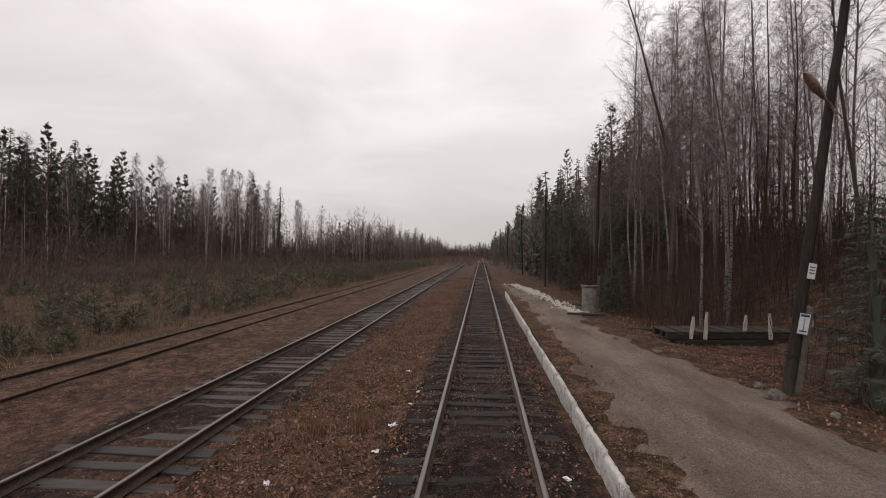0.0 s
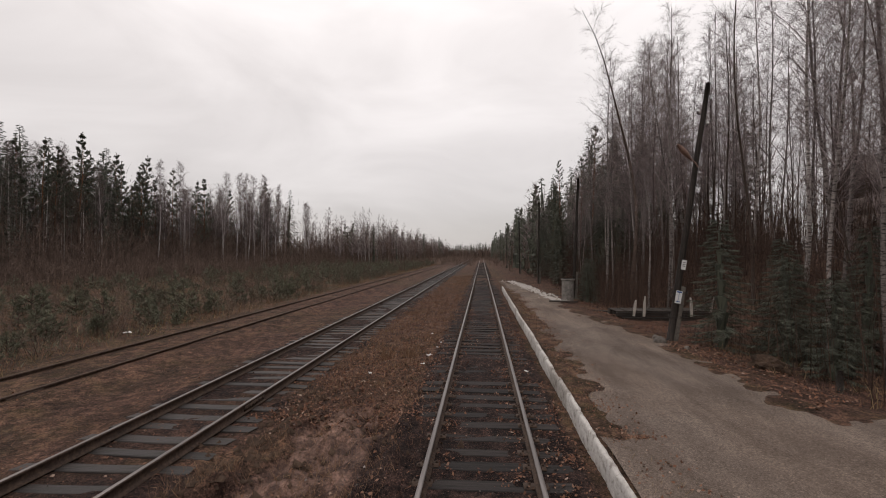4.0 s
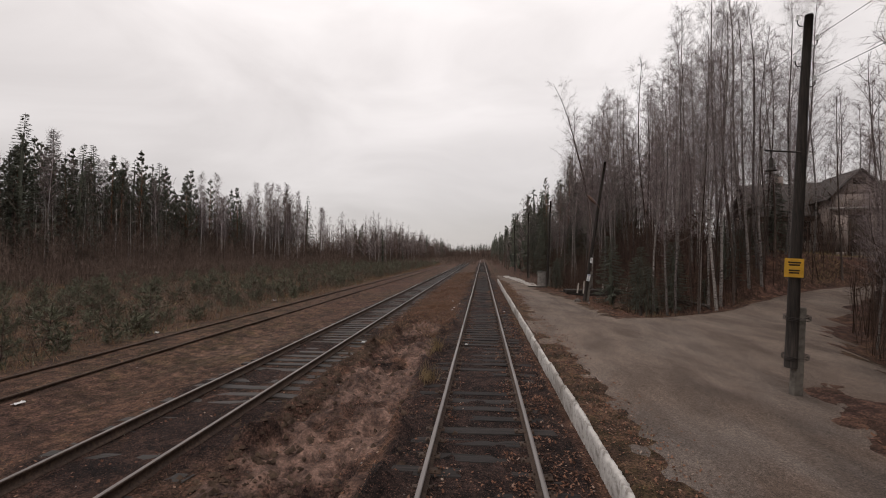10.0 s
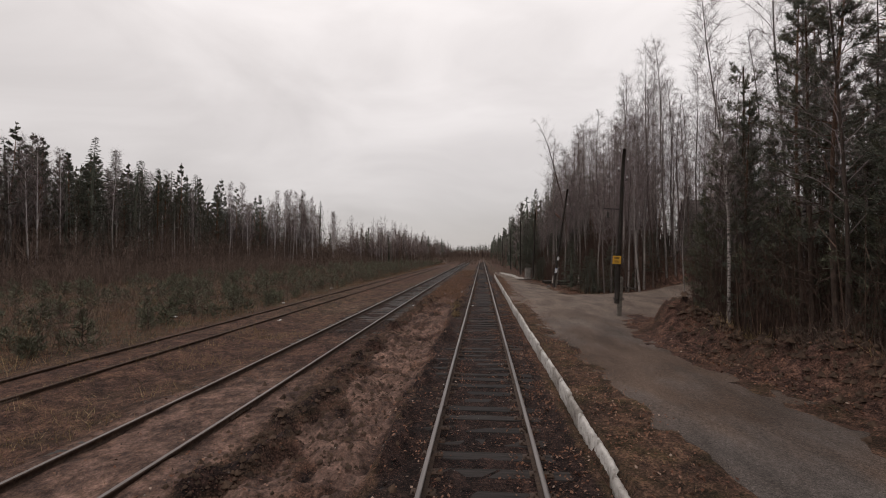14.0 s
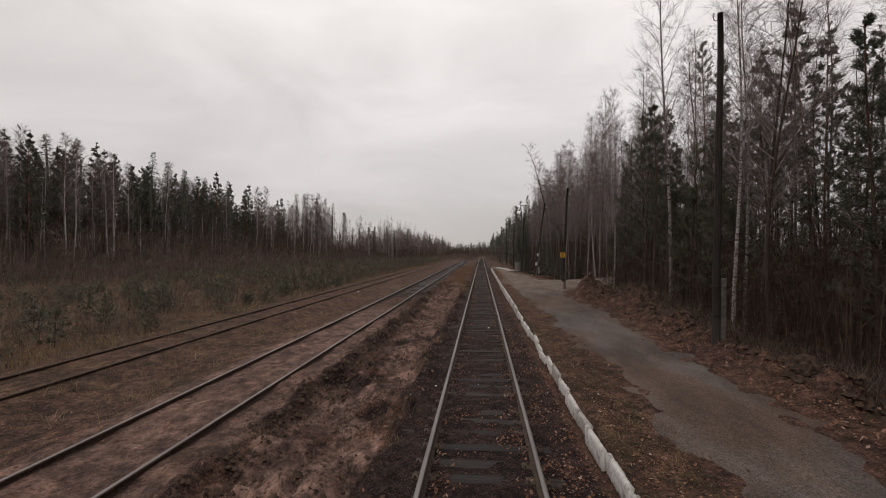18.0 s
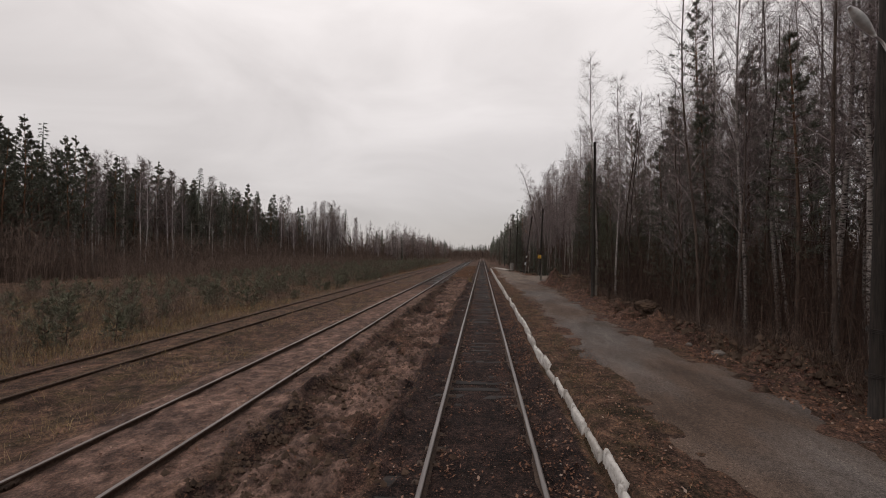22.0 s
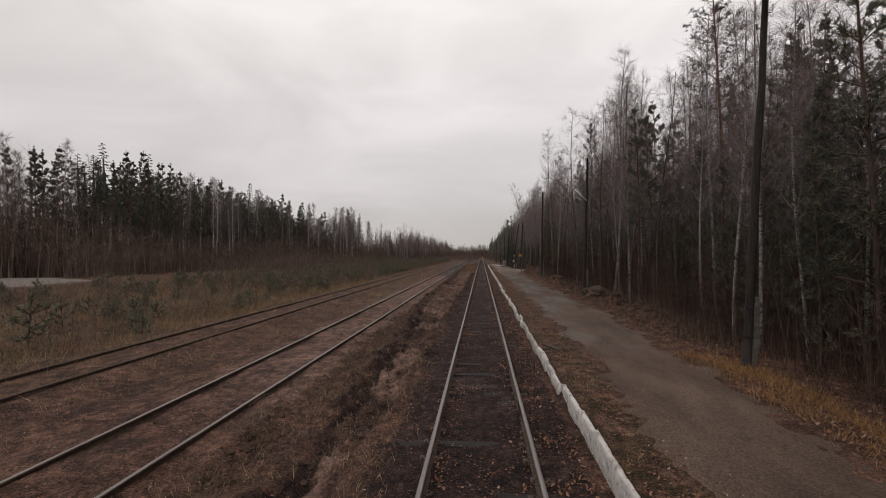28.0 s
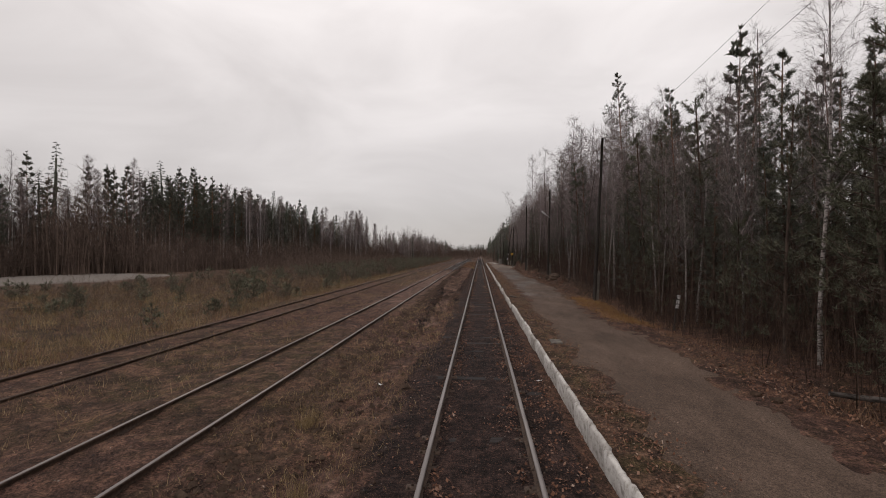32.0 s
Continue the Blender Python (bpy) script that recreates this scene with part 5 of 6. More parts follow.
# front row of the left wood, tree by tree
LEFT_B = [tree_thing("birch", "tall bare birch with pale trunk across the field", "birch tree", "birches of the left wood", [("trunk", a, M_PALEBARK), ("crown", b, M_TWIG)])
          for a, b in (bare_tree(400 + k, h, low=0.36, branches=46, subs=6, twigs=7, thin=2.0, bend=0.9, steep=1.7, radius=0.11) for k, h in enumerate((18.5, 17, 16)))]
LEFT_S = [tree_thing("spruce", "tall dark conical spruce across the field", "spruce tree", "spruces of the left wood", [("trunk", a, M_GREYBARK), ("crown", b, M_SPRUCE)])
          for a, b in (spruce_tree(410 + k, h, branches=230, blades=16, size=0.85, wide=0.7, spread=1.45, tiers=0.2) for k, h in enumerate((19, 16.5)))]
LEFT_P = [tree_thing("pine", "tall slender pine across the field", "pine tree", "pines of the left wood", [("trunk", a, M_PINEBARK), ("crown", c, M_NEEDLE)])
          for a, c in (pine_tree(420 + k, h, low=0.28, branches=64, tufts=18, blades=5, size=1.0, wide=0.11, spread=1.3) for k, h in enumerate((18.5, 17)))]
PROTOS += LEFT_B + LEFT_S + LEFT_P
y = -40.0
while y < 118:
    # dark conifers crowd together in the middle stretch, birches take over towards both ends
    green = -18 < y < 78
    spruces = 0.5 if 38 < y < 62 else 0.16
    kind = r.choices((LEFT_B, LEFT_S, LEFT_P), (0.3, spruces, 0.5) if green else (0.86, 0.03, 0.11))[0]
    plant(r.choice(kind), left_edge(y) - r.uniform(0, 6), y, r.uniform(1.04, 1.3) * (1.0 if green else 0.95 if y > 0 else 0.82), None, (r.uniform(-2, 2), r.uniform(-2, 2)), r)
    y += r.uniform(0.7, 1.5) if green else r.uniform(0.9, 1.9)
for y in (122, 125, 129):
    plant(LEFT_B[0], -52 + r.uniform(-2, 2), y, 1.0, None, (0, 0), r)

# young pines in the field
FIELD_PINE = [tree_thing("young_pine", "small bushy young pine in the weedy field", "young pine", "young pines in the field", [("trunk", a, M_PINEBARK), ("crown", c, M_YOUNG)])
              for a, c in (pine_tree(440 + k, h, low=0.04, branches=26, tufts=12, blades=6, spread=sp, size=0.75, wide=0.022) for k, (h, sp) in enumerate([(1.3, 1.8), (1.9, 1.7), (0.8, 1.7)]))]
FIELD_SOUPS = [pine_tree(450 + k, h, low=0.03, branches=15, tufts=8, blades=3, spread=1.9, size=0.95, flat=True, wide=0.045) for k, h in enumerate((1.1, 1.6, 0.8))]
PROTOS += FIELD_PINE
for x, y in [(-15.8, -33), (-17.5, -31), (-16.6, -36.5), (-15.2, -62.5), (-18.5, -60), (-21, -67), (-14.6, -71), (-13.6, -7), (-13.3, -3.5), (-24, -72), (-17, -46.5)]:
    plant(r.choice(FIELD_PINE[:2]), x, y, r.uniform(0.7, 1.1), None, (0, 0), r)
for x, y in scatter(100, lambda q: -14.6 - q.random() ** 1.2 * 30, lambda q: -88 + 188 * q.random() ** 0.7, 13):
    plant(r.choice(FIELD_PINE), x, y, r.uniform(0.5, 1.1), None, (0, 0), r)


# ---------------------------------------------------------------- low growth
def stems(name, label, category, xy, height, width, mat, seed, side=3, spread=0.35, sink=0.03, twig=(0.2, 0.5)):
    """Upright thin stems with side twigs, as one mass."""
    q = np.random.default_rng(seed)
    xy = np.asarray(xy)
    n = len(xy)
    base = np.column_stack([xy, land(xy[:, 0], xy[:, 1])[0] - sink])
    h = q.uniform(height[0], height[1], n) * q.uniform(0.6, 1, n)
    d = np.column_stack([q.normal(0, spread, n), q.normal(0, spread, n), np.ones(n)])
    s = Soup()
    s.tris(fan(q, base, d, h, width))
    if side:
        dn = d / np.linalg.norm(d, axis=1, keepdims=True)
        f = q.uniform(0.25, 0.95, (n, side))
        b = (base[:, None] + dn[:, None] * (h[:, None] * f)[..., None]).reshape(-1, 3)
        sd = np.repeat(dn, side, 0) * 0.7 + q.normal(0, 0.6, (n * side, 3))
        s.tris(fan(q, b, sd, np.repeat(h, side) * q.uniform(*twig, n * side), width * 0.7))
    return tagged(new(name, s.mesh(name, mat)), label, category, kind="stuff")


def clumps(n_clumps, per, radius, fx, fy, seed, keep=None):
    """Places gathered in clumps."""
    q = np.random.default_rng(seed)
    c = np.column_stack([fx(q, n_clumps), fy(q, n_clumps)])
    p = np.repeat(c, per, 0) + q.normal(0, radius, (n_clumps * per, 2))
    return p[keep(p[:, 0], p[:, 1])] if keep else p


def in_wood(x, y):
    return (x > road_edge(y) + 1.2) & (side_road(x, y)[0] < 0.05) & ~((x > 22.6) & (x < 37) & (y > 21.6 - 0.25 * (x - 22.6) - 2.5 * ((x > 26.5) & (x < 32.5))) & (y < 31)) & ~((x > 6) & (x < 11.3) & (y > 12.2) & (y < 17.6))


def off_rails(x, y):
    ok = np.ones(len(x), bool)
    for t in TRACK_X:
        ok &= np.abs(np.abs(x - t) - 0.796) > 0.09
    return ok


def off_road(x, y):
    return (x > road_edge(y) - 0.25) & (side_road(x, y)[0] < 0.05)


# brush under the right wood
stems("underbrush", "tangle of bare brown brush under the trees", "underbrush", clumps(1500, 9, 0.5, lambda q, n: 7.4 + q.random(n) ** 1.2 * 15, lambda q, n: q.uniform(-104, 75, n), 21, in_wood), (0.6, 2.2), 0.011, M_UNDER_SHADED, 22, 4, 0.3, twig=(0.15, 0.35))
stems("underbrush", "tangle of bare brown brush under the trees", "underbrush", clumps(420, 9, 0.5, lambda q, n: 6.8 + q.random(n) * 11, lambda q, n: q.uniform(17.8, 36, n), 153, in_wood), (0.8, 3.0), 0.014, M_UNDER_SHADED, 154, 5, 0.2, twig=(0.15, 0.35))
stems("saplings", "thin bare saplings crowding under the trees", "saplings", clumps(1700, 3, 0.5, lambda q, n: 8.2 + q.random(n) * 18, lambda q, n: q.uniform(-104, 75, n), 23, in_wood), (2.5, 6.5), 0.028, M_UNDER_SHADED, 24, 6, 0.08, twig=(0.1, 0.25))
stems("edge_saplings", "thin bare saplings along the wood's edge", "saplings", clumps(2600, 4, 0.5, lambda q, n: 7.7 + q.random(n) * 7, lambda q, n: q.uniform(-104, 60, n), 97, in_wood), (1.5, 6.0), 0.015, M_UNDER_SHADED, 98, 6, 0.1, twig=(0.1, 0.26))
stems("edge_brush", "low brown bushes and dead bracken at the wood's edge", "underbrush", clumps(620, 15, 0.32, lambda q, n: 7.7 + q.random(n) ** 1.3 * 2.6, lambda q, n: q.uniform(-64, -18, n), 195, in_wood), (0.25, 0.95), 0.013, M_BRUSH, 196, 4, 0.4, twig=(0.2, 0.45))
stems("forest_grass", "brown and straw grass on the wood's floor", "grass", clumps(900, 16, 0.25, lambda q, n: 7.0 + q.random(n) ** 1.5 * 6, lambda q, n: q.uniform(-100, 40, n), 25, in_wood), (0.15, 0.5), 0.014, M_WEED, 26, 0, 0.5)
stems("bleached_grass", "long straw-yellow grass on the verge", "grass", clumps(230, 36, 0.2, lambda q, n: q.uniform(5.7, 7.4, n), lambda q, n: q.uniform(-77.5, -67.5, n), 27), (0.12, 0.36), 0.010, M_GOLD, 28, 0, 0.5)
stems("bleached_grass", "long straw-yellow grass on the verge", "grass", clumps(40, 26, 0.2, lambda q, n: q.uniform(6.2, 8.0, n), lambda q, n: q.uniform(-95, -78, n), 167), (0.15, 0.4), 0.01, M_WEED, 168, 0, 0.5)
stems("bleached_grass", "long straw-yellow grass on the verge", "grass", clumps(45, 30, 0.25, lambda q, n: q.uniform(7.3, 9, n), lambda q, n: q.uniform(-28, 10, n), 29, in_wood), (0.25, 0.6), 0.012, M_STRAW, 30, 0, 0.5)
stems("thicket", "dark leafless thicket along the wood's edge", "underbrush", clumps(1100, 5, 0.6, lambda q, n: 8.8 + q.random(n) * 6, lambda q, n: q.uniform(-104, -28, n), 151, in_wood), (1.0, 4.5), 0.02, M_UNDER_SHADED, 152, 6, 0.2, twig=(0.12, 0.3))
stems("thicket", "dark leafless thicket along the wood's edge", "underbrush", clumps(520, 6, 0.6, lambda q, n: 9.4 + q.random(n) * 7, lambda q, n: q.uniform(-28, -3, n), 193, in_wood), (1.0, 5.5), 0.022, M_UNDER_SHADED, 194, 7, 0.15, twig=(0.12, 0.3))
stems("deep_brush", "dark thicket of bare brush deep in the wood", "underbrush", clumps(3600, 3, 0.8, lambda q, n: 12.5 + q.random(n) * 20, lambda q, n: -108 + 186 * q.random(n) ** 1.25, 61, in_wood), (2.0, 7.0), 0.05, M_UNDER_SHADED, 62, 7, 0.1, twig=(0.06, 0.18))
stems("deep_brush", "dark thicket of bare brush deep in the wood", "underbrush", clumps(1300, 3, 0.9, lambda q, n: 23 + q.random(n) * 12, lambda q, n: q.uniform(-108, -2, n), 165, in_wood), (4, 11), 0.08, M_UNDER_SHADED, 166, 8, 0.06, twig=(0.06, 0.16))
stems("left_thicket", "dark thicket of bare brush in the left wood", "underbrush", clumps(3600, 3, 1.0, lambda q, n: -61 - q.random(n) * 22, lambda q, n: q.uniform(-30, 122, n), 63, lambda x, y: x < -64 + 12 * step(66, 108, y)), (3, 13), 0.17, M_BRUSH, 64, 8, 0.07, twig=(0.05, 0.16))
stems("left_thicket", "dark thicket of bare brush in the left wood", "underbrush", clumps(1000, 3, 1.0, lambda q, n: -76 - q.random(n) * 16, lambda q, n: q.uniform(-60, -5, n), 65), (3, 13), 0.11, M_BRUSH, 66, 8, 0.07, twig=(0.05, 0.16))
stems("far_thicket", "far thicket of bare brush", "underbrush", clumps(2600, 2, 1.5, lambda q, n: -35 - q.random(n) * 30, lambda q, n: 138 + q.random(n) * 330, 67), (5, 15), 0.22, M_BRUSH, 68, 13, 0.08, twig=(0.06, 0.16))
stems("far_thicket", "far thicket of bare brush", "underbrush", clumps(900, 2, 1.5, lambda q, n: 8 + q.random(n) * 16, lambda q, n: 66 + q.random(n) * 400, 69), (3, 9), 0.25, M_BRUSH, 70, 6, 0.08, twig=(0.06, 0.2))
stems("distant_thicket", "distant thicket of bare brush", "underbrush", clumps(1500, 2, 1.5, lambda q, n: -130 + q.random(n) * 190, lambda q, n: 440 + q.random(n) * 60, 91), (6, 11), 0.9, M_BRUSH, 92, 4, 0.08, twig=(0.1, 0.25))
# the field
stems("field_shrubs", "dark leafless shrubs scattered over the field", "shrubs", clumps(900, 14, 0.35, lambda q, n: -13.6 - q.random(n) ** 1.2 * 24, lambda q, n: q.uniform(-70, 130, n), 93), (0.6, 2.2), 0.022, M_BRUSH, 94, 4, 0.3)
stems("field_shrubs", "brown leafless shrubs in the grassy field", "shrubs", clumps(330, 16, 0.4, lambda q, n: -13.2 - q.random(n) * 26, lambda q, n: q.uniform(-92, -24, n), 181, lambda x, y: (x > -40) | (y > -20)), (0.4, 1.4), 0.014, M_BRUSH, 182, 4, 0.35)
q9 = random.Random(95)
s9 = Soup()
for x, y in scatter(760, lambda q: -13.8 - q.random() ** 1.3 * 26, lambda q: -80 + 205 * q.random() ** 0.75, 96):
    a, b = q9.choice(FIELD_SOUPS)
    m9 = pose(x, y, ground_z(x, y) - 0.05, 0, 0, q9.uniform(0, 360)) @ Matrix.Scale(q9.uniform(0.5, 1.2), 4)
    s9.merge(a, m9, 0), s9.merge(b, m9, 1)
tagged(new("field_pines", s9.mesh("field_pines", [M_PINEBARK, M_YOUNG])), "low young pines spread over the weedy field", "young pines", kind="stuff")
stems("field_weeds", "reddish brown weeds over the field", "weeds", clumps(4800, 13, 0.4, lambda q, n: -12.7 - q.random(n) ** 1.25 * 34, lambda q, n: q.uniform(-92, 130, n), 31, lambda x, y: (x > -44) | (y > -15)), (0.2, 0.8), 0.015, M_WEED, 32, 2, 0.35)
stems("field_grass", "pale dry grass in the field", "grass", clumps(3000, 26, 0.4, lambda q, n: -12.9 - q.random(n) ** 1.1 * 26, lambda q, n: q.uniform(-94, -28, n), 33, lambda x, y: (x > -46) | (y > -15)), (0.2, 0.7), 0.012, M_STRAW, 34, 0, 0.4)
stems("field_grass", "pale dry grass in the field", "grass", clumps(700, 20, 0.4, lambda q, n: -13.2 - q.random(n) ** 1.1 * 28, lambda q, n: q.uniform(-28, 110, n), 157), (0.2, 0.7), 0.018, M_STRAW, 158, 0, 0.4)
stems("field_grass_green", "low green growth in the field", "grass", clumps(4800, 15, 0.4, lambda q, n: -13.6 - q.random(n) ** 1.2 * 30, lambda q, n: -92 + 212 * q.random(n) ** 0.62, 35), (0.12, 0.5), 0.03, M_YOUNG, 36, 0, 0.6)
stems("field_brush", "tall bare brown brush before the left wood", "underbrush", clumps(2000, 7, 0.9, lambda q, n: -38 - q.random(n) * 23, lambda q, n: q.uniform(-4, 150, n), 37), (1.0, 4.0), 0.055, M_BRUSH, 38, 5, 0.15, twig=(0.12, 0.35))
stems("left_saplings", "tall thin bare birches packed in the left wood", "saplings", clumps(2300, 2, 1.0, lambda q, n: -53 - q.random(n) * 28, lambda q, n: q.uniform(-34, 122, n), 143, lambda x, y: x < -64 + 12 * step(66, 108, y)), (11, 21), 0.09, M_BRUSH, 144, 18, 0.04, twig=(0.05, 0.13))
stems("left_saplings", "tall thin bare birches packed in the left wood", "saplings", clumps(1000, 2, 1.0, lambda q, n: -77 - q.random(n) * 14, lambda q, n: q.uniform(-60, -10, n), 145), (8, 14), 0.09, M_BRUSH, 146, 11, 0.04, twig=(0.05, 0.13))
stems("pale_stems", "thin white birch stems in the left wood", "saplings", clumps(150, 1, 1.0, lambda q, n: -64 - q.random(n) * 6, lambda q, n: q.uniform(-10, 70, n), 147), (12, 18), 0.17, M_PALEBARK, 148, 3, 0.03, twig=(0.05, 0.1))
stems("pale_stems", "thin white birch stems in the left wood", "saplings", clumps(90, 1, 1.0, lambda q, n: -75 - q.random(n) * 6, lambda q, n: q.uniform(-55, -10, n), 149), (12, 17), 0.2, M_PALEBARK, 150, 3, 0.03, twig=(0.05, 0.1))
stems("tall_brush", "tall bare brown thicket at the foot of the left wood", "underbrush", clumps(1700, 6, 0.9, lambda q, n: -46 - q.random(n) * 19, lambda q, n: q.uniform(-24, 150, n), 141, lambda x, y: x < -54 + 9 * step(66, 108, y)), (2.0, 9.5), 0.085, M_BRUSH, 142, 7, 0.1, twig=(0.12, 0.3))
stems("tall_brush", "tall bare brown thicket at the foot of the left wood", "underbrush", clumps(1200, 6, 0.9, lambda q, n: -70.5 - q.random(n) * 8, lambda q, n: q.uniform(-64, -14, n), 159, lambda x, y: np.abs(y + 28 + 0.25 * (x + 60)) > 2.4), (1.5, 7.0), 0.085, M_BRUSH, 160, 7, 0.1, twig=(0.12, 0.3))
stems("far_brush", "low brown brush closing over the far tracks", "underbrush", clumps(1500, 5, 0.9, lambda q, n: -40 + q.random(n) * 46, lambda q, n: 110 + q.random(n) * 300, 39, lambda x, y: (np.abs(x) > 1.9) | (y > 190)), (0.5, 2.4), 0.08, M_BRUSH, 40, 3, 0.2)
# between the tracks
stems("track_weeds", "dry brown weeds between the tracks", "weeds", clumps(900, 18, 0.22, lambda q, n: q.uniform(-4.2, -1.3, n), lambda q, n: 4 + q.random(n) * 60 - 6, 41, off_rails), (0.08, 0.38), 0.009, M_WEED, 42, 2, 0.5)
stems("track_weeds", "dry brown weeds between the tracks", "weeds", clumps(330, 18, 0.2, lambda q, n: q.uniform(-4.3, -1.5, n), lambda q, n: -96 + q.random(n) * 30, 43, off_rails), (0.06, 0.32), 0.009, M_STRAW, 44, 1, 0.5)
stems("track_weeds", "dry brown weeds between the tracks", "weeds", clumps(700, 14, 0.2, lambda q, n: q.choice([-4.2, -2.0, -1.6, -7.4, -8.4, -9.2, -12.3], n) + q.normal(0, 0.3, n), lambda q, n: -96 + q.random(n) * 130, 45, off_rails), (0.05, 0.25), 0.008, M_WEED, 46, 1, 0.6)
stems("yard_grass", "tufts of yellow grass along the disused track", "grass", clumps(520, 18, 0.22, lambda q, n: q.choice([-12.4, -11.6, -9.6, -9.0, -8.2, -7.5], n) + q.normal(0, 0.3, n), lambda q, n: -96 + q.random(n) * 84, 161, off_rails), (0.1, 0.45), 0.01, M_STRAW, 162, 0, 0.5)
stems("yard_moss", "low green and brown growth on the bare yard", "grass", clumps(1100, 22, 0.28, lambda q, n: q.uniform(-12.6, -6.4, n), lambda q, n: -96 + q.random(n) * 126, 191, off_rails), (0.02, 0.1), 0.011, M_GREENGRASS, 192, 0, 0.9)
stems("furrow_grass", "short green and brown grass beside the furrow", "grass", clumps(420, 16, 0.15, lambda q, n: -4.25 + q.normal(0, 0.16, n), lambda q, n: -96 + q.random(n) * 116, 163, off_rails), (0.04, 0.18), 0.008, M_GREENGRASS, 164, 0, 0.7)
stems("verge_grass", "short mossy grass along the kerb", "grass", clumps(1000, 18, 0.14, lambda q, n: 2.02 + np.abs(q.normal(0, 0.33, n)), lambda q, n: -100 + q.random(n) * 136, 47, lambda x, y: x > 1.9), (0.03, 0.13), 0.008, M_GREENGRASS, 48, 0, 0.8)
stems("verge_grass_dry", "short dry grass along the kerb", "grass", clumps(420, 16, 0.14, lambda q, n: 2.1 + np.abs(q.normal(0, 0.4, n)), lambda q, n: -100 + q.random(n) * 136, 49, lambda x, y: x > 1.9), (0.04, 0.2), 0.008, M_STRAW, 50, 0, 0.7)
stems("kerb_foot_grass", "tufts of green and dry grass at the kerb's foot", "grass", clumps(220, 16, 0.1, lambda q, n: 1.55 + q.normal(0, 0.13, n), lambda q, n: -96 + q.random(n) * 126, 51, lambda x, y: (x < 1.74) & (x > 0.95)), (0.04, 0.16), 0.008, M_GREENGRASS, 52, 0, 0.8)
stems("bank_grass", "yellow-green grass on the bank before the house", "grass", clumps(120, 40, 0.3, lambda q, n: q.uniform(18.5, 29, n), lambda q, n: q.uniform(9.5, 16, n), 185, lambda x, y: (side_road(x, y)[0] < 0.05) & (side_road(x, y)[2] > 0)), (0.12, 0.4), 0.02, M_STRAW, 186, 0, 0.5)
for k, (x, y) in enumerate([(-2.2, 8.0), (-1.35, -7.4), (-2.9, 7.6), (-1.5, -4.2), (-3.2, -88.5), (-2.4, -91), (8.6, -15.2)]):
    q = np.random.default_rng(600 + k)
    stems("grass_tuft", "tall tuft of dry grass beside the rail", "grass tuft", np.array([[x, y]]) + q.normal(0, 0.12, (170, 2)), (0.3, 0.75), 0.008, M_WEED if k in (0, 2) else M_STRAW, 610 + k, 0, 0.3)


def flakes(name, label, category, xy, size, mat, seed, lift=0.012, curl=0.35):
    """Small flat curled pieces lying on the ground."""
    q = np.random.default_rng(seed)
    xy = np.asarray(xy)
    n = len(xy)
    c = np.column_stack([xy, land(xy[:, 0], xy[:, 1])[0] + lift])
    a = q.uniform(0, 6.283, n)
    w = q.uniform(size[0], size[1], n)
    u = np.column_stack([np.cos(a), np.sin(a), q.normal(0, curl, n)]) * w[:, None] / 2
    v = np.column_stack([-np.sin(a), np.cos(a), q.normal(0, curl, n)]) * w[:, None] * q.uniform(0.3, 0.45, n)[:, None]
    V = np.stack([c - u, c + v * 0.9 + u * 0.1, c + u, c - v], 1)
    s = Soup()
    s.add(V.reshape(-1, 3), np.arange(n * 4).reshape(-1, 4))
    return tagged(new(name, s.mesh(name, mat)), label, category, kind="stuff")


def chips(name, label, category, xy, size, mat, seed):
    """Loose stones, four-sided lumps half in the ground."""
    q = np.random.default_rng(seed)
    xy = np.asarray(xy)
    n = len(xy)
    c = np.column_stack([xy, land(xy[:, 0], xy[:, 1])[0] + 0.004])
    w = q.uniform(size[0], size[1], n) * q.uniform(0.5, 1, n)
    a = q.uniform(0, 6.283, n)[:, None] + np.arange(4)[None] * 1.5708
    ring = c[:, None] + np.stack([np.cos(a), np.sin(a), np.zeros_like(a)], -1) * (w[:, None, None] * q.uniform(0.35, 0.6, (n, 4, 1)))
    top = c + np.column_stack([q.normal(0, 0.1, n) * w, q.normal(0, 0.1, n) * w, w * q.uniform(0.3, 0.6, n)])
    V = np.concatenate([ring, top[:, None]], 1)
    i = np.arange(n)[:, None] * 5
    f = np.concatenate([np.stack([i[:, 0] + j, i[:, 0] + (j + 1) % 4, i[:, 0] + 4], -1) for j in range(4)])
    s = Soup()
    s.add(V.reshape(-1, 3), f)
    return tagged(new(name, s.mesh(name, mat)), label, category, kind="stuff")


q = np.random.default_rng(71)
flakes("fallen_leaves", "brown fallen leaves along the track", "leaves", clumps(800, 17, 0.17, lambda q, n: np.where(q.random(n) < 0.6, q.uniform(0.85, 1.7, n), q.uniform(-1.4, 0.7, n)), lambda q, n: -97 + q.random(n) ** 0.85 * 125, 72, off_rails), (0.02, 0.06), M_LEAF, 73, 0.015)
flakes("fallen_leaves", "brown fallen leaves on the verge", "leaves", clumps(1300, 9, 0.25, lambda q, n: 2.0 + np.abs(q.normal(0, 0.4, n)), lambda q, n: -97 + q.random(n) * 130, 74, lambda x, y: x > 1.92), (0.02, 0.06), M_LEAF, 75, 0.02)
flakes("fallen_leaves", "fallen leaves at the wood's edge", "leaves", clumps(1100, 10, 0.35, lambda q, n: 6.0 + np.abs(q.normal(0, 1.3, n)), lambda q, n: -97 + q.random(n) * 130, 76, off_road), (0.035, 0.085), M_LEAF, 77, 0.05)
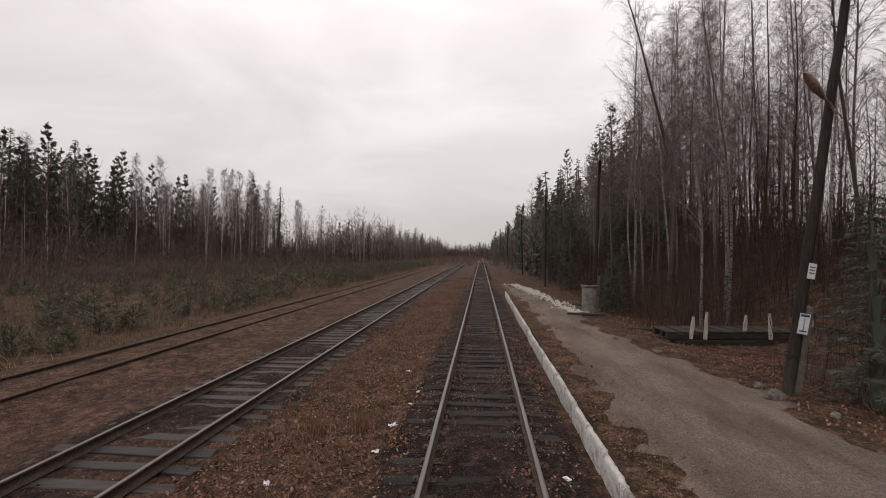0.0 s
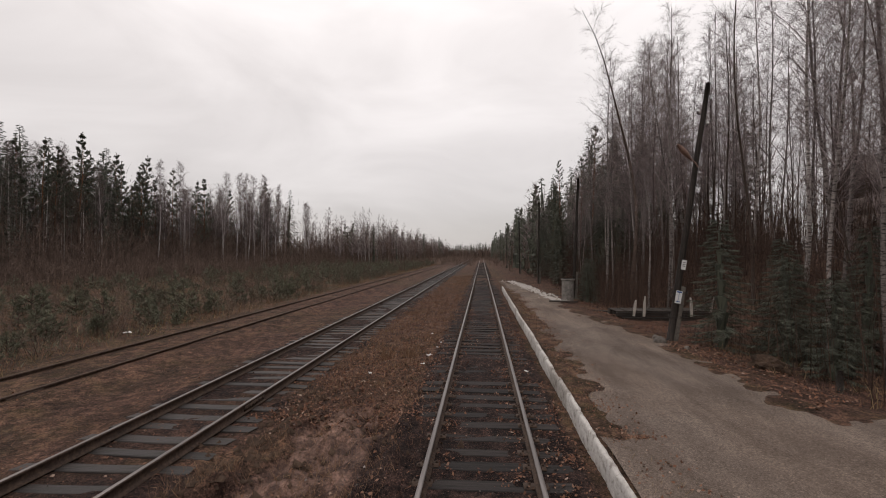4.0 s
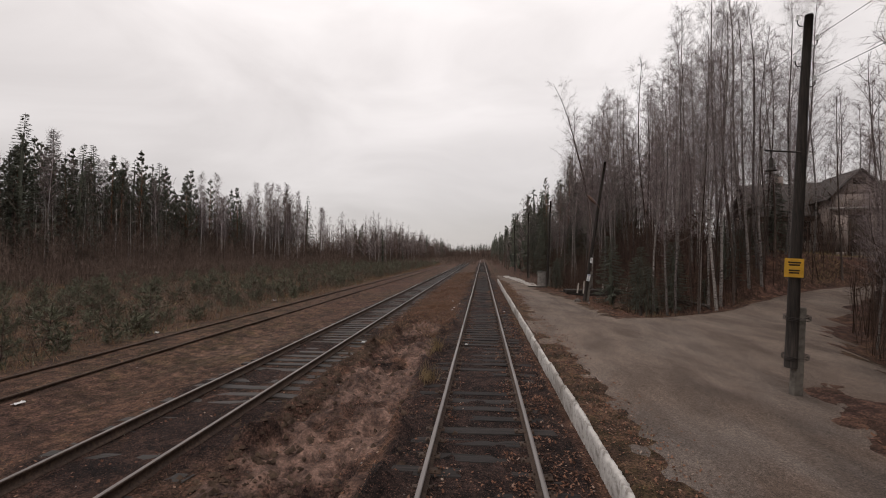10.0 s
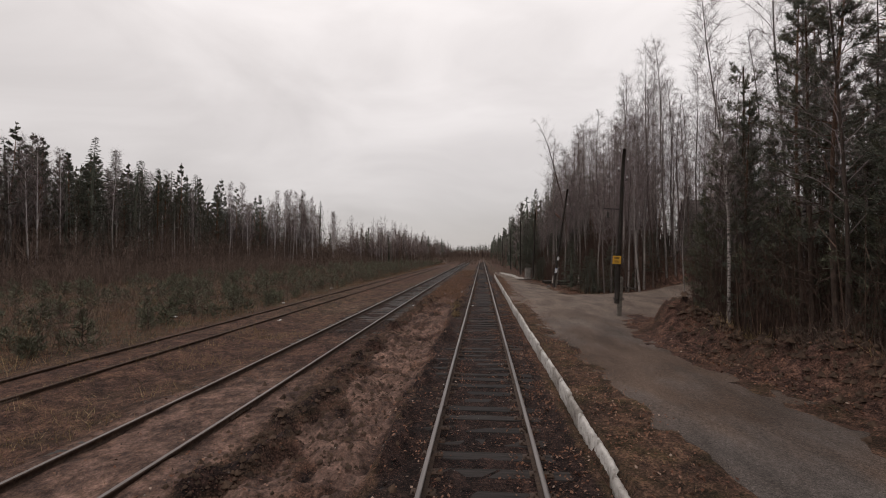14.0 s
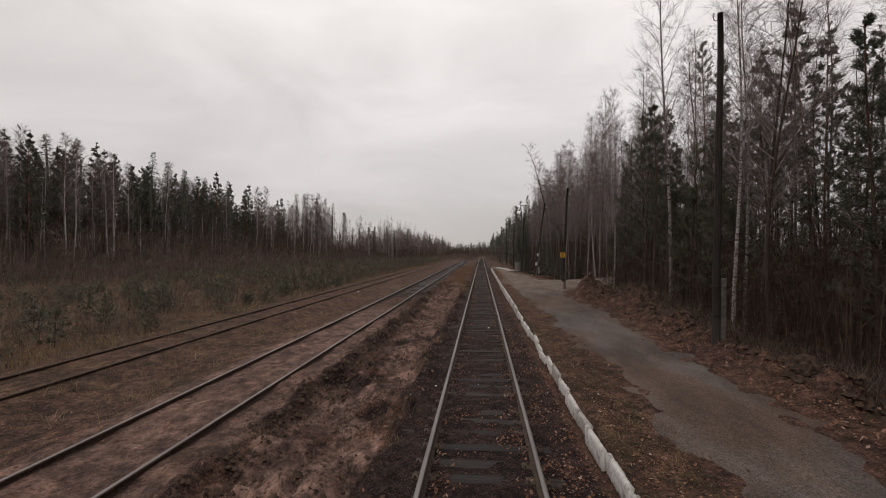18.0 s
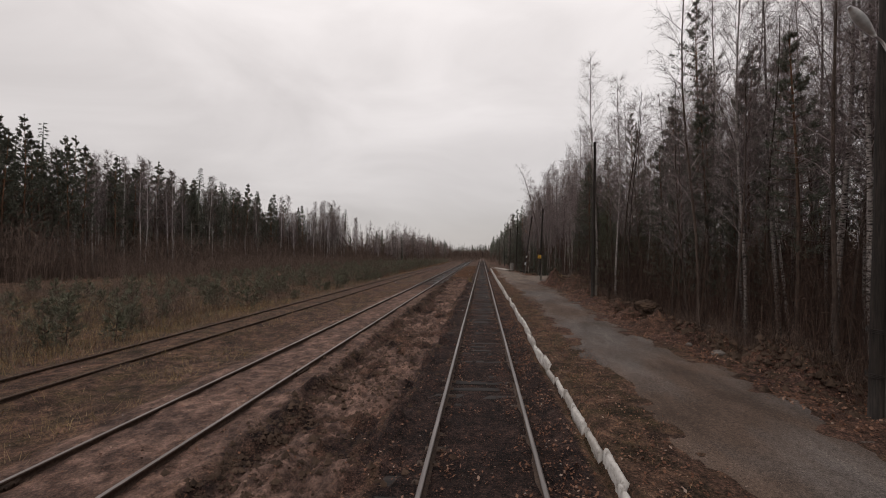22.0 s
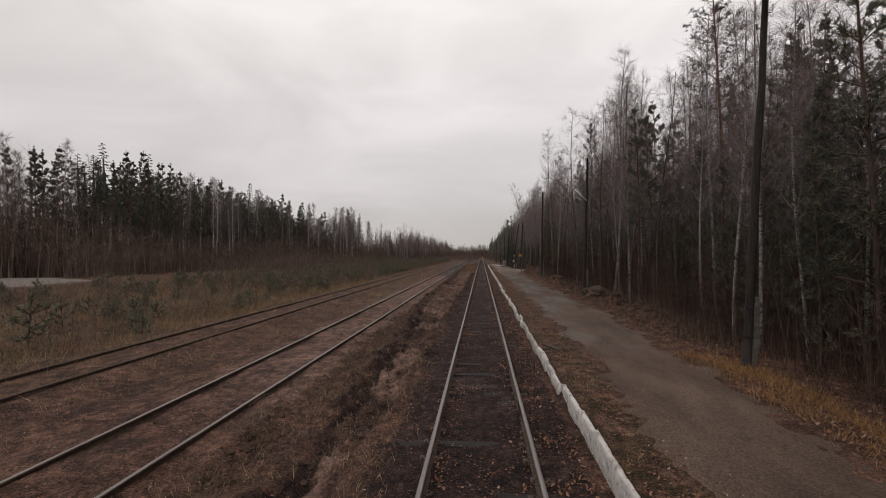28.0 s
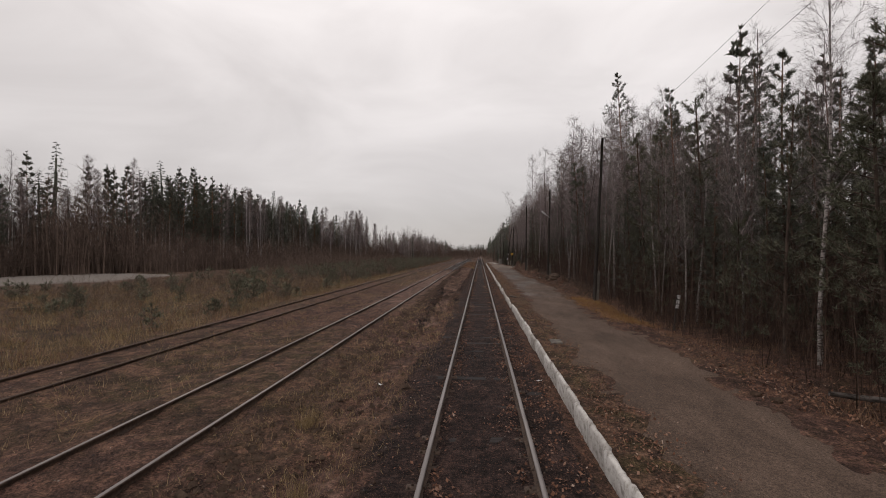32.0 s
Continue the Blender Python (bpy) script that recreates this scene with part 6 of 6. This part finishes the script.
flakes("fallen_leaves", "fallen leaves between the tracks", "leaves", clumps(1900, 8, 0.3, lambda q, n: -1.2 - q.random(n) ** 1.6 * 10.5, lambda q, n: -97 + q.random(n) ** 0.8 * 130, 78, off_rails), (0.03, 0.07), M_LEAF, 79, 0.012)
flakes("fallen_leaves", "thick drift of brown leaves beside the main track", "leaves", clumps(800, 13, 0.22, lambda q, n: -1.25 - q.random(n) ** 0.9 * 2.9, lambda q, n: 2.5 + q.random(n) ** 1.4 * 26, 171, off_rails), (0.03, 0.075), M_LEAF, 172, 0.02, 0.5)
flakes("fallen_leaves", "brown leaves gathered against the rails", "leaves", clumps(1500, 13, 0.12, lambda q, n: np.where(q.random(n) < 0.55, q.uniform(0.9, 1.6, n), np.where(q.random(n) < 0.5, -0.62, 0.62) + q.normal(0, 0.1, n)), lambda q, n: -97 + q.random(n) * 118, 173, off_rails), (0.025, 0.065), M_LEAF, 174, 0.02, 0.5)
flakes("fallen_leaves", "brown leaves drifted over the edge of the gravel", "leaves", clumps(650, 12, 0.2, lambda q, n: 2.05 + q.random(n) ** 1.5 * 1.1, lambda q, n: -97 + q.random(n) * 122, 175, lambda x, y: x > kerb_x(y) + 0.12), (0.025, 0.06), M_LEAF, 176, 0.035, 0.5)
flakes("fallen_leaves", "brown leaves drifted along the wood's edge", "leaves", clumps(1400, 12, 0.3, lambda q, n: 5.6 + q.random(n) ** 1.3 * 3.2, lambda q, n: -97 + q.random(n) * 126, 177, off_road), (0.03, 0.075), M_LEAF, 178, 0.05, 0.5)
chips("ballast_chips", "loose stone chips and cinders", "gravel", np.column_stack([q.uniform(-1.7, 1.7, 7000), q.uniform(-97, 20, 7000)]), (0.012, 0.045), M_CHIP, 80)
chips("yard_gravel", "loose stones and clods on the yard", "gravel", np.column_stack([-1.3 - q.random(17000) ** 1.3 * 11, q.uniform(-97, 24, 17000)]), (0.012, 0.05), M_CHIP, 81)
chips("earth_clods", "clods of dug earth along the furrow", "earth clods", np.column_stack([np.where(q.random(8000) < 0.5, -3.75 + q.normal(0, 0.2, 8000), -2.7 + q.normal(0, 0.8, 8000)), q.uniform(-95, 4.5, 8000)]), (0.03, 0.22), M_CLOD, 82)
chips("earth_clods", "small clods strewn over the dug furrow", "earth clods", np.column_stack([q.uniform(-4.0, -1.9, 9000), q.uniform(-66, -12, 9000)]), (0.025, 0.11), M_CLOD, 197)
chips("verge_clods", "clods of earth thrown up by the platform", "earth clods", np.column_stack([7.6 + q.normal(0, 0.55, 5000), q.uniform(-66, -13, 5000)]), (0.05, 0.34), M_CLOD, 83)

for p in PROTOS:  # kinds that found no place
    if p.name not in used_first:
        for c in (*p.children_recursive, p):
            bpy.data.objects.remove(c)

# ---------------------------------------------------------------- small things by the track
def lump(size, seed, mat, name, cuts=2, rough=0.18):
    """A stone or heap: a ball worn out of round, flat below."""
    bm = bmesh.new()
    bmesh.ops.create_icosphere(bm, subdivisions=cuts, radius=0.5)
    for v in bm.verts:
        v.co *= 1 + rough * noise.noise(v.co * 2.3 + Vector((seed, seed * 2, 0))) + 0.5 * rough * noise.noise(v.co * 7 + Vector((seed, 0, 0))) + 0.35 * rough * noise.noise(v.co * 16 + Vector((0, seed, 0)))
        v.co.z = max(v.co.z, -0.22)
    bmesh.ops.scale(bm, vec=size, verts=bm.verts)
    return bm_mesh(bm, name, mat)


for k, (x, y, sx, sz) in enumerate([(5.85, 9.4, 0.42, 0.34), (6.0, 10.2, 0.26, 0.2), (6.3, 8.5, 0.2, 0.15), (6.9, -44.6, 0.4, 0.26), (6.7, -43.2, 0.22, 0.16), (7.5, -12.5, 0.3, 0.2), (8.2, -10.5, 0.35, 0.25), (5.6, -87.0, 0.22, 0.14), (5.75, -87.4, 0.25, 0.15)]):
    ob = new("stone", lump((sx, sx * 0.75, sz), k + 3, M_STONE if k < 7 else M_CLOD, "stone"))
    ob.matrix_basis = pose(x, y, ground_z(x, y) + sz * 0.16, 0, 0, k * 47)
    tagged(ob, "rounded grey field stone at the platform's edge" if k < 7 else "dark clod of earth on the platform", "stone", "stones by the platform")
# heaps of dug earth along the edge
for k, (x, y, sx, sy, sz) in enumerate([(7.35, -51.5, 1.6, 1.2, 1.0), (8.3, -51.0, 1.3, 1.2, 0.75), (8.2, -46.5, 1.0, 1.0, 0.6), (7.6, -32.6, 1.1, 0.9, 0.7), (7.3, -28.7, 0.9, 0.8, 0.55),
                                      (7.4, -37.5, 0.9, 0.9, 0.5), (7.9, -40.5, 1.3, 1.0, 0.8), (7.6, -24.8, 0.8, 0.9, 0.5), (7.6, 6.7, 1.0, 0.8, 0.6)]):
    ob = new("earth_mound", lump((sx, sy, sz), k + 30, M_SANDHEAP if k < 2 else M_CLOD, "earth_mound", 4, 0.42 if k < 2 else 0.32))
    ob.matrix_basis = pose(x, y, ground_z(x, y) + sz * 0.1, 0, 0, k * 61)
    tagged(ob, "heap of dark dug earth at the wood's edge", "earth heap", "heaps of dug earth")
# slabs lying on the path
for k, (x, y, w, d, m) in enumerate([(2.45, -81.9, 0.36, 0.45, M_CONC), (2.2, -66.9, 0.2, 0.9, M_BOARD)]):
    bm = bevel_box((w, d, 0.07), 0.012, 0.03, 2, k)
    ob = new("slab" if k < 1 else "stick", bm_mesh(bm, "slab", m))
    ob.matrix_basis = pose(x, y, ground_z(x, y) - 0.01, 1, 2, 25 * k)
    tagged(ob, "flat pale concrete slab half sunk in the path" if k < 1 else "dark stick lying beside the kerb", "slab" if k < 1 else "stick")
# litter
for k, (x, y, s) in enumerate([(-1.98, 12.1, 0.14), (-1.45, 10.2, 0.12), (-1.5, 9.4, 0.1), (-1.65, 8.2, 0.16), (-3.0, 6.0, 0.13), (-1.72, 7.1, 0.12), (-0.55, -2.8, 0.14), (-2.45, -85.9, 0.12), (1.45, -85.4, 0.12), (1.2, 6.4, 0.12), (-0.9, -19.4, 0.1), (0.3, -25.3, 0.1), (-4.3, -2.6, 0.16),
                                   (-14.3, 11.0, 0.3), (-13.4, -1.2, 0.25), (-16, -8.5, 0.4), (-9.5, -10.1, 0.2), (-1.1, -33.5, 0.12)]):
    bm = bmesh.new()
    bmesh.ops.create_grid(bm, x_segments=5, y_segments=4, size=0.5)
    for v in bm.verts:
        v.co.z = 0.22 * noise.noise(v.co * 3 + Vector((k * 3.1, 0, 0))) + 0.12
    bmesh.ops.scale(bm, vec=(s, s * 0.6, s), verts=bm.verts)
    bmesh.ops.solidify(bm, geom=bm.faces[:], thickness=0.006)
    ob = new("litter", bm_mesh(bm, "litter", M_LITTER))
    ob.matrix_basis = pose(x, y, ground_z(x, y) + 0.005, 0, 0, k * 73)
    tagged(ob, "crumpled scrap of pale litter on the ground", "litter", "scraps of litter")

# concrete well ring beside the path
box = thing("concrete_well", "upright grey concrete well shaft with flat lid", "concrete well", m=pose(5.45, 23.0, ground_z(5.45, 23.0) - 0.05))
s = Soup()
s.tube([(0, 0, 0), (0, 0, 0.06), (0, 0, 1.28), (0, 0, 1.32)], [0.37, 0.39, 0.37, 0.36], 12)
part("shaft", s.mesh("shaft", M_WELL), box)
s = Soup()
s.tube([(0.01, 0, 1.32), (0.01, 0, 1.34), (0.01, 0, 1.41), (0.01, 0, 1.43)], [0.40, 0.43, 0.43, 0.38], 12)
part("lid", s.mesh("lid", M_WELL), box)
s = Soup()
s.tube([(0.2, -0.2, -0.05), (0.2, -0.2, 0.3)], 0.05, 6)
part("peg", s.mesh("peg", M_PALEWOOD), box)
# broken concrete and limestone rubble along the old platform behind the well
q = np.random.default_rng(90)
n = 700
ry = q.uniform(21.5, 46, n)
chips("rubble", "pale broken concrete rubble along the old platform edge", "rubble", np.column_stack([4.7 - 0.055 * (ry - 22) + q.normal(0, 0.28, n), ry]), (0.08, 0.36), M_RUBBLE, 91)
for k, (x, y, L, a) in enumerate([(6.5, 18.6, 2.0, 82), (4.9, 21.4, 1.7, 80), (5.6, 26, 1.4, 60), (-26.8, -71.3, 3.4, -64), (-25.9, -71.9, 3.8, -66)]):
    ob = new("plank", bm_mesh(bevel_box((0.16, L, 0.09), 0.01, 0.02, 2, k), "plank", M_BOARD))
    ob.matrix_basis = pose(x, y, ground_z(x, y) + 0.02, 0, 0, a)
    tagged(ob, "dark rotten plank lying on the path" if x > 0 else "old dark beam lying in the field", "plank", "old planks")

# ruined timber deck with leaning pale stakes
deck = thing("ruined_deck", "low ruined dark timber deck with leaning pale stakes", "ruined deck", m=pose(8.6, 16.7, -0.2, 0, 0, 5))
for k, (x, y, L, z) in enumerate([(0, -0.55, 4.6, 0.22), (0, 0.0, 4.4, 0.24), (0, 0.5, 4.5, 0.22), (0.1, -0.62, 4.3, 0.0)]):
    part("beam", bm_mesh(bevel_box((L, 0.2, 0.2), 0.015, 0.03, 4, k), "beam", M_BOARD), deck, "", pose(x, y, z))
for k in range(9):
    part("deck_board", bm_mesh(bevel_box((0.42, 1.25, 0.05), 0.006, 0.02, 1, k), "deck_board", M_BOARD), deck, "", pose(-2.05 + 0.5 * k, 0, 0.44, 0, 0, (k * 37) % 7 - 3))
for k, (x, y, h, ry) in enumerate([(-1.5, -0.66, 0.78, 8), (-1.05, -0.74, 0.95, 3), (0.5, -0.4, 0.8, 4), (1.2, -0.74, 0.9, -3), (2.3, -0.3, 0.9, 14), (2.9, -0.4, 0.8, -6), (3.6, 0.2, 0.7, 4)]):
    bm = bevel_box((0.11, 0.07, h), 0.01, 0.02, 2, k + 9)
    for v in bm.verts:
        if v.co.z > h * 0.9:
            v.co.x *= 0.5
    part("stake", bm_mesh(bm, "stake", M_PALEWOOD), deck, "bare pale wooden stake", pose(x, y, 0.24, 2 * (k % 3), ry, 0))

# small striped marker stake in the verge
mk = thing("marker_post", "short dark post with white striped marker plate", "marker post", m=pose(8.1, -77.2, ground_z(8.1, -77.2) - 0.1))
s = Soup()
s.tube([(0, 0, 0), (0.07, 0, 0.8), (0.16, 0, 1.6)], 0.035, 8)
part("post", s.mesh("post", M_BOARD), mk)
plate(mk, "marker_plate", 0.13, 0.55, pose(0.12, -0.045, 1.02, 0, 9, 0), M_WHITE, "white marker plate with dark bands", [(0, 0.18, 0.13, 0.03), (0, 0.38, 0.13, 0.03)])
# stump posts at the wood's edge
for k, (x, y, h) in enumerate([(8.05, 5.0, 0.55), (9.4, 6.4, 0.4)]):
    s = Soup()
    s.tube([(0, 0, 0), (0.01, 0, h * 0.6), (0.03, 0.01, h)], [0.07, 0.065, 0.05], 8)
    ob = new("stump_post", s.mesh("stump_post", M_BOARD))
    ob.matrix_basis = pose(x, y, ground_z(x, y) - 0.05)
    tagged(ob, "short dark wooden stump post at the roadside", "post")
# pale fallen trunks in the right wood
for k, (x, y, L, a, up) in enumerate([(12.0, 8.2, 3.2, 62, 14), (12.6, 7.4, 2.6, 58, 9), (9.8, -40.5, 2.2, 20, 4), (9.4, -87.5, 2.4, 75, 5), (10.6, -90, 2.0, 70, 3)]):
    s = Soup()
    s.tube([(0, t * L, 0.03 * math.sin(5 * t)) for t in np.linspace(0, 1, 5)], np.linspace(0.085, 0.05, 5), 8)
    ob = new("fallen_trunk", s.mesh("fallen_trunk", M_BIRCH))
    ob.matrix_basis = pose(x, y, ground_z(x, y) + 0.15, up, 0, a)
    tagged(ob, "fallen pale birch trunk lying in the wood", "fallen trunk", "fallen trunks")

# ---------------------------------------------------------------- house on the rise
M_PLASTER = plain("stained_pale_brick", (0.17, 0.135, 0.118), (0.36, 0.30, 0.268), 5, 0.9, 0.2, (14, 0.5, 5, 0.02))
M_ROOF = plain("grey_fibre_sheet", (0.05, 0.042, 0.039), (0.105, 0.091, 0.085), 3, 0.85, 0.2, (8, 0.4, 4, 0.03))
M_PANE = plain("dark_window", (0.012, 0.013, 0.015), (0.03, 0.03, 0.033), 4, 0.12, 0.6)
M_TRIM = plain("faded_trim", (0.24, 0.22, 0.20), (0.38, 0.35, 0.33), 8, 0.8, 0.3)
M_LOG = plain("dark_weatherboard", (0.035, 0.027, 0.022), (0.10, 0.08, 0.066), 6, 0.85, 0.2, (10, 0.6, 5, 0.02), 0, (1, 1, 5))
HX, HY, HZ = 23.6, 22.0, 2.9
house = thing("house", "old pale one-storey house with grey gabled roof behind birches", "house", m=pose(HX, HY, HZ, 0, 0, -14))


def wall_with_holes(L, H, T, holes):
    """A wall along x with real openings: (x, z, w, h)."""
    xs = sorted({0, L, *[h[0] for h in holes], *[h[0] + h[2] for h in holes]})
    zs = sorted({0, H, *[h[1] for h in holes], *[h[1] + h[3] for h in holes]})
    s = Soup()
    for a, b in zip(xs[:-1], xs[1:]):
        for c, d in zip(zs[:-1], zs[1:]):
            mx, mz = (a + b) / 2, (c + d) / 2
            if not any(h[0] < mx < h[0] + h[2] and h[1] < mz < h[1] + h[3] for h in holes):
                s.box((a, 0, c), (b, T, d))
    return s


def window_part(parent, x, z, w, h, m):
    base = m @ pose(x + w / 2, 0.1, z)
    s = Soup()
    for a, b, c, d in ((-w / 2, -w / 2 + 0.07, 0, h), (w / 2 - 0.07, w / 2, 0, h), (-0.03, 0.03, 0, h), (-w / 2, w / 2, 0, 0.07), (-w / 2, w / 2, h - 0.07, h), (-w / 2, w / 2, h * 0.65, h * 0.65 + 0.05)):
        s.box((a, -0.03, c), (b, 0.03, d))
    win = part("window", s.mesh("window", M_TRIM), parent, "", base)
    s = Soup()
    s.box((-w / 2, 0.03, 0), (w / 2, 0.05, h))
    part("pane", s.mesh("pane", M_PANE), win)
    s = Soup()
    s.box((-w / 2 - 0.08, -0.2, -0.06), (w / 2 + 0.08, 0.0, 0))
    part("sill", s.mesh("sill", M_TRIM), win)


front = [(0.8, 1.2, 1.2, 1.7), (2.7, 1.2, 1.2, 1.7), (9.2, 1.2, 1.2, 1.7)]
part("wall", wall_with_holes(12, 3.7, 0.3, front).mesh("wall", M_PLASTER), house)
for a in front:
    window_part(house, *a, pose(0, 0, 0))
side = [(1.2, 1.2, 1.1, 1.4), (3.8, 1.2, 1.1, 1.4)]
ms = pose(0, 6.3, 0, 0, 0, -90)
part("wall", wall_with_holes(6, 3.7, 0.3, side).mesh("wall", M_PLASTER), house, "", ms)
for a in side:
    window_part(house, *a, ms)
part("wall", wall_with_holes(12, 3.7, 0.3, []).mesh("wall", M_PLASTER), house, "", pose(0, 6.3, 0))
part("wall", wall_with_holes(6, 3.7, 0.3, []).mesh("wall", M_PLASTER), house, "", pose(11.7, 6.3, 0, 0, 0, -90))


def roof_pair(L, W, rise, over, m, name="roof_sheet"):
    """Two sloping sheets with a wavy surface over a plan L by W, ridge along x."""
    for sgn in (-1, 1):
        xs = np.linspace(-over, L + over, 41)
        t = np.array([0, 1.0])
        half = W / 2 + over
        s = Soup()
        top = []
        for k, x in enumerate(xs):
            wv = 0.025 * (k % 2)
            for q_ in t:
                top.append((x, W / 2 + sgn * half * q_, rise - (rise / (W / 2)) * half * q_ + wv))
        top = np.array(top)
        low = top - (0, 0, 0.06)
        n = len(xs)
        i = np.arange(n - 1) * 2
        f = np.stack([i, i + 1, i + 3, i + 2], -1)
        s.add(np.concatenate([top, low]), np.concatenate([f, f[:, ::-1] + 2 * n, np.stack([i + 1, i + 1 + 2 * n, i + 3 + 2 * n, i + 3], -1)]))
        part(name, s.mesh(name, M_ROOF), house, "", m)


def gable_wall(W, rise, m, mat):
    s = Soup()
    s.add([(0, 0, 0), (W, 0, 0), (W / 2, 0, rise), (0, 0.25, 0), (W, 0.25, 0), (W / 2, 0.25, rise)], [(0, 1, 2), (5, 4, 3)])
    s.f.append(np.array([[0, 3, 4, 1], [1, 4, 5, 2], [2, 5, 3, 0]]))
    part("gable", s.mesh("gable", mat), house, "", m)


roof_pair(12, 6.3, 2.8, 0.45, pose(0, 0, 3.7))
gable_wall(6.3, 2.75, pose(0.0, 6.3, 3.7, 0, 0, -90), M_LOG)
gable_wall(6.3, 2.75, pose(11.75, 6.3, 3.7, 0, 0, -90), M_LOG)
# gabled wing with dark porch
WX, WW, WH = 4.3, 3.6, 4.8
mw = pose(WX, -2.2, 0)
part("wall", wall_with_holes(WW, WH, 0.3, [(1.1, 0.3, 1.4, 2.9)]).mesh("wall", M_PLASTER), house, "", mw)
part("wall", wall_with_holes(2.2, WH, 0.3, []).mesh("wall", M_PLASTER), house, "", pose(WX, 0, 0, 0, 0, -90))
part("wall", wall_with_holes(2.2, WH, 0.3, []).mesh("wall", M_PLASTER), house, "", pose(WX + WW - 0.3, 0, 0, 0, 0, -90))
gable_wall(WW, 1.9, pose(WX, -2.2, WH), M_PLASTER)
roof_pair(5.4, WW, 1.95, 0.4, pose(WX + WW, -2.2, WH, 0, 0, 90))
s = Soup()
s.box((WX + WW / 2 - 0.4, -2.24, WH + 0.75), (WX + WW / 2 + 0.4, -2.19, WH + 1.25))
part("loft_hatch", s.mesh("loft_hatch", M_LOG), house, "dark loft hatch in the gable")
s = Soup()
s.box((WX - 0.1, -2.26, 3.62), (WX + WW + 0.1, -2.2, 3.8))
part("cornice", s.mesh("cornice", M_TRIM), house)
s = Soup()
s.box((WX + 1.1, -2.0, 0.3), (WX + 2.5, -1.9, 3.2))
part("door", s.mesh("door", M_LOG), house, "dark weathered plank door")
s = Soup()
s.box((-0.04, -0.04, -1.3), (12.04, 6.34, 0.12))
part("foundation", s.mesh("foundation", M_CONC), house, "low grey concrete foundation")
s = Soup()
s.box((WX - 0.04, -2.24, -1.3), (WX + WW + 0.04, -0.045, 0.1))
part("foundation", s.mesh("foundation", M_CONC), house)
s = Soup()
s.box((WX + 0.9, -3.3, -0.9), (WX + 2.7, -2.245, 0.28))
part("doorstep", s.mesh("doorstep", M_CONC), house)
s = Soup()
s.box((2.3, 2.9, 5.9), (2.9, 3.5, 7.2))
part("chimney", s.mesh("chimney", M_PLASTER), house)
